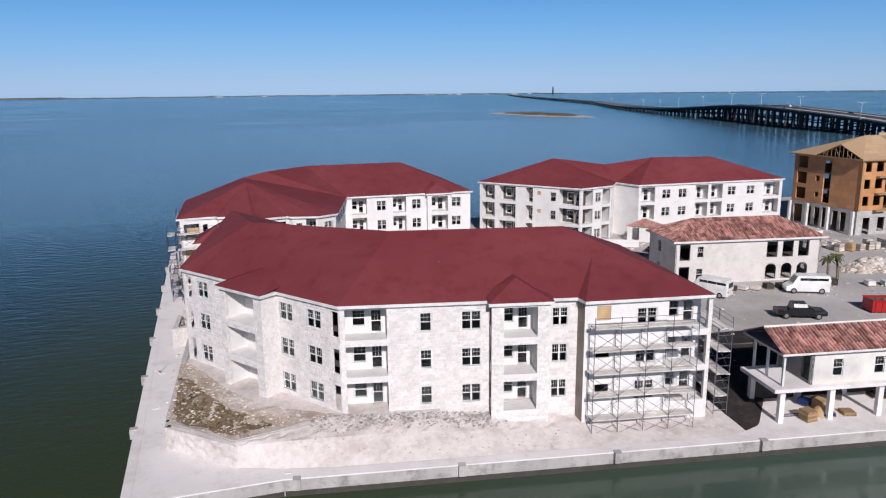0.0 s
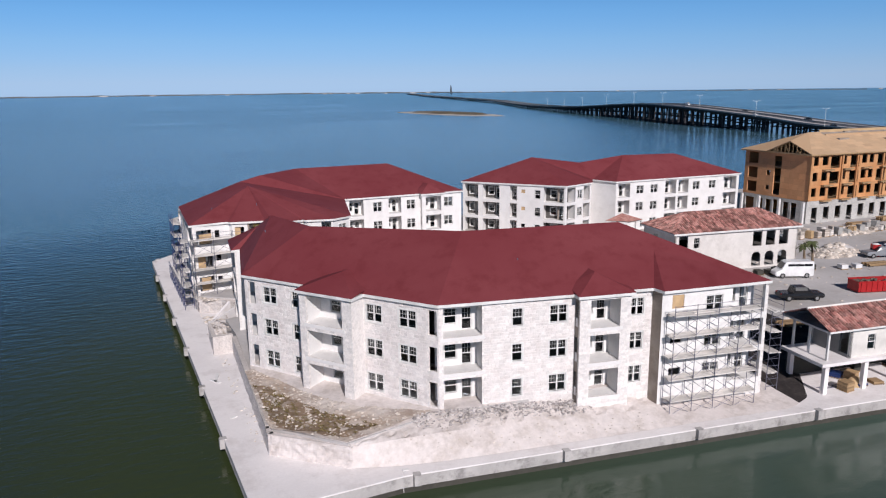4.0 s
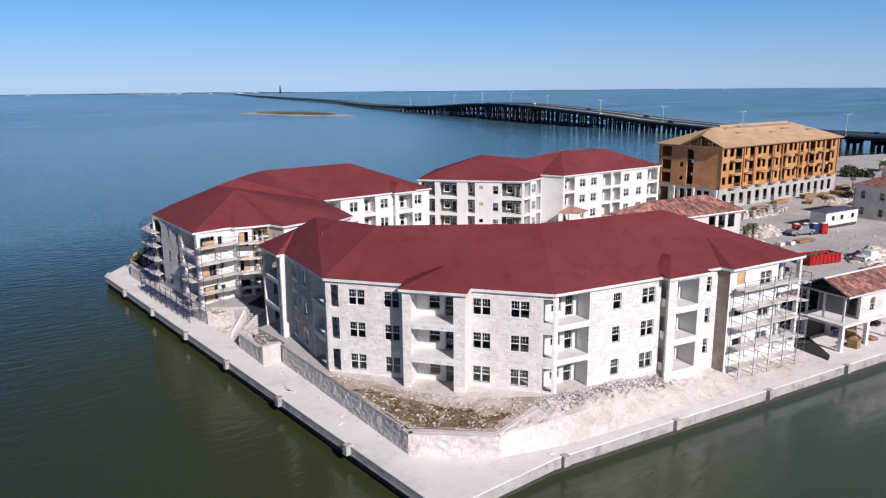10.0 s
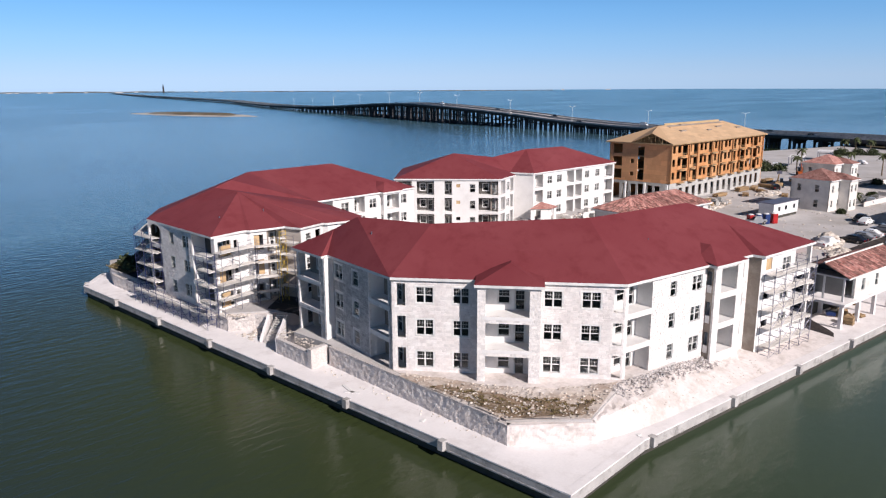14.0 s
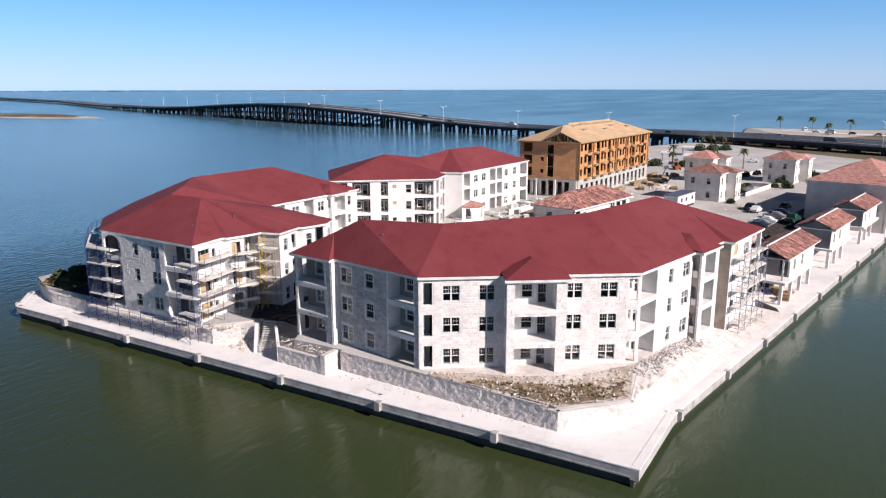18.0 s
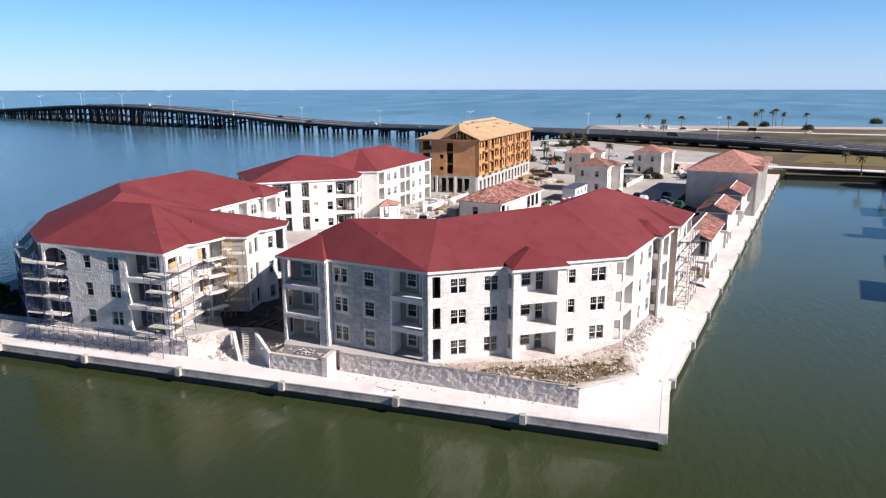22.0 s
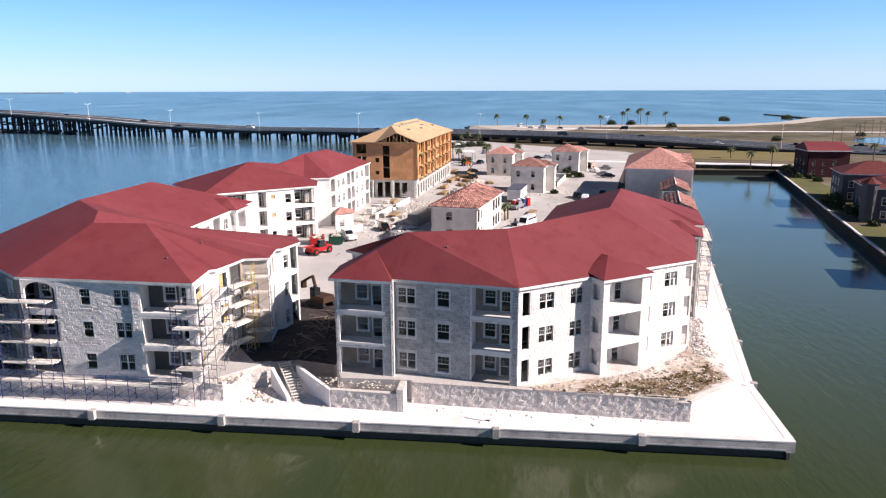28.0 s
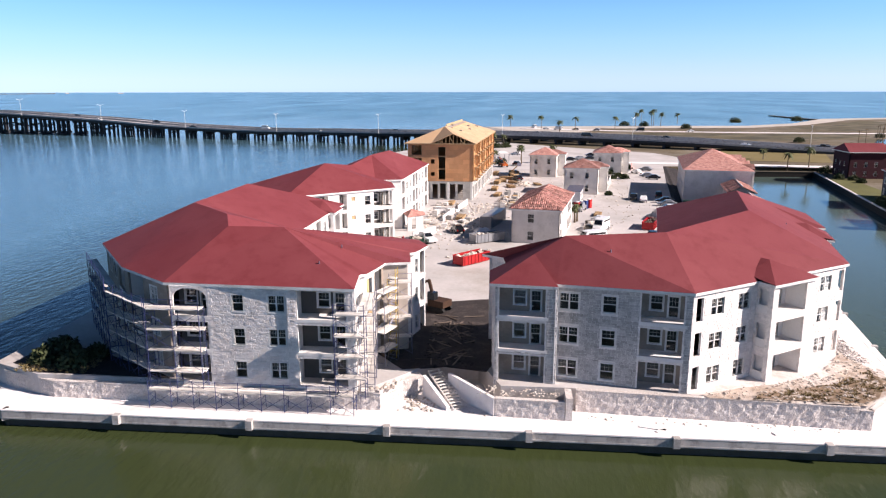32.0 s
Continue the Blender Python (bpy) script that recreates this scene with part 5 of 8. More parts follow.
def bridge(off, name):
    t = thing(name, (400, 400, 0), "long concrete causeway bridge on many piers, with a raised middle", "bridge", "twin causeway bridges")
    pts = []
    for i, p in enumerate(SPAN):
        a, b = Vector(SPAN[max(i - 1, 0)][:2]), Vector(SPAN[min(i + 1, len(SPAN) - 1)][:2])
        d = (b - a).normalized()
        pts.append(Vector((p[0] + d.y * off, p[1] - d.x * off, p[2])))
    deck = bmesh.new()
    rails, lanes = bmesh.new(), bmesh.new()
    prof = ((-6, 0.0), (-6, -0.7), (-5.2, -1.7), (5.2, -1.7), (6, -0.7), (6, 0.0))
    fine = []
    for i in range(len(pts) - 1):
        n = max(1, int((pts[i + 1] - pts[i]).length / (13 if pts[i].y < 1000 else 45)))
        p0, p1, p2, p3 = pts[max(i - 1, 0)], pts[i], pts[i + 1], pts[min(i + 2, len(pts) - 1)]
        for k in range(n):
            u = k / n
            fine.append(0.5 * ((2 * p1) + (p2 - p0) * u + (2 * p0 - 5 * p1 + 4 * p2 - p3) * u * u + (3 * p1 - p0 - 3 * p2 + p3) * u ** 3) if i > 2 else p1.lerp(p2, u))
    fine.append(pts[-1])
    prev = None
    for i, p in enumerate(fine):
        d = (fine[min(i + 1, len(fine) - 1)] - fine[max(i - 1, 0)])
        s = Vector((d.y, -d.x, 0)).normalized()
        ring = [p + s * x + Vector((0, 0, z)) for x, z in prof]
        vs = [deck.verts.new(q) for q in ring]
        rv = [[rails.verts.new(p + s * (sd * 5.8 + w) + Vector((0, 0, z))) for w, z in ((-0.2, 0.0), (-0.12, 0.9), (0.12, 0.9), (0.2, 0.0))] for sd in (-1, 1)]
        lv = [lanes.verts.new(p + s * x + Vector((0, 0, z))) for x, z in ((-5.5, 0.0), (-5.5, 0.1), (5.5, 0.1), (5.5, 0.0))]
        if prev:
            for k in range(3):
                lanes.faces.new((prev[2][k], prev[2][k + 1], lv[k + 1], lv[k]))
            for k in range(6):
                deck.faces.new((prev[0][k], prev[0][(k + 1) % 6], vs[(k + 1) % 6], vs[k]))
            for a, b in zip(prev[1], rv):
                for k in range(3):
                    rails.faces.new((a[k], a[k + 1], b[k + 1], b[k]))
        prev = (vs, rv, lv)
    bmesh.ops.recalc_face_normals(deck, faces=deck.faces)
    bmesh.ops.recalc_face_normals(rails, faces=rails.faces)
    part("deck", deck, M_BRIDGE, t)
    part("parapet", rails, M_SEAW, t)
    bmesh.ops.recalc_face_normals(lanes, faces=lanes.faces)
    part("roadway", lanes, M_ROADWAY, t, "pale worn roadway")
    for i, p in enumerate(fine[:-1]):
        if p.z < 4.6 or p.y < -8:
            continue
        d = fine[i + 1] - fine[i - 1] if i else fine[1] - fine[0]
        yaw = math.atan2(d.y, d.x)
        far = p.y > 1100
        bm = bmesh.new()
        mm = Matrix.Translation((p.x, p.y, 0)) @ pose(0, 0, 0, 0, 0, math.degrees(yaw))
        box(bm, (-0.7, -5.6, p.z - 2.9), (0.7, 5.6, p.z - 1.7), mm)
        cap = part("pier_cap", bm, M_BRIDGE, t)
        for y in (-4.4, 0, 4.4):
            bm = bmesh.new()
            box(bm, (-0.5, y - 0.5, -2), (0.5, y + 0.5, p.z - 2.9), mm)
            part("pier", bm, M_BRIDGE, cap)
        if p.z > 6.2 and p.y < 1100:
            bm = bmesh.new()
            box(bm, (-0.6, -5.0, p.z * 0.42), (0.6, 5.0, p.z * 0.42 + 0.9), mm)
            part("cross_beam", bm, M_BRIDGE, cap)
        if p.z > 11 and p.y < 1100:
            bm = bmesh.new()
            box(bm, (-1.1, -5.6, 0.2), (1.1, 5.6, 1.5), mm)
            part("footing", bm, M_BRIDGE, cap)
    return fine


road_line = bridge(0.0, "bridge")
bridge(-16.5, "bridge")


# ---- retaining walls and stairs on the promenade ----
def garden_wall(pts, z1, th=0.5, z0=1.7, label="rough coral-stone retaining wall with a flat top", face=None):
    t = thing("retaining_wall", (*pts[0], z0), label, "retaining wall", kind="structure")
    for k, (a, b) in enumerate(zip(pts, pts[1:])):
        m, length = frame_of(a, b)
        n = max(2, int(length / 0.2))
        nz = 11
        bm = bmesh.new()
        grid = {}
        for i in range(n + 1):
            for j in range(nz + 1):
                z = z0 + (z1 - z0) * j / nz
                s = length * i / n
                q = m @ Vector((s, 0, z))
                bump = 0.10 * noise.noise(Vector((q.x * 1.7, q.y * 1.7, q.z * 2.2))) + 0.045 * noise.noise(Vector((q.x * 4.3, q.y * 4.3, q.z * 5.0))) if 0 < i < n else 0
                grid[i, j] = bm.verts.new(m @ Vector((s, bump, z)))
        for i in range(n):
            for j in range(nz):
                bm.faces.new((grid[i, j], grid[i + 1, j], grid[i + 1, j + 1], grid[i, j + 1]))
        part("stone_face", bm, face or M_RUBBLEW, t)
        bm = bmesh.new()
        box(bm, (0.0, 0.3, z0), (length, th, z1 - 0.02), m)
        box(bm, (0.0, -0.03, z1 - 0.03), (length, th, z1 + 0.06), m)
        part("coping", bm, face or M_RUBBLEW, t)
    return t


garden_wall([(-2.9, 87.2), (-4.52, 61.65)], 4.0)
garden_wall([(-4.52, 61.62), (-4.6, 60.5)], 3.72)
garden_wall([(-4.6, 60.5), (1.15, 54.95)], 3.72, label="pale rendered retaining wall of the corner bed", face=M_CHALK)
garden_wall([(-4.6, 95.0), (-5.0, 88.4)], 3.6)
garden_wall([(-4.2, 140.0), (-4.3, 106.2)], 3.5)
garden_wall([(-1.8, 147.0), (-4.2, 140.0)], 3.5)
bm = bmesh.new()
box(bm, (-5.05, 87.7, 1.7), (-2.7, 88.35, 4.1))
tagged(part("pier_wall", bm, M_RUBBLEW), "pale stone end wall between two retaining walls", "wall", kind="structure")

# stair between sloping flank walls
ST0, ST1 = Vector((-3.4, 98.4, 1.8)), Vector((1.2, 101.6, 4.05))
stair = thing("site_stair", tuple(ST0), "temporary timber stair with loose treads between concrete flank walls", "stairs")
d2 = (ST1 - ST0).to_2d().normalized()
sm = Matrix.Translation(ST0) @ pose(0, 0, 0, 0, 0, math.degrees(math.atan2(d2.y, d2.x)))
run = (ST1 - ST0).to_2d().length
for k in range(14):
    bm = bmesh.new()
    box(bm, (run * k / 14, -0.75 + 0.06 * random.uniform(-1, 1), 2.25 * (k + 1) / 14 - 0.05), (run * k / 14 + 0.24, 0.75, 2.25 * (k + 1) / 14), sm)
    part("tread", bm, M_PLANK, stair)
for y in (-0.6, 0.55):
    bm = bmesh.new()
    vs = [(0, y, -0.15), (0.25, y, 0.1), (run, y, 2.25), (run, y, 1.95)]
    lo = [bm.verts.new(sm @ Vector(q)) for q in vs]
    hi = [bm.verts.new(sm @ (Vector(q) + Vector((0, 0.06, 0)))) for q in vs]
    bm.faces.new(lo[::-1]), bm.faces.new(hi)
    for i in range(4):
        bm.faces.new((lo[i], lo[(i + 1) % 4], hi[(i + 1) % 4], hi[i]))
    part("stringer", bm, M_PLANK, stair)


def flank(a, b, za, zb, name_label):
    """A concrete flank wall with a sloping top from a (low) to b (high)."""
    m, length = frame_of(a, b)
    bm = bmesh.new()
    pr = [(0, 1.6), (length, 1.6), (length, zb), (0, za)]
    lo = [bm.verts.new(m @ Vector((s, -0.18, z))) for s, z in pr]
    hi = [bm.verts.new(m @ Vector((s, 0.18, z))) for s, z in pr]
    bm.faces.new(lo), bm.faces.new(hi[::-1])
    for i in range(4):
        bm.faces.new((lo[i], hi[i], hi[(i + 1) % 4], lo[(i + 1) % 4]))
    bmesh.ops.recalc_face_normals(bm, faces=bm.faces)
    tagged(part("flank_wall", bm, M_CONC), name_label, "wall", kind="structure")


flank((-3.7, 99.6), (-0.6, 102.3), 2.2, 4.1, "pale concrete stair flank wall with a sloping top")
flank((-4.5, 95.0), (0.2, 99.8), 3.6, 4.1, "pale concrete stair flank wall")

M_OLDWOOD = mat("weathered_dark_board", (0.14, 0.11, 0.09), 0.9, 0.2, 0.9, 6.0, 0.1, object_random=0.4)
# Dark sheet over the gap: the near block's cast shade in its colour.
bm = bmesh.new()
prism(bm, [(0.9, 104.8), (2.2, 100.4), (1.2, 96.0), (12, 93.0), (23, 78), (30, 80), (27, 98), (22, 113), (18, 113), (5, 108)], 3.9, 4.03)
tagged(part("soil_patch", bm, M_SHADESOIL), "churned soil in the gap between the blocks, their shade put into its colour", "ground", kind="structure")
# Terrace soil: the block's shade is added to its own dark tone.
bm = bmesh.new()
prism(bm, [(-3.5, 127.8), (-3.2, 142.0), (-1.0, 146.5), (6.0, 146.0), (2.2, 137.5), (-2.6, 129.0)], 3.9, 4.04)
tagged(part("soil_patch", bm, M_SHADESOIL), "dark planted soil on the terrace corner, shade also put into its colour", "ground", kind="structure")

# Patch behind the first shed: shade there is drawn as dark ground.
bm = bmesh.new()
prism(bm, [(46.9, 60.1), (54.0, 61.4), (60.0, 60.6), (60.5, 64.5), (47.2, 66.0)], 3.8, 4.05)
tagged(part("soil_patch", bm, M_SHADESOIL), "ground behind the first boat house, shade put into its dark colour", "ground", kind="structure")

# heap of earth at the foot of the scaffolded block
def heap(name, centre, rx, ry, h, material, label, seed, turn=0, power=1.0, category="heap"):
    bm = bmesh.new()
    n, r = 22, 7
    rings = []
    for j in range(r + 1):
        k = j / r
        rings.append([])
        for i in range(n):
            a = 2 * math.pi * i / n
            w = 1 + 0.22 * noise.noise(Vector((math.cos(a) * 1.3, math.sin(a) * 1.3, seed)))
            q = Vector((math.cos(a) * rx * (1 - k) * w, math.sin(a) * ry * (1 - k) * w, 0))
            q.z = h * (1 - (1 - k) ** 2) ** power * (1 + 0.3 * noise.noise(Vector((q.x * 0.5, q.y * 0.5, seed)))) - 0.05
            rings[-1].append(bm.verts.new(q))
    for j in range(r):
        for i in range(n):
            if j < r - 1:
                bm.faces.new((rings[j][i], rings[j][(i + 1) % n], rings[j + 1][(i + 1) % n], rings[j + 1][i]))
            else:
                bm.faces.new((rings[j][i], rings[j][(i + 1) % n], rings[r][0]))
    bmesh.ops.delete(bm, geom=[v for v in bm.verts if not v.link_faces], context="VERTS")
    return tagged(part(name, bm, material, m=pose(*centre, 0, 0, turn)), label, category)


garden_wall([(-4.2, 106.3), (-1.3, 104.4), (0.0, 102.5)], 3.7)
bm = bmesh.new()
prism(bm, [(-4.0, 106.4), (-1.1, 104.6), (0.2, 102.7), (1.6, 103.4), (4.5, 108.2), (-3.6, 108.6)], 1.9, 3.78)
tagged(part("terrace_fill", bm, M_CHALK), "pale rubble fill behind the pit wall", "ground", kind="structure")


# ---- loose stones ----
def rock(bm_list, seed):
    bm = bmesh.new()
    bmesh.ops.create_icosphere(bm, subdivisions=1, radius=1.0)
    for v in bm.verts:
        v.co *= 1 + 0.45 * noise.noise(v.co * 1.4 + Vector((seed, 0, 0)))
    vs = [v.co.copy() for v in bm.verts]
    fs = [tuple(v.index for v in f.verts) for f in bm.faces]
    bm.free()
    return vs, fs


ROCKS = [rock(None, 7.3 * k) for k in range(6)]
M_STONES = mat("broken_pale_stone", (0.60, 0.54, 0.48), 0.95, 0.2, 1.5, 6.0, 0.3, tint=(0.42, 0.36, 0.31), object_random=0.35)
M_GREYSTONES = mat("broken_grey_block", (0.50, 0.465, 0.45), 0.95, 0.2, 1.5, 6.0, 0.3, tint=(0.30, 0.27, 0.26), object_random=0.45)
M_SCRUB = mat("dry_scrub", (0.22, 0.16, 0.085), 0.95, 0.25, 0.8, 6.0, 0.2, tint=(0.14, 0.11, 0.045), object_random=0.4)


def scatter(name, label, places, size, material=M_STONES, squash=0.6, category="rubble", parent=None):
    """Many stones in one mesh; places: (x, y, z)."""
    verts, faces = [], []
    for x, y, z in places:
        vs, fs = random.choice(ROCKS)
        s = random.uniform(*size) * random.uniform(0.6, 1.0)
        m = pose(x, y, z, random.uniform(0, 360), random.uniform(0, 360), random.uniform(0, 360))
        q = Matrix.Diagonal((1.2, 0.9, squash)).to_4x4() * s
        k = len(verts)
        for v in vs:
            w = (q.to_3x3() @ (m.to_3x3() @ v))
            verts.append((x + w.x, y + w.y, z + w.z))
        faces.extend(tuple(i + k for i in f) for f in fs)
    me = bpy.data.meshes.new(name)
    me.from_pydata(verts, [], faces)
    me.materials.append(material)
    return tagged(link(name, me, parent), label, "" if parent else category, kind="stuff")


def inside(pts, x, y):
    odd, n = False, len(pts)
    for i in range(n):
        (ax, ay), (bx, by) = pts[i], pts[(i + 1) % n]
        if (ay > y) != (by > y) and x < (bx - ax) * (y - ay) / (by - ay) + ax:
            odd = not odd
    return odd


def in_poly(pts, n):
    out = []
    xs, ys = [p[0] for p in pts], [p[1] for p in pts]
    while len(out) < n:
        x, y = random.uniform(min(xs), max(xs)), random.uniform(min(ys), max(ys))
        if inside(pts, x, y):
            out.append((x, y))
    return out


bm = bmesh.new()
prism(bm, [(-4.0, 61.2), (0.9, 55.5), (9.5, 57.1), (30.9, 54.6), (31, 60), (12, 63), (4, 72), (-1, 79), (-2.9, 76.5)], 3.9, 4.035)
tagged(part("rubble_ground", bm, M_CHALK), "pale rubble ground along the foot of the walls", "ground", kind="structure")
BED = [(-4.3, 62), (-4.2, 60.8), (1.0, 55.4), (9.6, 57.6), (3.5, 62.0), (1.0, 66.0), (-2.9, 75.5), (-3.7, 75.0)]
bm = bmesh.new()
bpts = [bm.verts.new((x, y, 4.02)) for x, y in BED]
bm.faces.new(bpts)
bmesh.ops.triangulate(bm, faces=bm.faces[:])
bmesh.ops.subdivide_edges(bm, edges=bm.edges[:], cuts=6, use_grid_fill=True)
for v in bm.verts:
    v.co.z += 0.06 + 0.22 * abs(noise.noise(v.co * 0.55)) + 0.1 * noise.noise(v.co * 1.9)
tagged(part("planting_bed", bm, M_SOIL), "rough bed of soil, rubble and dry weeds behind the wall", "planting bed", kind="structure")
scatter("bed_stones", "broken pale stones scattered over the bed", [(x, y, 4.15 + random.random() * 0.1) for x, y in in_poly(BED, 620)], (0.04, 0.17))
LOW = [(-3.9, 62.5), (-3.6, 60.6), (0.8, 56.2), (4.5, 57.0), (0.5, 62.0), (-2.6, 70), (-3.8, 71)]

M_EARTH = mat("brown_earth", (0.27, 0.19, 0.13), 0.95, 0.35, 0.5, 2.5, 0.5, tint=(0.17, 0.12, 0.075), dirt=((0.42, 0.36, 0.31), 0.7, 0.9))
bm = bmesh.new()
rim = [bm.verts.new((x, y, 4.06)) for x, y in LOW]
bm.faces.new(rim)
bmesh.ops.triangulate(bm, faces=bm.faces[:])
bmesh.ops.subdivide_edges(bm, edges=bm.edges[:], cuts=7, use_grid_fill=True)
for v in bm.verts:
    q = v.co.copy()
    v.co.z = 4.115 + 0.22 * abs(noise.noise(Vector((q.x, q.y, 4.02)) * 0.55)) + 0.1 * noise.noise(Vector((q.x, q.y, 4.02)) * 1.9) + 0.05 * noise.noise(q * 0.9)
    v.co.x += 0.5 * noise.noise(q * 0.8)
    v.co.y += 0.5 * noise.noise(q * 0.8 + Vector((9, 0, 0)))
tagged(part("earth_patch", bm, M_EARTH), "brown earth showing through the rubble in the bed", "soil", kind="structure")


def weeds(name, label, places, size, material=M_SCRUB):
    """Tufts: thin blades leaning out from a root."""
    verts, faces = [], []
    for x, y, z in places:
        s = random.uniform(*size)
        for _ in range(9):
            a, lean = random.uniform(0, 6.28), random.uniform(0.2, 0.9)
            w = 0.05 * s + 0.02
            dx, dy = math.cos(a), math.sin(a)
            k = len(verts)
            verts += [(x - dy * w, y + dx * w, z), (x + dy * w, y - dx * w, z), (x + dx * lean * s + dy * w, y + dy * lean * s - dx * w, z + s * 0.7), (x + dx * lean * s * 1.6, y + dy * lean * s * 1.6, z + s * random.uniform(0.6, 1.0))]
            faces += [(k, k + 1, k + 2), (k, k + 2, k + 3)]
    me = bpy.data.meshes.new(name)
    me.from_pydata(verts, [], faces)
    me.materials.append(material)
    return tagged(link(name, me), label, "weeds", kind="stuff")


weeds("dry_weeds", "dry brown and olive weeds growing through the rubble", [(x, y, 4.15) for x, y in in_poly(LOW, 240)], (0.08, 0.3))
BANK = [(5, 54.8), (10, 53.0), (23, 50.4), (30, 49.2), (30.5, 51.6), (23, 52.9), (10, 55.2)]


scatter("bank_stones", "loose pale stones on the bank below the wall", [(x, y, bank_z(x, y)) for x, y in in_poly(BANK, 160)], (0.03, 0.12))
places = []
for _ in range(1100):
    x = random.uniform(7.5, 24.5)
    y = random.triangular(bank_line(EDGE, x)[0] + 0.2, bank_line(FOOT, x)[0] - 0.2, bank_line(FOOT, x)[0] - 0.4)
    places.append((x, y, bank_z(x, y) + random.uniform(0.0, 0.16)))
scatter("foot_stones", "broken grey blocks heaped along the foot of the wall", places, (0.04, 0.19), material=M_GREYSTONES, squash=0.7)
scatter("walk_stones", "small stones along the foot of the retaining walls", [(-4.4 + random.uniform(-0.9, 0.1) + (y - 60) * 0.02, y, 1.83) for y in [random.uniform(61, 105) for _ in range(90)]], (0.04, 0.14))
scatter("terrace_stones", "rubble on the terrace beside the shaded end wall", [(random.uniform(-4.2, -1.9), random.uniform(88.6, 97), 4.02 - 0.25) for _ in range(140)], (0.04, 0.18), squash=0.4)
scatter("pit_rubble", "broken pale rubble round the pit beside the stair", [(random.uniform(-3.8, 2.2), random.uniform(104.8, 107.2), 3.8) for _ in range(150)] + [(random.uniform(-4.2, -0.8), random.uniform(101.0, 104.2), 1.84) for _ in range(90)], (0.06, 0.28))
scatter("gap_rubble", "rubble and broken boards in the gap between the blocks", [(random.uniform(2, 18), random.uniform(97.5, 103), 4.0) for _ in range(260)], (0.06, 0.3), material=M_SHADESOIL)
weeds("corner_weeds", "olive weeds on the corner terrace", [(random.uniform(-3.2, 0.5), random.uniform(137, 145), 4.0) for _ in range(260)], (0.12, 0.4))

for k in range(46):
    x, y = random.uniform(2.5, 19), random.uniform(98, 103)
    bm = bmesh.new()
    box(bm, (-random.uniform(0.6, 1.6), -0.08, 0), (random.uniform(0.6, 1.8), 0.08, 0.06))
    tagged(part("loose_plank", bm, M_OLDWOOD, m=pose(x, y, 4.05 + 0.12 * random.random(), random.uniform(-6, 6), random.uniform(-10, 10), random.uniform(0, 180))), "weathered loose timber board lying on rubble", "plank", "loose boards")


# ---- scaffolds ----
def scaffold(label, o, p, out, width, z0, lifts, bay=2.3, tube_mat=None, planks=True, ladders=()):
    """Frame scaffold along o to p: H-frames with rungs, cross braces, guard rails and plank decks at the given heights."""
    tm = tube_mat or M_STEEL
    m, length = frame_of(o, p)
    t = thing("scaffold", tuple(m @ Vector((length / 2, -out, z0))), label, "scaffold", "tube scaffolds")
    n = max(1, round(length / bay))
    levels = [z0] + list(lifts)
    y0, y1 = -out - width, -out
    for j in range(len(levels)):
        a = levels[j]
        b = levels[j + 1] if j + 1 < len(levels) else a + 1.1
        last = j + 1 == len(levels)
        for i in range(n + 1):
            s = length * i / n
            bm = bmesh.new()
            tube(bm, m @ Vector((s, y0, a)), m @ Vector((s, y0, b)), 0.036, 5)
            if not last:
                tube(bm, m @ Vector((s, y1, a)), m @ Vector((s, y1, b)), 0.036, 5)
                for k in (0.35, 0.7, 0.97):
                    tube(bm, m @ Vector((s, y0, a + (b - a) * k)), m @ Vector((s, y1, a + (b - a) * k)), 0.028, 4)
            part("frame", bm, tm, t)
            if i == n:
                continue
            s2 = length * (i + 1) / n
            bm = bmesh.new()
            if last:
                for k in (0.5, 1.0):
                    tube(bm, m @ Vector((s, y0, a + k)), m @ Vector((s2, y0, a + k)), 0.026, 4)
                part("guard_rail", bm, tm, t)
            else:
                lo, hi = a + 0.15, b - 0.3
                tube(bm, m @ Vector((s, y0, lo)), m @ Vector((s2, y0, hi)), 0.022, 4)
                tube(bm, m @ Vector((s, y0, hi)), m @ Vector((s2, y0, lo)), 0.022, 4)
                part("cross_brace", bm, tm, t)
            if j and planks:
                for q in range(3):
                    w = width / 3
                    bm = bmesh.new()
                    sag = 0.03 * random.uniform(-1, 1)
                    e0, e1 = random.uniform(-0.25, 0.1), random.uniform(-0.1, 0.3)
                    box(bm, (s + e0, y0 + w * q + 0.02, a - 0.06 + sag), (s2 + e1, y0 + w * (q + 1) - 0.02, a + 0.04 + sag), m)
                    part("plank", bm, M_PLANK, t)
    return t


PL = (3.3, 5.5, 7.65, 9.75, 11.8)
scaffold("tube scaffold with pale plank decks along the white wing", (31.6, 51.9), (41.0, 50.3), 0.25, 1.3, 1.85, PL)
scaffold("tube scaffold round the corner balconies of the white wing", (43.7, 50.2), (44.8, 55.4), 0.3, 1.3, 1.85, (4.0, 6.2, 8.4, 10.6))
scaffold("tube scaffold with timber decks on the front of the block", (-4.4, 108.2), (1.2, 108.9), 0.1, 1.4, 1.85, (3.75, 5.75, 7.8, 9.85, 12.05))
scaffold("tube scaffold with timber decks on the stepped front", (1.6, 107.9), (4.2, 106.9), 0.1, 1.3, 1.85, (3.75, 5.75, 7.8, 9.85, 12.05))
scaffold("blue tube scaffold wrapped round the corner balconies", (-4.75, 110.2), (-4.75, 107.3), 0.05, 1.1, 3.6, (5.6, 7.7, 9.75, 11.9), tube_mat=M_BLUEST)
yellow = mat("yellow_ladder_paint", (0.62, 0.42, 0.05), 0.5, 0.1, 1.0, 8.0, 0.02)
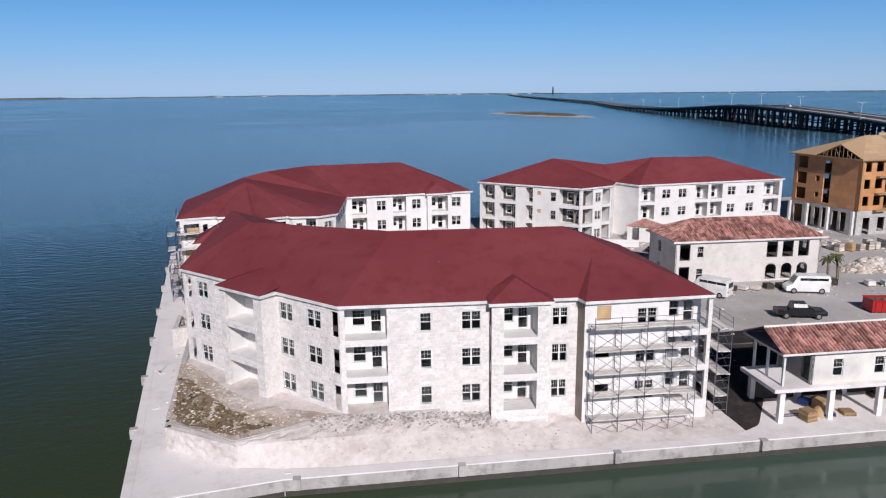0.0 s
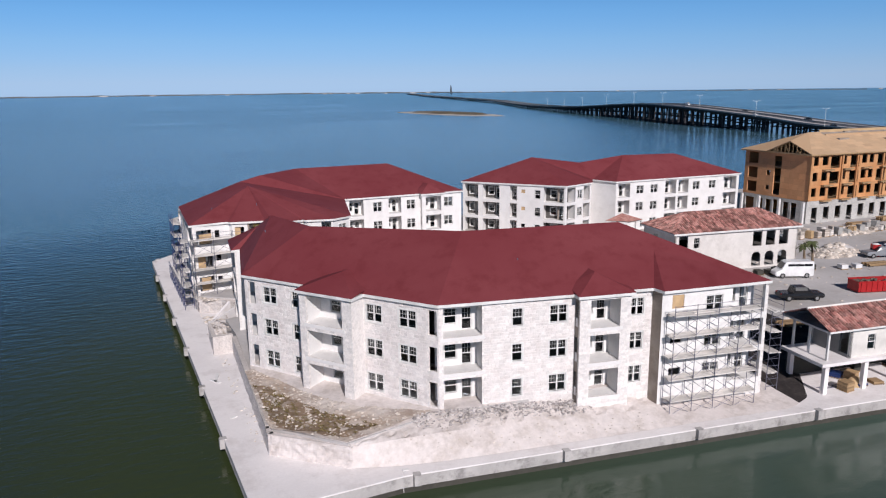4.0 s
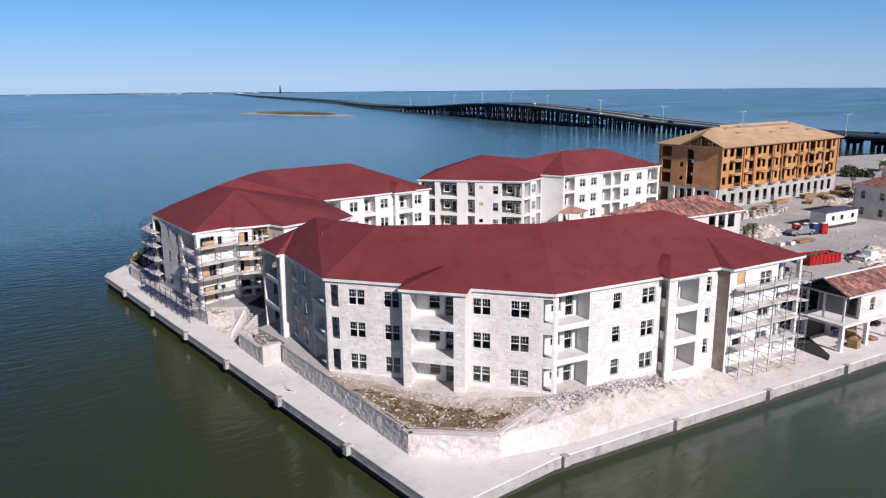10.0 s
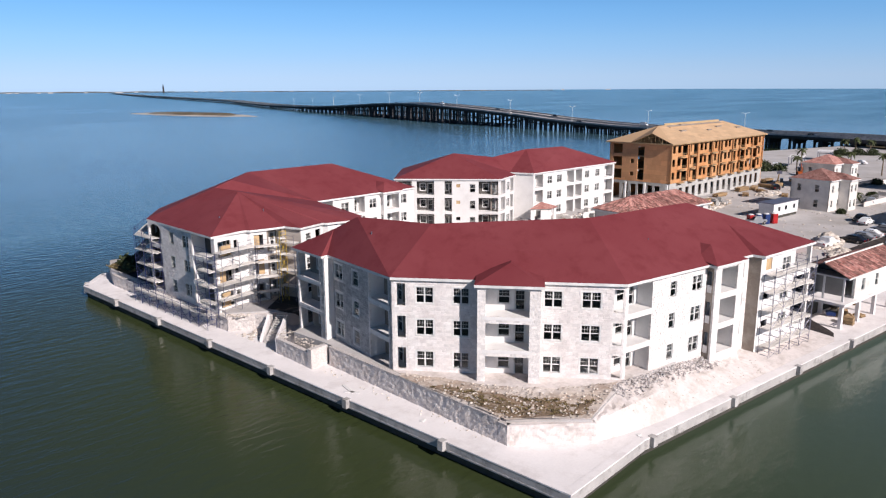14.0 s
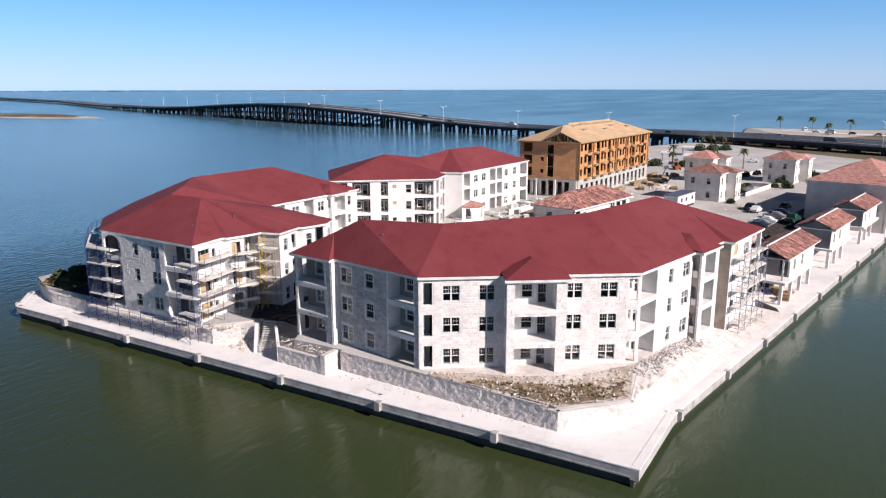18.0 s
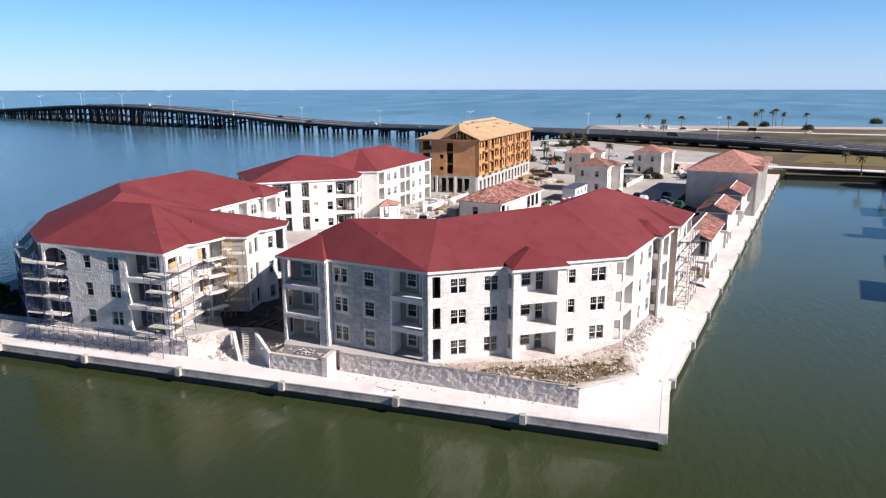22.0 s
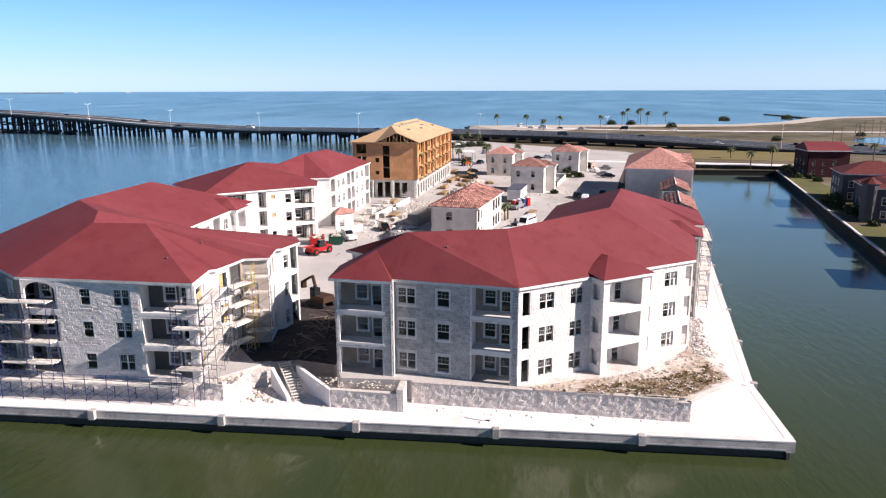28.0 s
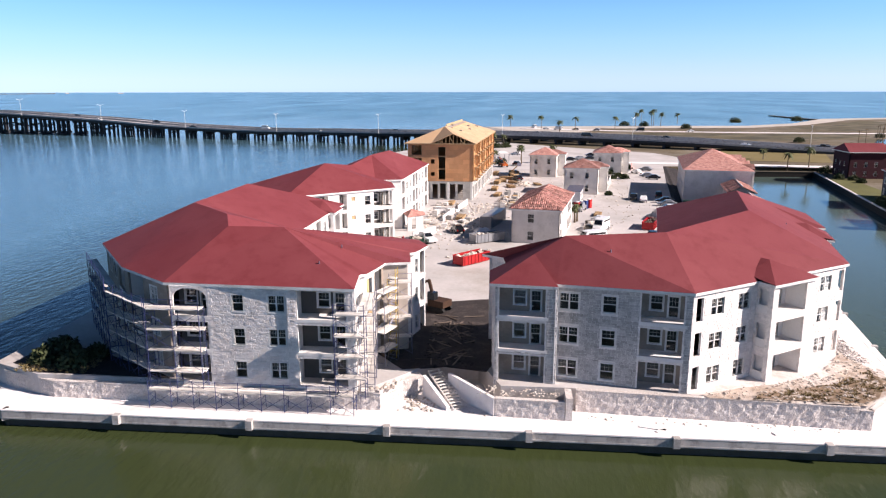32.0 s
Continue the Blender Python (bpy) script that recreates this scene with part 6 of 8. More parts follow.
scaffold("yellow scaffold tower in the entrance recess", (4.3, 107.0), (5.3, 106.9), 0.2, 0.9, 4.0, (6.2, 8.4, 10.6, 12.8), bay=1.2, tube_mat=yellow)
scaffold("tube scaffold with pale decks across the beige return wall", (6.1, 107.0), (6.6, 104.6), 0.1, 1.2, 4.0, (6.0, 8.2, 10.4, 12.2))
scaffold("blue tube scaffold along the far side of the block", (12.8, 144.1), (1.8, 135.6), 0.15, 1.1, 1.85, (3.9, 6.0, 8.1, 10.2, 12.2), tube_mat=M_BLUEST)
scaffold("blue tube scaffold along the chamfered corner", (1.5, 135.4), (-3.6, 128.6), 0.2, 1.2, 3.4, (5.4, 7.6, 9.7, 11.8), tube_mat=M_BLUEST)
scaffold("blue tube scaffold at the arched balconies", (-3.6, 129.0), (-3.6, 123.6), 0.3, 1.3, 3.6, (5.4, 7.6, 9.7, 11.8), tube_mat=M_BLUEST)
scaffold("low blue scaffold with long pale decks along the terrace wall", (-4.4, 129.0), (-4.4, 108.5), 0.15, 1.3, 1.82, (3.7,), tube_mat=M_BLUEST)


# ---- vehicles ----
M_WPAINT = mat("white_car_paint", (0.80, 0.80, 0.80), 0.3, 0.03, 0.6, 6.0, 0.0, spec=0.5)
M_KPAINT = mat("black_car_paint", (0.012, 0.012, 0.014), 0.25, 0.03, 0.6, 6.0, 0.0, spec=0.5)
M_GPAINT = mat("grey_car_paint", (0.25, 0.26, 0.28), 0.3, 0.03, 0.6, 6.0, 0.0, spec=0.5)
M_RPAINT = mat("red_steel_paint", (0.42, 0.02, 0.022), 0.45, 0.12, 0.9, 6.0, 0.05)
M_GREENP = mat("green_steel_paint", (0.012, 0.06, 0.04), 0.45, 0.12, 0.9, 6.0, 0.05)
M_BLUEP = mat("dark_blue_plastic", (0.02, 0.045, 0.16), 0.45, 0.08, 0.9, 6.0, 0.02)
M_ORANGE = mat("orange_machine_paint", (0.55, 0.13, 0.03), 0.5, 0.15, 0.9, 6.0, 0.05)
M_TYRE = mat("black_rubber", (0.02, 0.02, 0.02), 0.85, 0.1, 1.0, 9.0, 0.05)
M_CARGLASS = mat("dark_car_glass", (0.015, 0.018, 0.022), 0.06, 0.0, 1.0, 5.0, 0.0, spec=0.6)
M_RIM = mat("alloy_rim", (0.5, 0.5, 0.5), 0.35, 0.05, 1.0, 5.0, 0.0, metal=0.8)
M_LAMPW = mat("clear_headlight", (0.8, 0.8, 0.78), 0.2, 0.02, 1.0, 5.0, 0.0)
M_LAMPR = mat("red_tail_light", (0.4, 0.01, 0.01), 0.25, 0.02, 1.0, 5.0, 0.0)


def loft(bm, rings):
    """Skin closed rings of points into a closed body."""
    rs = [[bm.verts.new(q) for q in r] for r in rings]
    n = len(rs[0])
    for a, b in zip(rs, rs[1:]):
        for i in range(n):
            bm.faces.new((a[i], a[(i + 1) % n], b[(i + 1) % n], b[i]))
    bm.faces.new(rs[0][::-1]), bm.faces.new(rs[-1])
    bmesh.ops.recalc_face_normals(bm, faces=bm.faces)


def vehicle(label, category, at, yaw, kind, paint):
    """kind: 'van', 'pickup' or 'car'. x is forwards; built of body, cabin glass, wheels and lamps."""
    L, Wd, H, nose = {"van": (5.8, 2.0, 2.55, 1.0), "pickup": (5.9, 2.0, 1.9, 1.5), "car": (4.7, 1.85, 1.5, 1.2)}[kind]
    t = thing(category.replace(" ", "_"), at, label, category, "parked vehicles", turn=yaw)
    M = WORLD[t]
    h = Wd / 2

    def ring(x, z0, z1, w0, w1):
        return [M @ Vector(q) for q in ((x, -w0, z0), (x, -w0 * 1.02, (z0 + z1) / 2), (x, -w1, z1), (x, w1, z1), (x, w0 * 1.02, (z0 + z1) / 2), (x, w0, z0))]

    bm = bmesh.new()
    belt = 1.15 if kind != "car" else 0.85
    if kind == "van":
        loft(bm, [ring(-L / 2, 0.4, H - 0.12, h * 0.94, h * 0.82), ring(-L / 2 + 0.15, 0.32, H, h, h * 0.86), ring(L / 2 - 2.0, 0.32, H, h, h * 0.86), ring(L / 2 - 1.5, 0.32, H - 0.1, h, h * 0.84), ring(L / 2 - 0.85, 0.32, 1.35, h, h * 0.92), ring(L / 2 - 0.15, 0.35, 1.0, h * 0.95, h * 0.85), ring(L / 2, 0.45, 0.85, h * 0.85, h * 0.75)])
    elif kind == "pickup":
        loft(bm, [ring(-L / 2, 0.5, 1.08, h * 0.95, h * 0.93), ring(-0.75, 0.42, 1.1, h, h * 0.96), ring(L / 2 - 1.7, 0.42, 1.15, h, h * 0.96), ring(L / 2 - 0.2, 0.45, 1.08, h * 0.97, h * 0.9), ring(L / 2, 0.5, 0.95, h * 0.9, h * 0.82)])
        loft(bm, [ring(-1.3, 1.08, 1.1, h * 0.95, h * 0.93), ring(-1.1, 1.08, H, h * 0.95, h * 0.76), ring(0.55, 1.08, H, h * 0.95, h * 0.76), ring(1.35, 1.08, 1.16, h * 0.95, h * 0.9)])
    else:
        loft(bm, [ring(-L / 2, 0.45, 0.85, h * 0.93, h * 0.88), ring(-L / 2 + 0.9, 0.3, 0.95, h, h * 0.93), ring(L / 2 - 1.4, 0.3, 0.92, h, h * 0.93), ring(L / 2, 0.4, 0.7, h * 0.9, h * 0.8)])
        loft(bm, [ring(-L / 2 + 0.45, 0.88, 0.93, h * 0.92, h * 0.88), ring(-0.9, 0.9, H, h * 0.92, h * 0.72), ring(0.35, 0.9, H, h * 0.92, h * 0.72), ring(1.2, 0.88, 0.93, h * 0.92, h * 0.86)])
    part("body", bm, paint, t)
    def pane(pts, off=(0, 0, 0)):
        bm = bmesh.new()
        bm.faces.new([bm.verts.new(M @ (Vector(q) + Vector(off))) for q in pts])
        part("window_pane", bm, M_CARGLASS, t)

    if kind == "van":
        for y in (-1, 1):
            for x0, x1 in ((-2.6, -1.35), (-1.3, -0.05), (0.0, 1.1)):
                pane(((x0, y * h * 0.935, 1.42), (x1, y * h * 0.935, 1.42), (x1, y * h * 0.89, 2.2), (x0, y * h * 0.89, 2.2)), (0, y * 0.05, 0))
        pane(((L / 2 - 0.92, -h * 0.8, 1.45), (L / 2 - 0.92, h * 0.8, 1.45), (L / 2 - 1.42, h * 0.74, 2.32), (L / 2 - 1.42, -h * 0.74, 2.32)), (0.05, 0, 0.03))
        pane(((-L / 2 - 0.02, -h * 0.75, 1.5), (-L / 2 - 0.02, h * 0.75, 1.5), (-L / 2 - 0.02, h * 0.7, 2.2), (-L / 2 - 0.02, -h * 0.7, 2.2)))
    else:
        z0, z1 = (1.2, H - 0.1) if kind == "pickup" else (0.98, H - 0.08)
        back = -1.0 if kind == "pickup" else -1.2
        for y in (-1, 1):
            pane(((back, y * h * 0.93, z0), (0.05, y * h * 0.93, z0), (0.05, y * h * 0.8, z1), (back + 0.15, y * h * 0.8, z1)), (0, y * 0.015, 0))
            pane(((0.12, y * h * 0.93, z0), (1.05, y * h * 0.93, z0), (0.55, y * h * 0.8, z1), (0.12, y * h * 0.8, z1)), (0, y * 0.015, 0))
        x0, x1 = (1.34, 0.62) if kind == "pickup" else (1.2, 0.45)
        pane(((x0, -h * 0.8, z0), (x0, h * 0.8, z0), (x1, h * 0.68, z1), (x1, -h * 0.68, z1)), (0.03, 0, 0.03))
    r = 0.4 if kind != "car" else 0.33
    for x in (-L / 2 + 1.05, L / 2 - 1.05):
        for y in (-1, 1):
            bm = bmesh.new()
            tube(bm, M @ Vector((x, y * (h - 0.22), r)), M @ Vector((x, y * (h + 0.02), r)), r, 14)
            wheel = part("wheel", bm, M_TYRE, t)
            bm = bmesh.new()
            tube(bm, M @ Vector((x, y * (h + 0.0), r)), M @ Vector((x, y * (h + 0.035), r)), r * 0.6, 12)
            part("rim", bm, M_RIM, wheel)
    for y in (-0.72, 0.72):
        for x, mt, nm, z in ((L / 2 - 0.1, M_LAMPW, "headlight", 0.85 if kind != "car" else 0.65), (-L / 2 + 0.02, M_LAMPR, "tail_light", 1.0 if kind != "car" else 0.75)):
            bm = bmesh.new()
            box(bm, (x - 0.06, y * h - 0.13, z - 0.1), (x + 0.06, y * h + 0.13, z + 0.1), M)
            part(nm, bm, mt, t)
    return t


G = 4.02
vehicle("white passenger van parked beside the clubhouse", "van", (78.8, 75.4, G), 155, "van", M_WPAINT)
vehicle("white cargo van seen from behind, parked on the gravel", "van", (65.5, 78.8, G), 118, "van", M_WPAINT)
vehicle("black pickup truck parked on the site road", "pickup truck", (69.5, 66.6, G), -25, "pickup", M_KPAINT)
vehicle("white pickup truck parked on the site road", "pickup truck", (64.6, 109.8, G), 215, "pickup", M_WPAINT)
vehicle("dark car parked by the stacked materials", "car", (74.5, 104.5, G), 20, "car", M_KPAINT)
vehicle("white pickup truck parked beside the sheds", "pickup truck", (90.0, 60.0, G), -10, "pickup", M_WPAINT)
for k, (x, y, a, pt, lb) in enumerate(((97, 57.5, 80, M_KPAINT, "black"), (101, 57, 80, M_GPAINT, "grey"), (105, 56.5, 80, M_WPAINT, "white"), (112, 55.5, 80, M_GPAINT, "grey"), (117, 55, 80, M_KPAINT, "black"), (122, 62, 170, M_KPAINT, "black"), (150, 66, 0, M_GPAINT, "grey"), (160, 92, 30, M_KPAINT, "black"), (196, 70, 10, M_KPAINT, "black"), (205, 92, -20, M_KPAINT, "black"), (190, 47, 60, M_GPAINT, "grey"))):
    vehicle(lb + " car parked on the pale site ground", "car", (x, y, G), a, "car", pt)


def dumpster(at, yaw, paint, label, L=6.6, Wd=2.4, H=1.6, debris=None):
    t = thing("dumpster", at, label, "dumpster", "roll-off dumpsters", turn=yaw)
    M = WORLD[t]
    bm = bmesh.new()
    box(bm, (-L / 2, -Wd / 2, 0.15), (L / 2, Wd / 2, 0.25), M)
    for a, b in (((-L / 2, -Wd / 2, 0.25), (L / 2, -Wd / 2 + 0.08, H)), ((-L / 2, Wd / 2 - 0.08, 0.25), (L / 2, Wd / 2, H)), ((-L / 2, -Wd / 2 + 0.08, 0.25), (-L / 2 + 0.08, Wd / 2 - 0.08, H)), ((L / 2 - 0.08, -Wd / 2 + 0.08, 0.25), (L / 2, Wd / 2 - 0.08, H))):
        box(bm, a, b, M)
    part("shell", bm, paint, t)
    for i in range(8):
        x = -L / 2 + 0.4 + i * (L - 0.8) / 7
        for y in (-Wd / 2 - 0.08, Wd / 2):
            bm = bmesh.new()
            box(bm, (x - 0.06, y, 0.2), (x + 0.06, y + 0.08, H - 0.05), M)
            part("rib", bm, paint, t)
    for y in (-Wd / 2 - 0.06, Wd / 2 - 0.1):
        bm = bmesh.new()
        box(bm, (-L / 2 - 0.05, y, H), (L / 2 + 0.05, y + 0.16, H + 0.1), M)
        part("top_rail", bm, paint, t)
    scatter("debris", "", [tuple(M @ Vector((random.uniform(-L / 2 + 0.4, L / 2 - 0.4), random.uniform(-0.8, 0.8), H - 0.35 + 0.35 * random.random()))) for _ in range(60)], (0.15, 0.5), parent=t, material=debris or M_STONES)
    return t


dumpster((82.6, 64.8, G), -19, M_RPAINT, "red steel dumpster filled with dark scrap timber", debris=M_OLDWOOD)
dumpster((48.6, 100.2, G), -40, M_RPAINT, "red steel dumpster filled with white debris")
dumpster((66.0, 98.2, G), -55, M_GPAINT, "grey steel dumpster filled with pale debris")
dumpster((60.5, 111.0, G), 12, M_GREENP, "dark green dumpster beside the block", L=3.0)
dumpster((60.5, 114.6, G), 12, M_RPAINT, "red skip of building debris", L=4.0, H=1.3)


def toilet(x, y, paint, label):
    t = thing("portable_toilet", (x, y, G), label, "toilet", "portable toilets", turn=-35)
    M = WORLD[t]
    bm = bmesh.new()
    box(bm, (-0.58, -0.58, 0.05), (0.58, 0.58, 2.1), M)
    bmesh.ops.bevel(bm, geom=[e for e in bm.edges], offset=0.05, segments=1)
    part("cabin", bm, paint, t)
    bm = bmesh.new()
    box(bm, (-0.45, -0.63, 0.15), (0.45, -0.585, 1.95), M)
    part("door", bm, paint, t)
    bm = bmesh.new()
    tube(bm, M @ Vector((0, 0, 2.1)), M @ Vector((0, 0, 2.28)), 0.62, 12, 0.35)
    part("roof", bm, M_TRIM, t)


for k, (pt, lb) in enumerate(((M_RPAINT, "red"), (M_BLUEP, "dark blue"), (M_BLUEP, "dark blue"), (M_RPAINT, "red"))):
    toilet(102.6 + 1.55 * k, 78.2 - 1.05 * k, pt, lb + " plastic portable toilet with a white roof")

# site office trailer
t = thing("site_office", (117.5, 77.5, G), "white site office trailer with a pale metal roof", "trailer", turn=-9)
M = WORLD[t]
bm = bmesh.new()
box(bm, (-5.5, -1.7, 0.6), (5.5, 1.7, 3.3), M)
part("body", bm, M_WPAINT, t)
bm = bmesh.new()
box(bm, (-5.7, -1.9, 3.3), (5.7, 1.9, 3.42), M)
part("roof", bm, M_STEEL, t)
for x in (-3.5, -0.5, 3.2):
    bm = bmesh.new()
    box(bm, (x, -1.74, 1.6), (x + 0.9, -1.69, 2.5), M)
    part("window", bm, M_CARGLASS, t)
bm = bmesh.new()
box(bm, (-5.3, -1.6, 0.0), (5.3, 1.6, 0.6), M)
part("skirt", bm, M_DARKCONC, t)
# shipping container beside the clubhouse
t = thing("shipping_container", (84.0, 97.5, G), "grey steel shipping container in the shade", "container", turn=-14)
M = WORLD[t]
bm = bmesh.new()
box(bm, (-6.1, -1.22, 0.1), (6.1, 1.22, 2.6), M)
part("shell", bm, M_GPAINT, t)
for i in range(30):
    bm = bmesh.new()
    box(bm, (-5.9 + i * 0.4, -1.26, 0.2), (-5.75 + i * 0.4, -1.22, 2.5), M)
    part("corrugation", bm, M_GPAINT, t)
# low tarp-covered stacks
heap("covered_stack", (72.0, 99.5, G), 3.0, 1.6, 1.5, M_WHITE, "stack of materials under a pale tarpaulin", 9.0, turn=-20, power=0.5)

# excavator in the gap between the blocks
M_RUST = mat("rust_brown_paint", (0.06, 0.03, 0.018), 0.7, 0.3, 1.5, 6.0, 0.1)
ex = thing("excavator", (21.5, 103.2, G), "small rust-brown excavator among the rubble", "excavator", turn=60)
M = WORLD[ex]
for y in (-0.9, 0.9):
    bm = bmesh.new()
    loft(bm, [[M @ Vector((x, y + s, z)) for x, z in ((-1.5, 0.15), (-1.75, 0.4), (-1.5, 0.7), (1.5, 0.7), (1.75, 0.4), (1.5, 0.15))] for s in (-0.22, 0.22)])
    part("track", bm, M_TYRE, ex)
bm = bmesh.new()
box(bm, (-1.6, -1.0, 0.75), (0.9, 1.0, 1.6), M)
part("house", bm, M_RUST, ex)
bm = bmesh.new()
box(bm, (-0.1, 0.05, 1.6), (0.95, 0.95, 2.6), M)
part("cab", bm, M_CARGLASS, ex)
for a, b, r, nm in (((0.7, -0.2, 1.3), (1.5, -0.2, 3.9), 0.24, "boom"), ((1.4, -0.2, 3.9), (3.3, -0.2, 2.9), 0.18, "stick"), ((3.3, -0.2, 2.9), (3.3, -0.2, 2.0), 0.42, "bucket")):
    bm = bmesh.new()
    tube(bm, M @ Vector(a), M @ Vector(b), r, 6)
    part(nm, bm, M_RUST, ex)

# ---- heaps and stacks on the site ----
def stone_heap(label, x, y, rx, ry, h, n, size, z=G):
    pts = []
    for _ in range(n):
        a, r = random.uniform(0, 6.28), math.sqrt(random.random())
        pts.append((x + rx * r * math.cos(a), y + ry * r * math.sin(a), z + h * (1 - r) * random.uniform(0.6, 1.0)))
    heap("mound", (x, y, z - 0.02), rx * 0.95, ry * 0.95, h * 0.8, M_SITE, "mound of broken stone", x)
    return scatter("stone_heap", label, pts, size, category="stones")


stone_heap("long heap of broken pale stone beside the road", 98.5, 82.5, 5.5, 2.6, 2.3, 420, (0.25, 0.7))
stone_heap("heap of broken concrete and stone near the sheds", 92.5, 60.8, 6.0, 2.6, 2.4, 440, (0.25, 0.8))
stone_heap("heap of broken concrete and stone near the sheds", 85.0, 56.5, 4.0, 2.0, 1.2, 200, (0.25, 0.7))
stone_heap("heap of rubble beside the timber block", 118.0, 94.0, 6.0, 3.0, 1.2, 220, (0.25, 0.7))
stone_heap("spoil heap by the timber block", 150.0, 90.5, 6.0, 2.5, 1.0, 160, (0.25, 0.7))
scatter("site_litter", "scattered rubble and scraps over the site ground", [(random.uniform(50, 190), random.uniform(54, 112), G + 0.02) for _ in range(1100)], (0.06, 0.35))
scatter("yard_litter", "scraps and rubble beside the white block", [(random.uniform(66, 112), random.uniform(98, 113), G + 0.02) for _ in range(600)], (0.08, 0.5))


def pallet(x, y, a, material, label, h=1.1, w=1.2, z=G):
    t = thing("pallet_stack", (x, y, z), label, "pallet", "stacked pallets", turn=a)
    M = WORLD[t]
    bm = bmesh.new()
    for i in range(5):
        box(bm, (-w / 2, -w / 2 + i * w / 4.6, 0.0), (w / 2, -w / 2 + i * w / 4.6 + 0.1, 0.12), M)
    part("pallet", bm, M_WOOD, t)
    rows = int(h / 0.22)
    for i in range(rows):
        bm = bmesh.new()
        e = random.uniform(-0.04, 0.04)
        box(bm, (-w / 2 + 0.03 + e, -w / 2 + 0.03, 0.13 + i * 0.22), (w / 2 - 0.03 + e, w / 2 - 0.03, 0.13 + i * 0.22 + 0.2), M)
        part("layer", bm, material, t)


for i in range(26):
    x = 104 + (i % 13) * 1.9 + random.uniform(-0.3, 0.3)
    y = 96.0 - (i // 13) * 2.4 - 0.06 * (x - 104) + random.uniform(-0.3, 0.3)
    pallet(x, y, random.uniform(-15, 15), random.choice((M_BLOCK, M_STONES, M_PLANK, M_PLY)), "pallet stacked with pale blocks and boards", random.uniform(0.6, 1.6))
for i in range(18):
    pallet(random.uniform(78, 108), random.uniform(101, 112), random.uniform(0, 90), random.choice((M_STONES, M_PLANK, M_WHITE, M_BLOCK)), "pallet of pale building material beside the white block", random.uniform(0.5, 1.4))
for i in range(10):
    pallet(70 + 1.7 * i + random.uniform(-0.3, 0.3), 79.5 - 0.3 * i + random.uniform(-0.4, 0.4), random.uniform(0, 90), random.choice((M_STONES, M_PLANK, M_DARKCONC)), "pallet of roof tiles and blocks by the clubhouse", random.uniform(0.4, 1.0))
for x, y in ((90.0, 75.0), (92.2, 74.2)):
    pallet(x, y, -15, M_WPAINT, "pallet of white wrapped boxes on the road", 0.8)
for i in range(9):
    pallet(50.5 + random.uniform(0, 13), south_y(57) + 4.4 + random.uniform(-1.0, 2.5), random.uniform(0, 90), random.choice((M_DARKCONC, M_BLUEP, M_WOOD, M_TYRE)), "pallet of materials stored under the boat house", random.uniform(0.3, 1.0), z=P_LOW + 0.01)
# yellow-tan sheeting and a ladder in front of the boat house
heap("tarpaulin", (54.4, 47.6, P_LOW), 1.3, 1.0, 0.9, M_PLY, "crumpled tan tarpaulin over a stack", 4.0)
bm = bmesh.new()
for y in (0, 0.45):
    box(bm, (0, y, 0), (3.6, y + 0.05, 0.08))
for i in range(11):
    box(bm, (0.2 + 0.32 * i, 0.05, 0.02), (0.24 + 0.32 * i, 0.45, 0.06))
tagged(part("ladder", bm, M_STEEL, m=pose(49.8, 48.2, P_LOW + 0.02, 0, 0, -10)), "aluminium ladder lying on the promenade", "ladder")
# board left on the promenade
for x, y, a, l in ((-5.9, 80.4, 75, 2.4), (-6.2, 79.5, 120, 1.6), (-6.0, 69.5, 20, 0.6), (5.0, 52.8, -10, 0.5)):
    bm = bmesh.new()
    box(bm, (-l / 2, -0.16, 0.0), (l / 2, 0.16, 0.07))
    tagged(part("board", bm, M_WHITE, m=pose(x, y, P_LOW + 0.015, 0, 0, a)), "pale board lying on the promenade", "board", "boards on the promenade")


# ---- porch and low walls by the white block ----
pc = thing("entrance_porch", (78.5, 113.5, P_HIGH), "white rendered entrance porch with arched openings", "porch")
for o, p in (((74.6, 114.6), (77.6, 111.9)), ((77.6, 111.9), (81.0, 112.4))):
    facade(pc, o, p, 3.9, 6.9, wall=M_WHITE, floors=(4.0,), slots=[(0.9, 2.2)])
bm = bmesh.new()
vs = [bm.verts.new(q) for q in ((74.2, 114.7, 6.9), (77.6, 111.4, 6.9), (81.4, 112.1, 6.9), (79.5, 116.4, 6.9), (78.0, 114.3, 8.1))]
for a, b in ((0, 1), (1, 2), (2, 3), (3, 0)):
    bm.faces.new((vs[a], vs[b], vs[4]))
part("roof", bm, M_TILE, pc)
for pts in (((86, 108.5), (97, 106.8)), ((97, 106.8), (98, 112)), ((67, 112.5), (73.5, 108.8)), ((100, 106.2), (111, 104.6))):
    m, L = frame_of(*pts)
    bm = bmesh.new()
    box(bm, (0, 0, 3.9), (L, 0.25, 5.3), m)
    tagged(part("garden_wall", bm, M_WHITE), "low white rendered garden wall", "wall", "low garden walls")

# small vents on the near roof
for x, y, z in ((1.2, 84.0, 17.0), (9.0, 67.6, 16.3), (20.5, 60.6, 16.4), (14.5, 60.5, 15.6), (-0.5, 112.8, 15.6), (6, 112, 15.9)):
    bm = bmesh.new()
    tube(bm, (x, y, z - 0.5), (x, y, z + 0.16), 0.06, 8)
    tagged(part("vent_pipe", bm, M_STEEL), "short pale vent pipe through the red roof", "vent pipe", "roof vents")


# ---- far shore, island, horizon ----
def bearing(deg, dist):
    return (dist * math.sin(radians(deg)), dist * math.cos(radians(deg)))


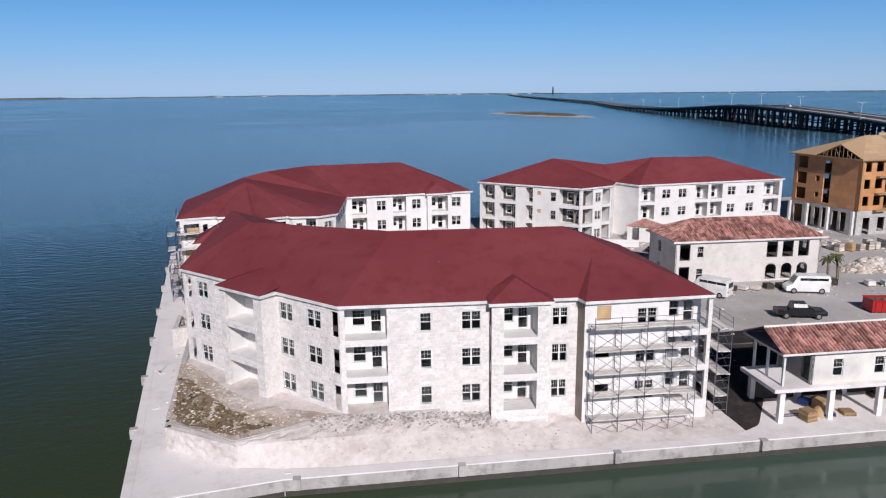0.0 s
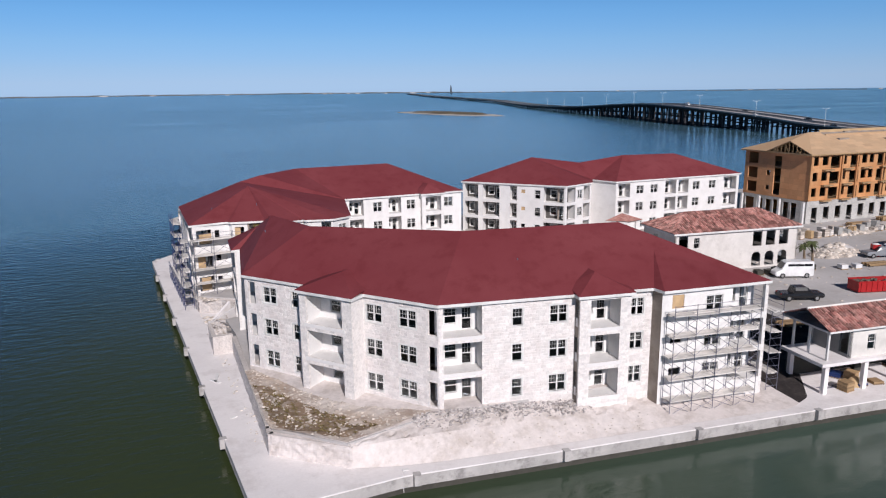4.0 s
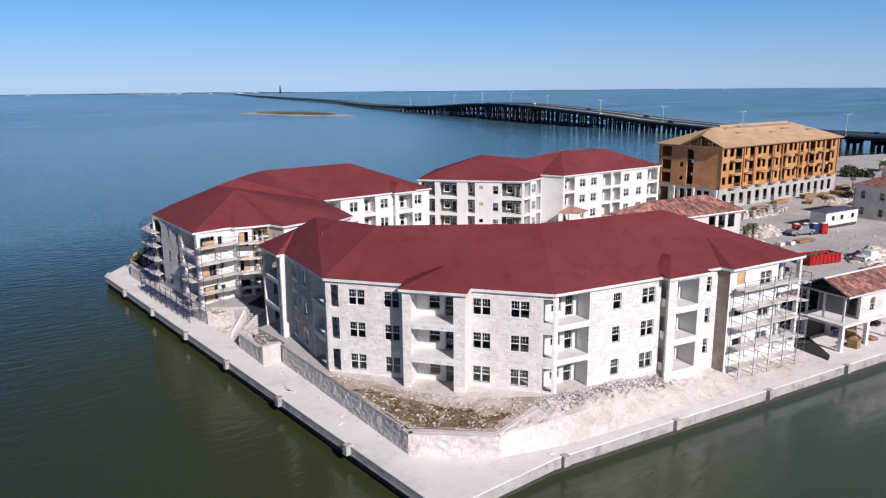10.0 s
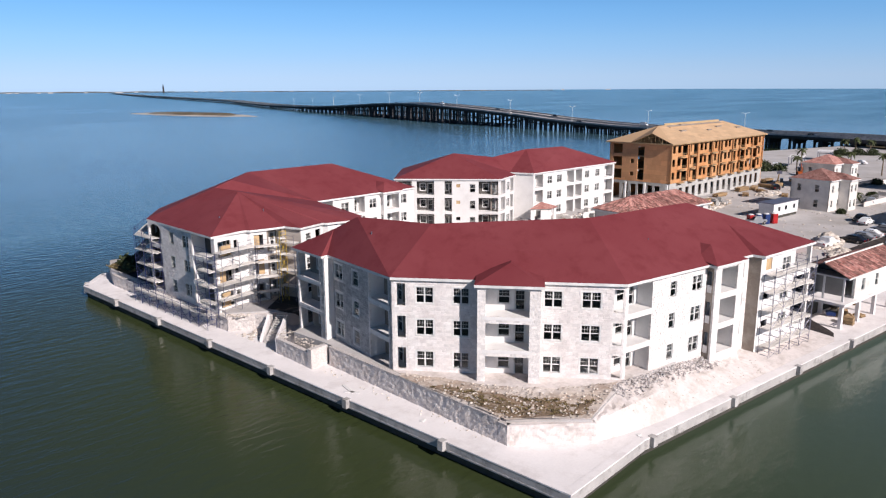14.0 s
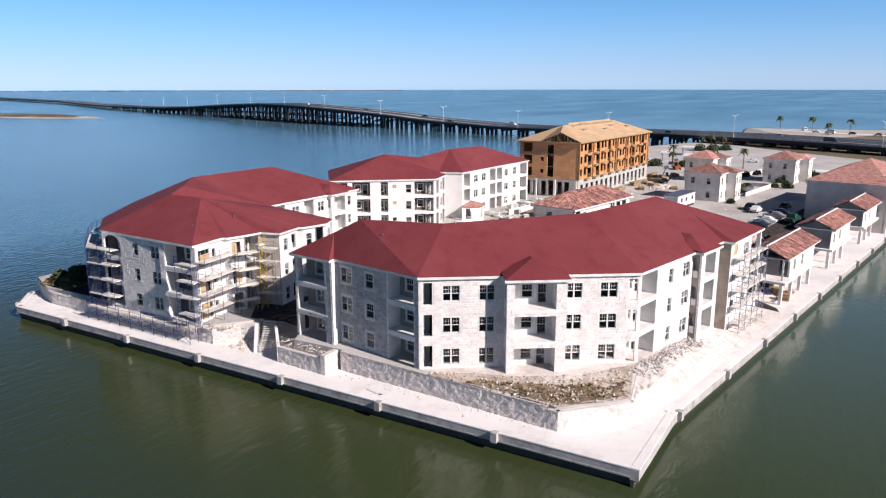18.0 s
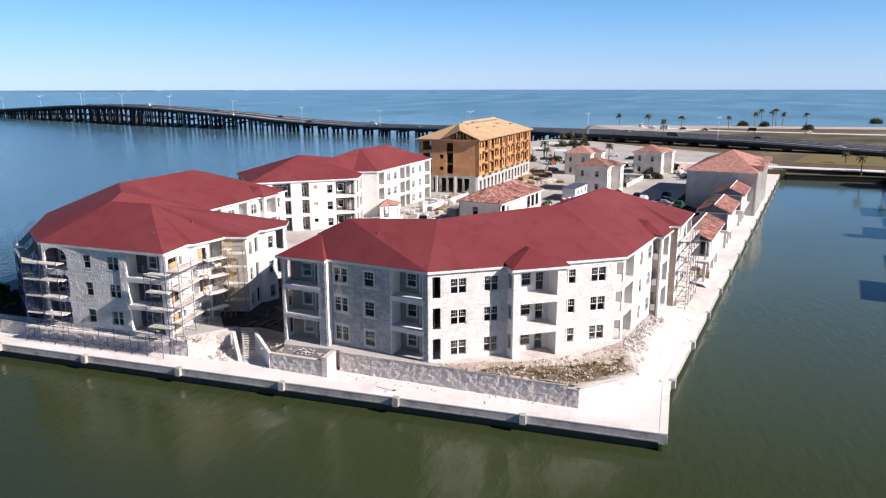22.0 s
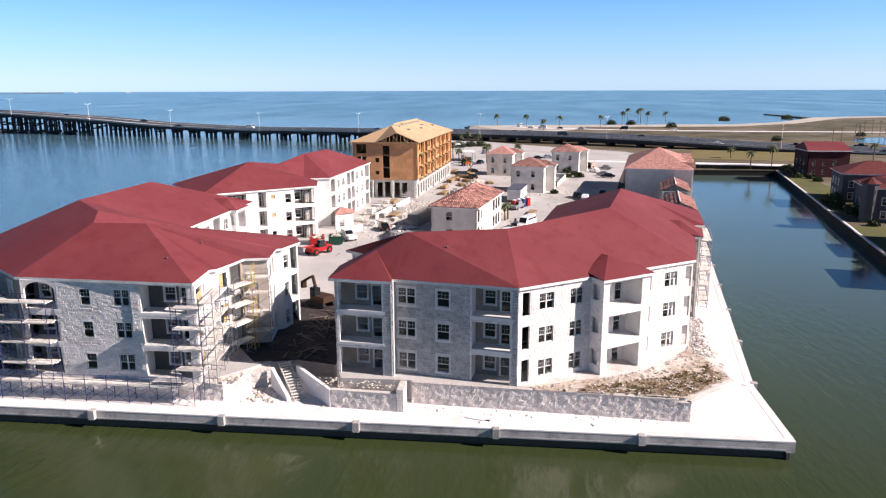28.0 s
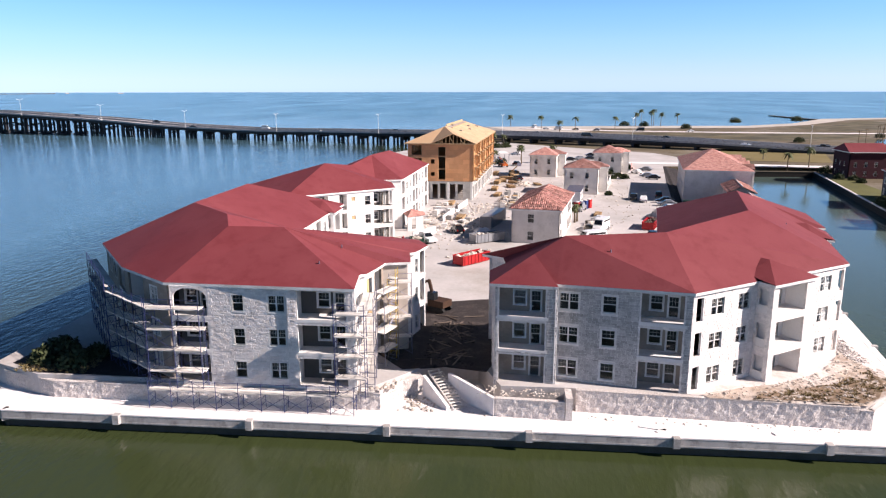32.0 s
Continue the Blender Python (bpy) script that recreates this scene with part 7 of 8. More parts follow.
# Shore colour greyed and lightened: distance haze is mixed into it.
M_FARLAND = mat("hazy_far_shore_trees", (0.09, 0.10, 0.10), 0.95, 0.2, 0.004, 0.05, 0.0, tint=(0.17, 0.17, 0.165))
bm = bmesh.new()
prev = None
for k in range(180):
    a = -34 + k * 0.5
    d = 4620 - 250 * math.sin(k * 0.05)
    x, y = bearing(a, d)
    h = 5 + 5 * abs(noise.noise(Vector((k * 0.31, 0, 0)))) + (4 if k < 50 else 0) - (3 if k > 122 else 0)
    ring = [bm.verts.new(q) for q in ((x, y, -1), (x, y, h * 0.6), (x * 1.004, y * 1.004, h), (x * 1.02, y * 1.02, h * 0.8))]
    if prev:
        for i in range(3):
            bm.faces.new((prev[i], ring[i], ring[i + 1], prev[i + 1]))
    prev = ring
tagged(part("backdrop", bm, M_FARLAND), "low dark wooded shore on the horizon", "far shore", kind="structure")
for k in range(44):
    a = random.uniform(-32, 62)
    x, y = bearing(a, random.uniform(4500, 4600) if a < 24 else 4700)
    w, h = random.uniform(8, 34), random.uniform(2.5, 6)
    bm = bmesh.new()
    box(bm, (-w / 2, -8, -2), (w / 2, 8, h))
    tagged(part("far_building", bm, M_SITE, m=pose(x, y, 0, 0, 0, -a)), "small pale building on the far shore", "building", "far buildings")
x, y = bearing(26.3, 4300)
bm = bmesh.new()
tube(bm, (x, y, 0), (x, y, 34), 6, 6, 4)
tube(bm, (x, y, 34), (x, y, 46), 4, 6, 1)
tagged(part("far_tower", bm, M_BRIDGE), "slender dark tower on the far shore", "tower")

# low sandy island
isl = thing("island", (398, 835, 0), "low sandy island covered with olive scrub", "island")
for nm, sx, sy, z0, z1, mt in (("sand", 30, 108, -0.5, 0.9, M_SAND), ("scrub", 21, 72, 0.7, 2.6, M_GRASS)):
    bm = bmesh.new()
    n = 40
    mid = bm.verts.new((398 + (6 if nm == "scrub" else 0), 840, z1))
    ring = []
    for i in range(n):
        a = 2 * math.pi * i / n
        w = 1 + 0.25 * noise.noise(Vector((math.cos(a) * 1.6, math.sin(a) * 1.6, 5 if nm == "sand" else 8)))
        lx, ly = sx * w * math.cos(a), sy * w * math.sin(a)
        ring.append(bm.verts.new((398 + lx - ly * 0.16, 838 + ly + lx * 0.1, z0)))
    inner = [bm.verts.new((mid.co.x + (v.co.x - mid.co.x) * 0.85, mid.co.y + (v.co.y - mid.co.y) * 0.85, z1 - 0.2 + 0.3 * noise.noise(v.co * 0.1))) for v in ring]
    for i in range(n):
        k = (i + 1) % n
        bm.faces.new((ring[i], ring[k], inner[k], inner[i]))
        bm.faces.new((inner[i], inner[k], mid))
    part(nm, bm, mt, isl)

# ---- mainland details ----
def patch(name, pts, z, material, label, category):
    bm = bmesh.new()
    prism(bm, pts, z - 0.3, z)
    return tagged(part(name, bm, material), label, category, kind="structure")


patch("beach", [(487, 114), (440, 94.5), (405, 62), (440, 40), (470, 30), (478, -20), (485, -78), (530, -136), (620, -205), (655, -273), (677, -273), (644, -192), (553, -133), (513, -84), (507, 6)], 3.36, M_SAND, "pale beach sand along the open sea", "beach")
# the beach runs down into the sea
bm = bmesh.new()
shore = [(440, 94.9), (487, 114.9), (507, 6), (513, -84), (553, -133), (644, -192), (677, -273), (1080, -900)]
surf = [(452, 116), (532, 124), (556, 0), (562, -100), (606, -155), (706, -218), (742, -304), (1160, -920)]
hi = [bm.verts.new((x, y, 3.34)) for x, y in shore]
lo = [bm.verts.new((x, y, -0.3)) for x, y in surf]
for i in range(len(hi) - 1):
    bm.faces.new((hi[i], hi[i + 1], lo[i + 1], lo[i]))
bmesh.ops.recalc_face_normals(bm, faces=bm.faces)
tagged(part("foreshore", bm, M_SAND), "wet pale sand sloping into the sea", "beach", kind="structure")
patch("lot", [(345, 116), (262, 148), (212, 148), (212, 20), (228, 16), (268, 30), (300, 70)], 3.40, M_SITE, "pale sandy lot beside the highway", "ground")
patch("field", [(302, -10), (238, 10), (229, -32), (296, -54)], 3.38, M_FIELD, "dry olive field beside the highway", "grass")
patch("scrubland", [(338, 18), (352, -70), (392, -120), (418, -112), (412, -60), (424, 8), (395, 30)], 3.37, M_SCRUBLAND, "dark salt scrub between the highway and the beach road", "scrub")
patch("scrubland", [(446, -130), (482, -96), (520, -150), (600, -206), (570, -240), (480, -190)], 3.372, M_SCRUBLAND, "dark salt scrub behind the beach", "scrub")
patch("salt_flat", [(420, -190), (470, -200), (560, -250), (540, -290), (440, -250)], 3.374, M_SAND, "pale salt flat among the scrub", "ground")
patch("lawn", [(133, -3.4), (187, -13.6), (188, -21), (137, -15)], 1.98, M_LAWN, "green lawn beside the canal", "grass")
patch("lawn", [(76, 7.2), (98, 3.0), (97, -6), (74, -2)], 1.98, M_LAWN, "green lawn beside the canal", "grass")
patch("pond", [(338, -98), (366, -112), (374, -140), (330, -130), (312, -104)], 3.37, M_WATER, "shallow pond on the flat", "water")
strip("road", [(226, 60), (222, 30), (216, -10), (210, -40), (196, -110), (170, -220)], 3.6, 3.42, M_CONC, "pale concrete road past the canal head", "road")
strip("road", [(470, 90), (440, 20), (425, -60), (420, -160), (440, -320)], 4.0, 3.41, M_CONC, "pale beach road", "road")
strip("road", [(318, -20), (305, -62), (292, -110), (262, -210), (230, -320)], 5.0, 3.44, M_ASPH, "grey frontage road beside the highway", "road")
for k in range(7):
    x = 640 + 24 * k
    bm = bmesh.new()
    box(bm, (x - 15, -206 + 1.2 * k - 3, -1), (x + 15, -206 + 1.2 * k + 3, 1.4 - 0.1 * k))
    tagged(part("breakwater", bm, M_DARKCONC), "low dark rock breakwater in the sea", "breakwater", "breakwater stones")
# Sheet piling colour with the bulkhead's own shade darkened into it.
M_SHEET = mat("shaded_dark_sheet_piling", (0.018, 0.016, 0.015), 0.8, 0.3, 0.8, 4.0, 0.2)
bank = thing("canal_bank", (130, -7, 0), "canal bulkhead with a pale cap", "sea wall", kind="structure")
m, L = frame_of((209.0, -17.2), (30, 16.5))
bm = bmesh.new()
box(bm, (0, -0.2, 1.85), (L, 0.35, 2.1), m)
part("cap", bm, M_CONC, bank)
bm = bmesh.new()
box(bm, (0, -0.1, -1), (L, 0.3, 1.85), m)
part("face", bm, M_SHEET, bank)
head = thing("canal_head_wall", (209, 0, 0), "low dark bulkhead closing the canal", "sea wall", kind="structure")
bm = bmesh.new()
box(bm, (208.9, -17.0, 1.75), (209.5, 15.0, 2.0))
part("cap", bm, M_DARKCONC, head)
bm = bmesh.new()
box(bm, (209.0, -17.0, -1), (209.45, 15.0, 1.75))
part("face", bm, M_SHEET, head)

# houses across the canal
# House walls darkened: their north-facing shade is put into both colours.
M_REDWALL = mat("shaded_dark_red_siding", (0.05, 0.008, 0.014), 0.8, 0.1, 0.5, 4.0, 0.1)
M_GREYR = mat("shaded_grey_render", (0.085, 0.085, 0.105), 0.85, 0.08, 0.4, 5.0, 0.1)


def plain_house(label, x, y, a, L, D, z1, rise, wall, roofm, base=3.3, gable=False):
    m = pose(x, y, 0, 0, 0, a)
    o, p = m @ Vector((0, 0, 0)), m @ Vector((L, 0, 0))
    t = thing("house", (x, y, base), label, "house", "houses across the canal")
    cs = [m @ Vector(q) for q in ((0, 0, 0), (L, 0, 0), (L, D, 0), (0, D, 0))]
    c2 = [(c.x, c.y) for c in cs]
    e = 0.6
    ev = [m @ Vector(q) for q in ((-e, -e, 0), (L + e, -e, 0), (L + e, D + e, 0), (-e, D + e, 0))]
    h = 0.3 if gable else min(L, D) / 2
    if L >= D:
        pk, fs = [(h, D / 2), (L - h, D / 2)], [(0, 1, 5, 4), (1, 2, 5), (2, 3, 4, 5), (3, 0, 4)]
    else:
        pk, fs = [(L / 2, h), (L / 2, D - h)], [(0, 1, 4), (1, 2, 5, 4), (2, 3, 5), (3, 0, 4, 5)]
    roof("roof", t, [(q.x, q.y) for q in ev], [tuple(m @ Vector((u, v, z1 + rise))) for u, v in pk], fs, z1, roofm)
    n = int((z1 - base) / 3.2)
    fl = tuple(base + 0.3 + 3.1 * k for k in range(n))
    for z in fl[1:]:
        slab(t, inset(c2, 0.3), z)
    for i in range(4):
        a_, b_ = c2[i], c2[(i + 1) % 4]
        ln = (Vector(b_) - Vector(a_)).length
        facade(t, a_, b_, base - 0.5, z1 - 0.1, wins=[(1.5 + 3.4 * k, 2.6 + 3.4 * k, 1) for k in range(int((ln - 2) / 3.4))], wall=wall, floors=fl, bare=wall == M_REDWALL)
    return t


M_DTILE = mat("dark_red_tile", (0.13, 0.022, 0.024), 0.8, 0.3, 1.6, 3.0, 0.3, tint=(0.19, 0.045, 0.04), object_random=0.4)
plain_house("large dark red house with a red metal roof", 189.5, -34.0, 0, 12.5, 13.5, 11.0, 2.6, M_REDWALL, M_ROOF, base=1.9, gable=True)
for label, x, y, L, D, z1, rise in (
        ("grey rendered house with balconies and a dark red tile roof", 100.5, -20.5, 13, 17, 9.8, 2.3),
        ("grey house with a dark red hipped tile roof and white windows", 131.0, -26.0, 14, 17, 9.6, 3.0),
        ("low grey house with a dark red tile roof", 116.5, -24.5, 11, 16, 8.2, 2.4),
        ("grey house with a dark red tile roof behind dark trees", 70.0, -18.0, 12, 16, 10.5, 2.6),
        ("grey house with a dark red tile roof close to the bulkhead", 47.0, -11.0, 12, 17, 11.0, 2.6)):
    plain_house(label, x, y, -10.7, L, D, z1, rise, M_GREYR, M_DTILE, base=1.9)
# round stair tower on the canal corner of the grey house
tower = thing("stair_tower", (104.6, -3.0, 1.9), "grey eight-sided stair tower with a small dark red roof", "tower")
bm = bmesh.new()
tube(bm, (104.6, -3.0, 1.7), (104.6, -3.0, 10.8), 1.9, 8)
part("wall", bm, M_GREYR, tower)
bm = bmesh.new()
tube(bm, (104.6, -3.0, 10.8), (104.6, -3.0, 12.2), 2.3, 8, 0.05)
part("roof", bm, M_DTILE, tower)
for k in range(3):
    bm = bmesh.new()
    box(bm, (-0.35, -0.08, 0), (0.35, 0.08, 1.1), pose(104.6 - 1.78, -3.0, 3.2 + 2.6 * k, 0, 0, 90))
    part("window", bm, M_DARKCONC, tower)


# ---- palms, shrubs ----
M_TRUNK = mat("palm_trunk", (0.20, 0.15, 0.10), 0.95, 0.2, 2.0, 8.0, 0.2)
M_FROND = mat("palm_frond", (0.06, 0.085, 0.03), 0.7, 0.2, 1.5, 6.0, 0.05, tint=(0.10, 0.10, 0.045), object_random=0.3)
M_LEAF = mat("dark_shrub_leaf", (0.035, 0.05, 0.02), 0.8, 0.2, 1.0, 5.0, 0.05, tint=(0.06, 0.07, 0.03), object_random=0.4)


def palm(x, y, z, h, seed, spread=1.9):
    rnd = random.Random(seed)
    t = thing("palm_tree", (x, y, z), "tall palm with a ragged crown of drooping fronds", "tree", "palms")
    bm = bmesh.new()
    lean = Vector((rnd.uniform(-0.3, 0.3), rnd.uniform(-0.3, 0.3), 0))
    for k in range(5):
        a, b = k / 5, (k + 1) / 5
        tube(bm, Vector((x, y, z + h * a)) + lean * a * a * 2, Vector((x, y, z + h * b)) + lean * b * b * 2, 0.24 - 0.10 * a, 7, 0.24 - 0.10 * b)
    part("trunk", bm, M_TRUNK, t)
    top = Vector((x, y, z + h)) + lean * 2
    bm = bmesh.new()
    for k in range(30):
        az, up = rnd.uniform(0, 6.28), rnd.uniform(-0.5, 1.1)
        d = Vector((math.cos(az), math.sin(az), 0))
        s = Vector((-d.y, d.x, 0))
        L = spread * rnd.uniform(0.75, 1.1)
        prev = None
        for i in range(6):
            u = i / 5
            c = top + d * (L * u) * math.cos(up * (1 - u)) + Vector((0, 0, L * (math.sin(up) * u - 0.75 * u * u)))
            w = 0.32 * spread / 1.9 * math.sin(math.pi * (0.12 + 0.82 * u))
            cur = [bm.verts.new(c + s * w + Vector((0, 0, -0.1))), bm.verts.new(c), bm.verts.new(c - s * w + Vector((0, 0, -0.1)))]
            if prev and rnd.random() > 0.06:
                bm.faces.new((prev[0], prev[1], cur[1], cur[0])), bm.faces.new((prev[1], prev[2], cur[2], cur[1]))
            prev = cur
    part("crown", bm, M_FROND, t)


for k, (x, y, h) in enumerate(((242.0, -9.6, 4.0), (464, 73, 9), (494, 95, 8), (438, 51, 9), (498, 1, 10), (499, -11, 11), (503, -4, 12), (495, -17, 10), (506, -14, 12), (470, 20, 8), (430, 62, 7), (545, -40, 8), (150, -46, 8), (166, -48, 8), (230, -60, 7), (212, 60, 7), (219, 78, 7), (215, 90, 6), (223, 104, 7), (208, 116, 7), (230, 90, 6), (205, 100, 6))):
    palm(x, y, 3.3, h, k, 2.0 if x < 300 else 2.8)
for k, (y, h) in enumerate(((-8.8, 6.5), (-16.4, 8.5))):
    palm(212.5, y, 1.9, h, 60 + k, 2.2)
palm(87.4, 83.0 - 3.0, 4.0, 3.2, 71, 1.2)
palm(88.6, 82.4 - 3.0, 4.0, 3.6, 72, 1.2)


def shrub(x, y, z, r, seed, label="dark green shrub with an uneven crown"):
    rnd = random.Random(seed)
    t = thing("shrub", (x, y, z), label, "shrub", "shrubs")
    verts, faces = [], []
    for _ in range(int(420 * max(1.0, (r / 2.4) ** 2))):
        v = Vector((rnd.gauss(0, 1), rnd.gauss(0, 1), abs(rnd.gauss(0, 1)))).normalized() * r * rnd.uniform(0.45, 1.0) * (1 + 0.3 * noise.noise(Vector((rnd.random() * 3, seed, 0))))
        c = Vector((x, y, z + 0.2)) + Vector((v.x, v.y, v.z * 0.9))
        a, b = Vector((rnd.uniform(-1, 1), rnd.uniform(-1, 1), rnd.uniform(-1, 1))).normalized() * 0.28, Vector((rnd.uniform(-1, 1), rnd.uniform(-1, 1), rnd.uniform(-1, 1))).normalized() * 0.28
        k = len(verts)
        verts += [c - a, c + b, c + a, c - b]
        faces.append((k, k + 1, k + 2, k + 3))
    me = bpy.data.meshes.new("crown")
    me.from_pydata(verts, [], faces)
    me.materials.append(M_LEAF)
    link("crown", me, t)
    bm = bmesh.new()
    tube(bm, (x, y, min(z - 0.1, 1.8) if y < 12 and x < 160 else z - 0.1), (x, y, z + r * 0.6), 0.1, 6, 0.05)
    part("stem", bm, M_TRUNK, t)


for k, (x, y, r) in enumerate(((132, -5.5, 2.6), (128, -5, 3.0), (124, -4.5, 2.2), (137, -10, 2.6), (113, -4, 2.4), (118, -5, 2.0), (188, -17, 2.0), (185, -20.5, 1.8), (178, -20, 1.5), (206, -20, 3), (99, -2, 1.4), (135, -7, 2.0))):
    shrub(x, y, 1.9, r, 200 + k)
for k, (x, y, z, r) in enumerate(((69, 3, 3.4, 3.6), (66, 5, 2.6, 3.2), (63, 6, 3.2, 3.4), (72, 1, 4.2, 3.0), (58, 8, 2.4, 3.0), (61, 3, 5.0, 3.2), (44, 9, 2.6, 2.8), (80, -3, 2.4, 2.8))):
    shrub(x, y, z - 0.4, r, 230 + k, "dense dark green tree beside the canal")
for k, (x, y, r) in enumerate(((196, 53, 2.6), (300, -70, 3), (340, -60, 3), (470, -30, 4), (560, -90, 5), (590, -150, 5), (380, -120, 3), (212, 108, 3), (220, 116, 3), (204, 110, 3), (505, 8, 4), (501, -6, 4))):
    shrub(x, y, 3.4, r, 300 + k)


for k, (x, y, r) in enumerate(((-1.2, 139.6, 1.5), (0.8, 141.4, 1.9), (-0.4, 143.2, 1.6), (2.6, 143.4, 2.0), (1.6, 138.6, 1.4))):
    shrub(x, y, 4.0, r, 700 + k, "dense dark shrub on the corner terrace")


# ---- lamp posts and traffic on the bridge ----
def lamp_post(x, y, z, a, h=10.5):
    t = thing("street_lamp", (x, y, z), "tall pale twin-arm street lamp on the bridge", "street lamp", "bridge lamps")
    bm = bmesh.new()
    tube(bm, (x, y, z), (x, y, z + h), 0.12, 6, 0.07)
    part("pole", bm, M_TRIM, t)
    d = Vector((math.cos(a), math.sin(a), 0))
    for k in (-1, 1):
        bm = bmesh.new()
        tube(bm, (x, y, z + h), Vector((x, y, z + h + 0.7)) + d * (2.2 * k), 0.09, 5)
        arm = part("arm", bm, M_TRIM, t)
        bm = bmesh.new()
        q = Vector((x, y, z + h + 0.7)) + d * (2.5 * k)
        box(bm, q - Vector((0.35, 0.2, 0.1)), q + Vector((0.35, 0.2, 0.1)))
        part("lamp_head", bm, M_TRIM, arm)


for i in range(2, len(road_line) - 1, 5):
    p = road_line[i]
    if p.y < 1500 and p.y > -120:
        d = road_line[i + 1] - road_line[i - 1]
        a = math.atan2(d.y, d.x) + math.pi / 2
        lamp_post(p.x - math.cos(a) * 6.4, p.y - math.sin(a) * 6.4, p.z, a)
CARS = ((0.335, -16.5, "car", "M"), (0.36, 0, "car", "K"), (0.42, -16.5, "van", "W"), (0.45, 0, "car", "G"), (0.5, -16.5, "car", "K"), (0.53, 0, "car", "W"), (0.56, -16.5, "pickup", "K"), (0.6, 0, "car", "K"), (0.64, -16.5, "van", "W"), (0.68, 0, "pickup", "G"), (0.72, -16.5, "car", "K"), (0.75, 0, "car", "K"), (0.79, -16.5, "car", "G"), (0.82, 0, "van", "K"), (0.85, -16.5, "car", "K"), (0.88, 0, "car", "W"), (0.91, -16.5, "pickup", "K"), (0.94, 0, "car", "K"))
near = [p for p in road_line if -160 < p.y < 1250]
for u, off, kd, c in CARS:
    k = u * (len(near) - 2)
    i = int(k)
    p = near[i].lerp(near[i + 1], k - i)
    d = near[i + 1] - near[i]
    s = Vector((d.y, -d.x, 0)).normalized() * (off + 2)
    nm = {"car": "car", "van": "van", "pickup": "pickup truck"}[kd]
    cl = {"K": (M_KPAINT, "dark"), "W": (M_WPAINT, "white"), "G": (M_GPAINT, "grey"), "M": (M_GPAINT, "grey")}[c]
    vehicle(cl[1] + " " + nm + " on the bridge roadway", nm, (p.x + s.x, p.y + s.y, p.z + 0.02), math.degrees(math.atan2(d.y, d.x)), kd, cl[0])


# ---- yard clutter, canopies and planting round the houses ----
def canopy(x, y, a, L, D, h):
    t = thing("canopy", (x, y, 3.4), "flat white shade canopy on thin posts", "canopy", "shade canopies", turn=a)
    M = WORLD[t]
    bm = bmesh.new()
    box(bm, (-L / 2, -D / 2, h), (L / 2, D / 2, h + 0.25), M)
    part("roof", bm, M_WHITE, t)
    for sx in (-1, 1):
        for sy in (-1, 1):
            bm = bmesh.new()
            tube(bm, M @ Vector((sx * (L / 2 - 0.3), sy * (D / 2 - 0.3), 0)), M @ Vector((sx * (L / 2 - 0.3), sy * (D / 2 - 0.3), h)), 0.12, 6)
            part("post", bm, M_STEEL, t)


canopy(233, 108.5, 10, 9, 5, 3.4)
canopy(225, 98, 10, 11, 5, 3.4)
canopy(263, 107, 10, 8, 5, 3.4)


def telehandler(x, y, a, paint, label, lift=3.5, reach=5.5):
    t = thing("telehandler", (x, y, G), label, "telehandler", "site lifts", turn=a)
    M = WORLD[t]
    bm = bmesh.new()
    loft(bm, [[M @ Vector((px, sy * w, z)) for sy, z in ((-1, 0.6), (-1, 1.3), (1, 1.3), (1, 0.6))] for px, w in ((-2.6, 0.8), (-2.3, 1.0), (1.9, 1.0), (2.2, 0.8))])
    part("chassis", bm, paint, t)
    bm = bmesh.new()
    loft(bm, [[M @ Vector((px, y0, z)) for px, z in ((-0.8, 1.3), (0.7, 1.3), (0.35, 2.5), (-0.7, 2.5))] for y0 in (0.15, 0.95)])
    part("cab", bm, M_CARGLASS, t)
    bm = bmesh.new()
    tube(bm, M @ Vector((-2.2, -0.35, 1.5)), M @ Vector((reach, -0.35, lift)), 0.2, 6, 0.14)
    boom = part("boom", bm, paint, t)
    bm = bmesh.new()
    box(bm, (reach, -1.0, lift - 0.7), (reach + 0.12, 0.3, lift + 0.2), M)
    part("fork_carriage", bm, M_STEEL, boom)
    for px in (-1.7, 1.5):
        for py in (-1.0, 1.0):
            bm = bmesh.new()
            tube(bm, M @ Vector((px, py - 0.2, 0.6)), M @ Vector((px, py + 0.2, 0.6)), 0.6, 14)
            wheel = part("wheel", bm, M_TYRE, t)
            bm = bmesh.new()
            tube(bm, M @ Vector((px, py - 0.23, 0.6)), M @ Vector((px, py + 0.23, 0.6)), 0.28, 10)
            part("rim", bm, paint, wheel)


telehandler(199.0, 97.0, 20, M_ORANGE, "orange telehandler parked by the timber block", 3.0)
telehandler(52.0, 112.0, 150, M_RPAINT, "red site lift with a lowered boom", 1.6, 3.8)
telehandler(166.0, 93.0, 200, M_PLY, "tan telehandler standing among lumber stacks", 5.0)


def lumber(x, y, a, L, rows, label="stack of tan framing lumber on bearers", material=None):
    t = thing("lumber_stack", (x, y, G), label, "lumber", "lumber stacks", turn=a)
    M = WORLD[t]
    for k in range(rows):
        for j in range(5):
            bm = bmesh.new()
            e = random.uniform(-0.25, 0.25)
            box(bm, (-L / 2 + e, -0.8 + j * 0.32, 0.12 + k * 0.2), (L / 2 + e, -0.8 + j * 0.32 + 0.28, 0.12 + k * 0.2 + 0.17), M)
            part("board", bm, material or M_WOOD, t)
    for px in (-L / 3, L / 3):
        bm = bmesh.new()
        box(bm, (px - 0.06, -0.85, 0), (px + 0.06, 0.85, 0.12), M)
        part("bearer", bm, M_OLDWOOD, t)


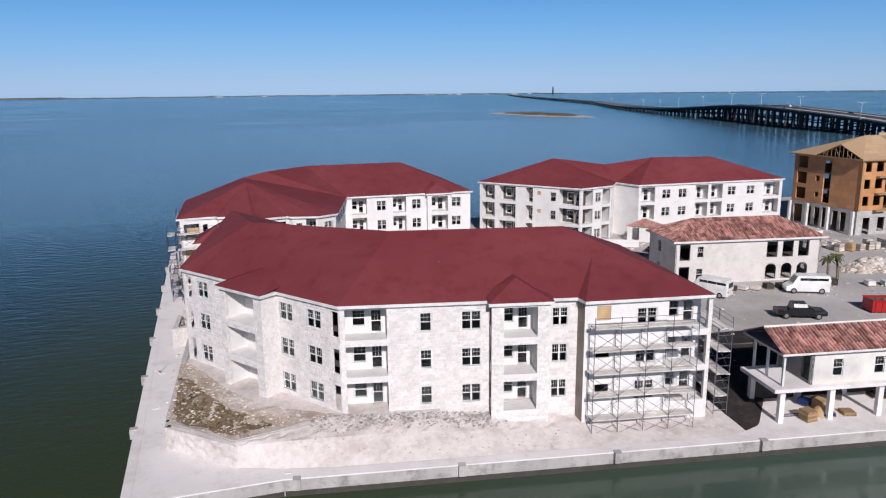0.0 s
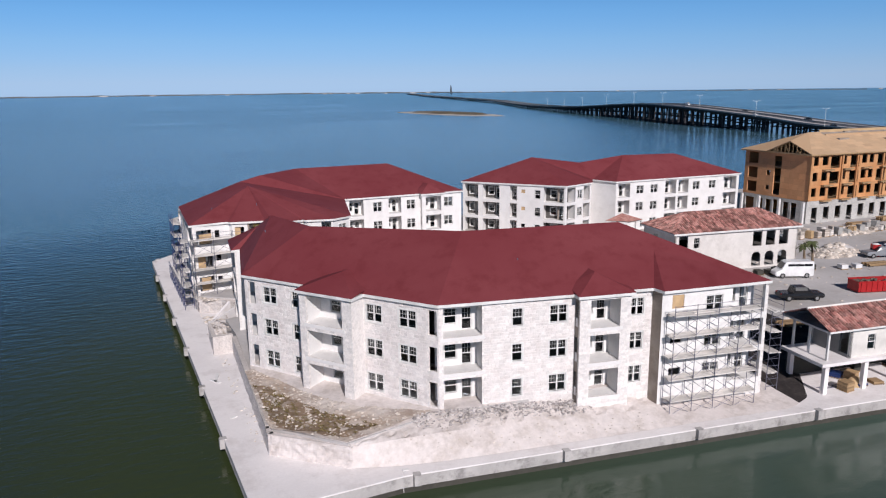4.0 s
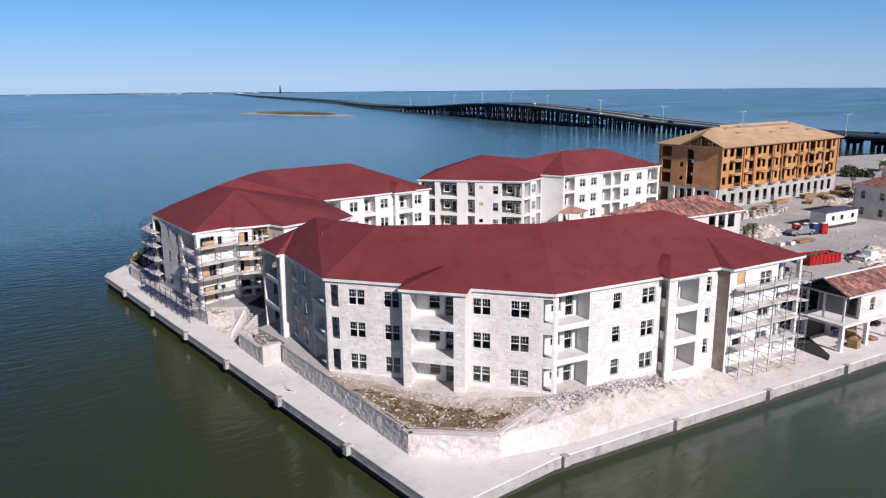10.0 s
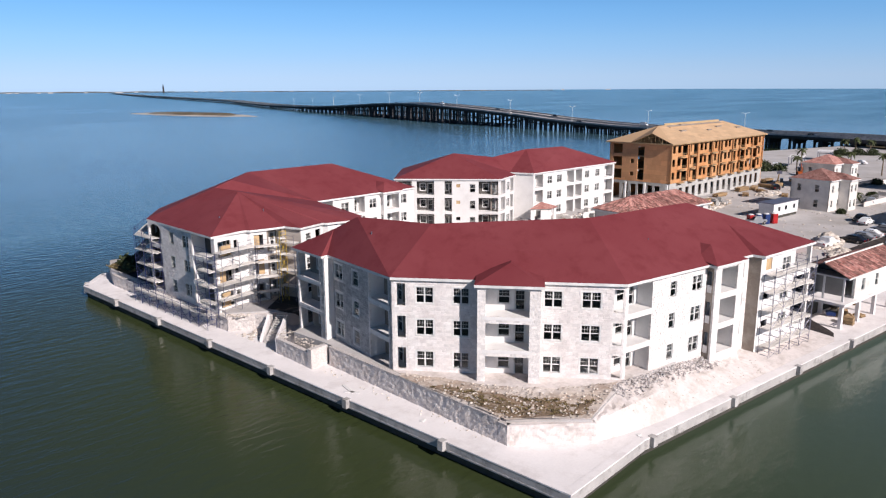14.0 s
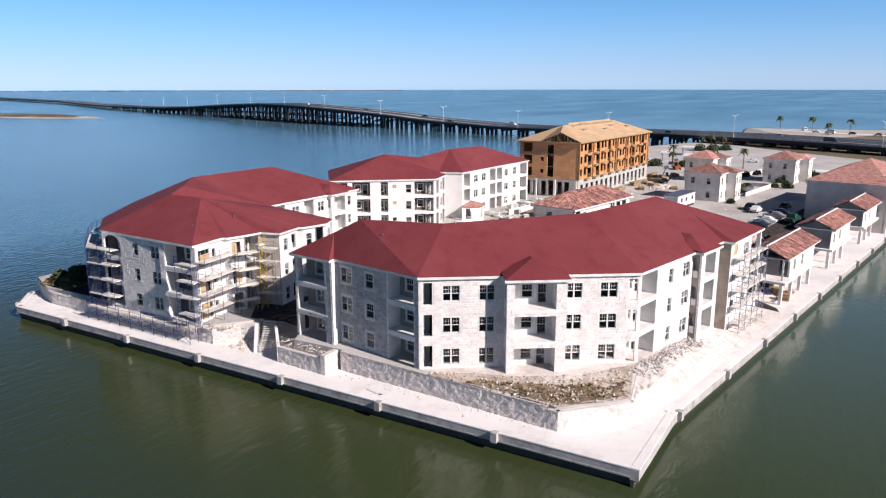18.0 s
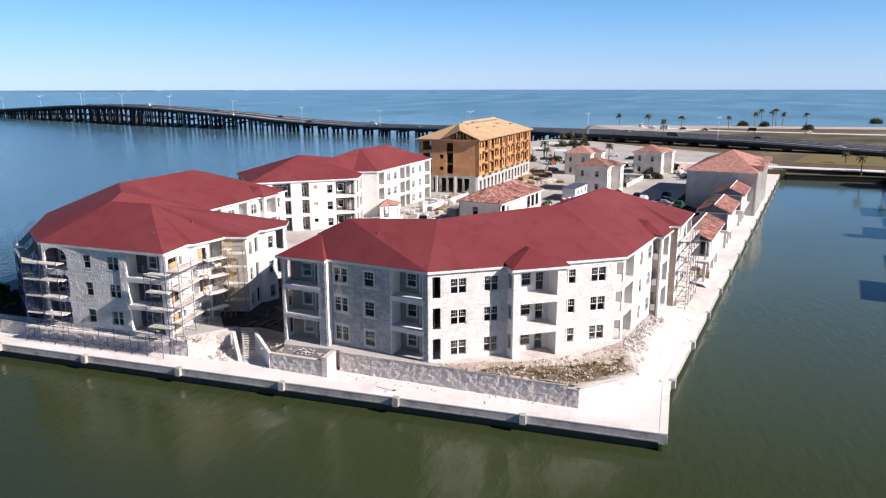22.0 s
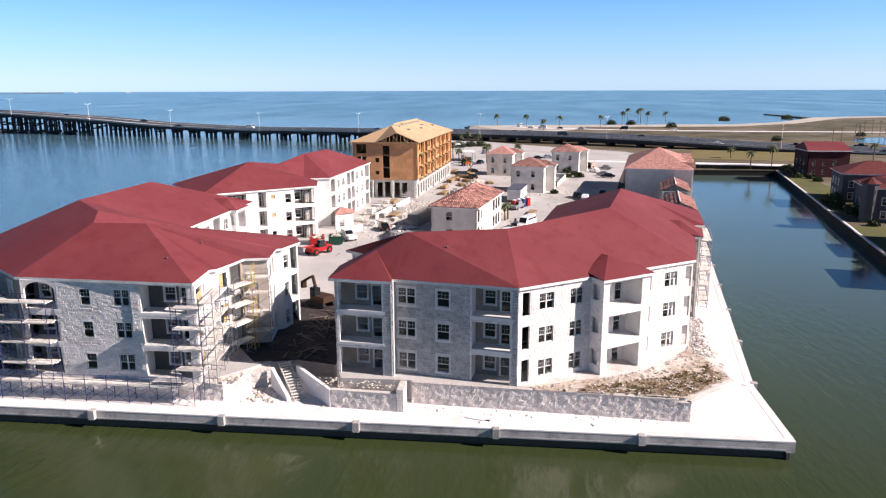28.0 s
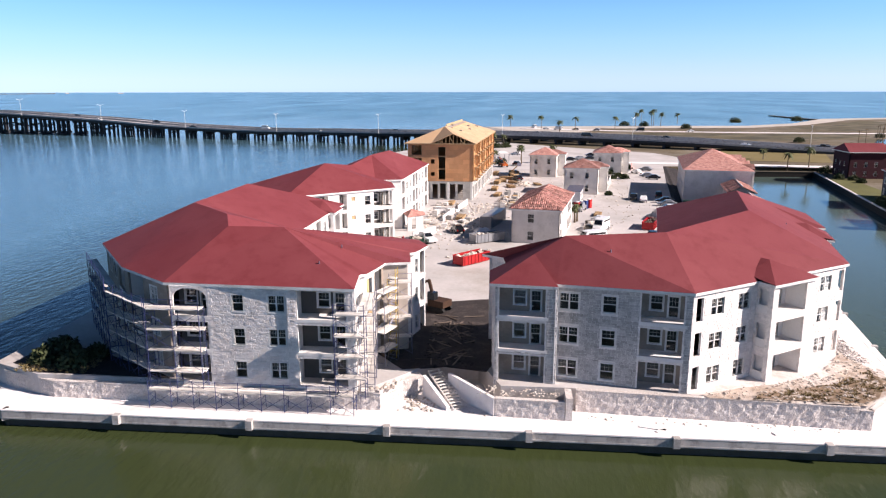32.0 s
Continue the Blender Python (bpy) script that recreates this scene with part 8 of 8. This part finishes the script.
for x, y, a, L, r in ((151, 98.0, -8, 5, 5), (156, 96.5, 10, 4.5, 4), (152, 93, 40, 4, 3), (174, 99, -5, 5, 5), (162.5, 95.3, 70, 4.5, 4), (137, 98.5, -5, 5, 4), (143, 94.0, 20, 4, 3), (126, 97.5, -8, 5, 3), (97, 74.0, -12, 4.5, 2), (59.5, 59.5, -10, 4, 2), (179, 93, 30, 4.5, 4), (149, 86, 15, 4, 2), (110, 108.8, -4, 5, 3), (90, 105.0, -6, 4.5, 3)):
    lumber(x, y, a, L, r)


def barrier(x0, y0, x1, y1, h, label, material, name="garden_wall", group="low garden walls"):
    m, L = frame_of((x0, y0), (x1, y1))
    bm = bmesh.new()
    box(bm, (0, 0, 3.9), (L, 0.22, 4.0 + h), m)
    tagged(part(name, bm, material), label, "wall", group)


barrier(143, 66.0, 165, 62.3, 1.1, "low cream boundary wall in front of the houses", M_CREAM)
barrier(165, 62.3, 166, 68.0, 1.1, "low cream boundary wall beside a house", M_CREAM)
barrier(188, 72.5, 204, 69.8, 1.2, "low cream boundary wall in front of the houses", M_CREAM)
barrier(190, 52.0, 206, 49.2, 1.4, "low pinkish brick wall beyond the houses", M_TILE)


def fence(x0, y0, x1, y1, h=1.5):
    m, L = frame_of((x0, y0), (x1, y1))
    t = thing("fence", tuple(m @ Vector((L / 2, 0, G))), "dark picket fence beside a house", "fence", "picket fences")
    n = int(L / 0.5)
    for i in range(n + 1):
        bm = bmesh.new()
        box(bm, (L * i / n - 0.09, -0.05, G), (L * i / n + 0.09, 0.05, G + h), m)
        part("picket", bm, M_GREYST, t)
    for z in (0.4, 1.2):
        bm = bmesh.new()
        box(bm, (0, 0.05, G + z), (L, 0.1, G + z + 0.12), m)
        part("rail", bm, M_GREYST, t)


fence(140.0, 69.5, 158, 66.2)
fence(178, 76.0, 188, 74.0)
for k, (x, y, r) in enumerate(((166, 58, 1.6), (178, 61, 2.0), (188.5, 73, 1.8), (162, 68.5, 1.3), (189, 62, 1.7), (172, 59, 1.2), (129, 67.5, 1.0), (141, 72, 1.4), (165.5, 61.5, 1.1), (215, 98, 2.6), (286, 107, 3.4), (292, 102, 3.2), (294, 97, 3.0), (207, 84, 2.0), (199, 55, 2.4))):
    shrub(x, y, 4.0 if x < 206 else 3.4, r, 500 + k)
for k, (x, y, h) in enumerate(((290, 107, 6), (292, 103, 7), (294, 98, 6), (143, 68, 3), (186, 55, 3.5), (206, 60, 5))):
    palm(x, y, 3.4 if x > 206 else 4.0, h, 600 + k, 2.0)
for k, (x, y, a, pt, lb, z) in enumerate(((230, 70.3, 100, M_KPAINT, "black", 3.4), (200.2, 66.8, 10, M_KPAINT, "black", G), (235, 66, 100, M_GPAINT, "grey", 3.4), (235, 62, 100, M_KPAINT, "black", 3.4), (253.6, 92, 60, M_WPAINT, "white", 3.4), (180.8, 51.7, 30, M_WPAINT, "white", G), (165.4, 49.1, 80, M_KPAINT, "black", G), (171, 50, 80, M_GPAINT, "grey", G), (243, 78, 95, M_WPAINT, "white", 3.4), (250, 60, 95, M_KPAINT, "black", 3.4), (126.7, 54.7, -10, M_KPAINT, "black", G), (118.4, 60.1, -10, M_WPAINT, "white", G))):
    vehicle(lb + " car parked among the houses", "car", (x, y, z + 0.02), a, "car", pt)
for k, (x, y, a, kd, pt, lb) in enumerate(((221, 112, 20, "pickup", M_WPAINT, "white pickup truck"), (109, 51.5, -12, "pickup", M_GREENP, "dark green pickup truck"), (103, 77.5, 160, "pickup", M_GPAINT, "grey pickup truck"))):
    vehicle(lb + " parked on the site", lb.split(" ", 1)[1] if not lb.startswith("dark") else "pickup truck", (x, y, (3.42 if x > 206 else G)), a, kd, pt)
# beach road traffic and stalls
for k, (x, y, a, kd, pt, lb) in enumerate(((450, 62, 70, "van", M_WPAINT, "white van"), (447, 50, 70, "car", M_KPAINT, "black car"), (455, 70, 70, "car", M_WPAINT, "white car"), (443, 36, 75, "car", M_GPAINT, "grey car"), (470, 78, 20, "van", M_WPAINT, "white van"), (436, 8, 80, "van", M_KPAINT, "black van"), (430, -24, 85, "car", M_WPAINT, "white car"), (305, -60, 75, "car", M_KPAINT, "black car"), (299, -85, 75, "pickup", M_KPAINT, "black pickup truck"), (288, -120, 72, "car", M_GPAINT, "grey car"))):
    vehicle(lb + " on the road near the beach", lb.split(" ", 1)[1], (x, y, 3.45), a, kd, pt)
# long timber posts standing along the flat
for k in range(14):
    x, y = 300 + 14 * k, -75 - 9 * k + random.uniform(-4, 4)
    bm = bmesh.new()
    tube(bm, (x, y, 3.2), (x, y, 12.5), 0.17, 6, 0.12)
    pole = tagged(part("utility_pole", bm, M_TRUNK), "slim wooden utility pole on the flat", "utility pole", "utility poles")
    bm = bmesh.new()
    box(bm, (x - 0.08, y - 1.1, 11.6), (x + 0.08, y + 1.1, 11.8))
    part("cross_arm", bm, M_TRUNK, pole)
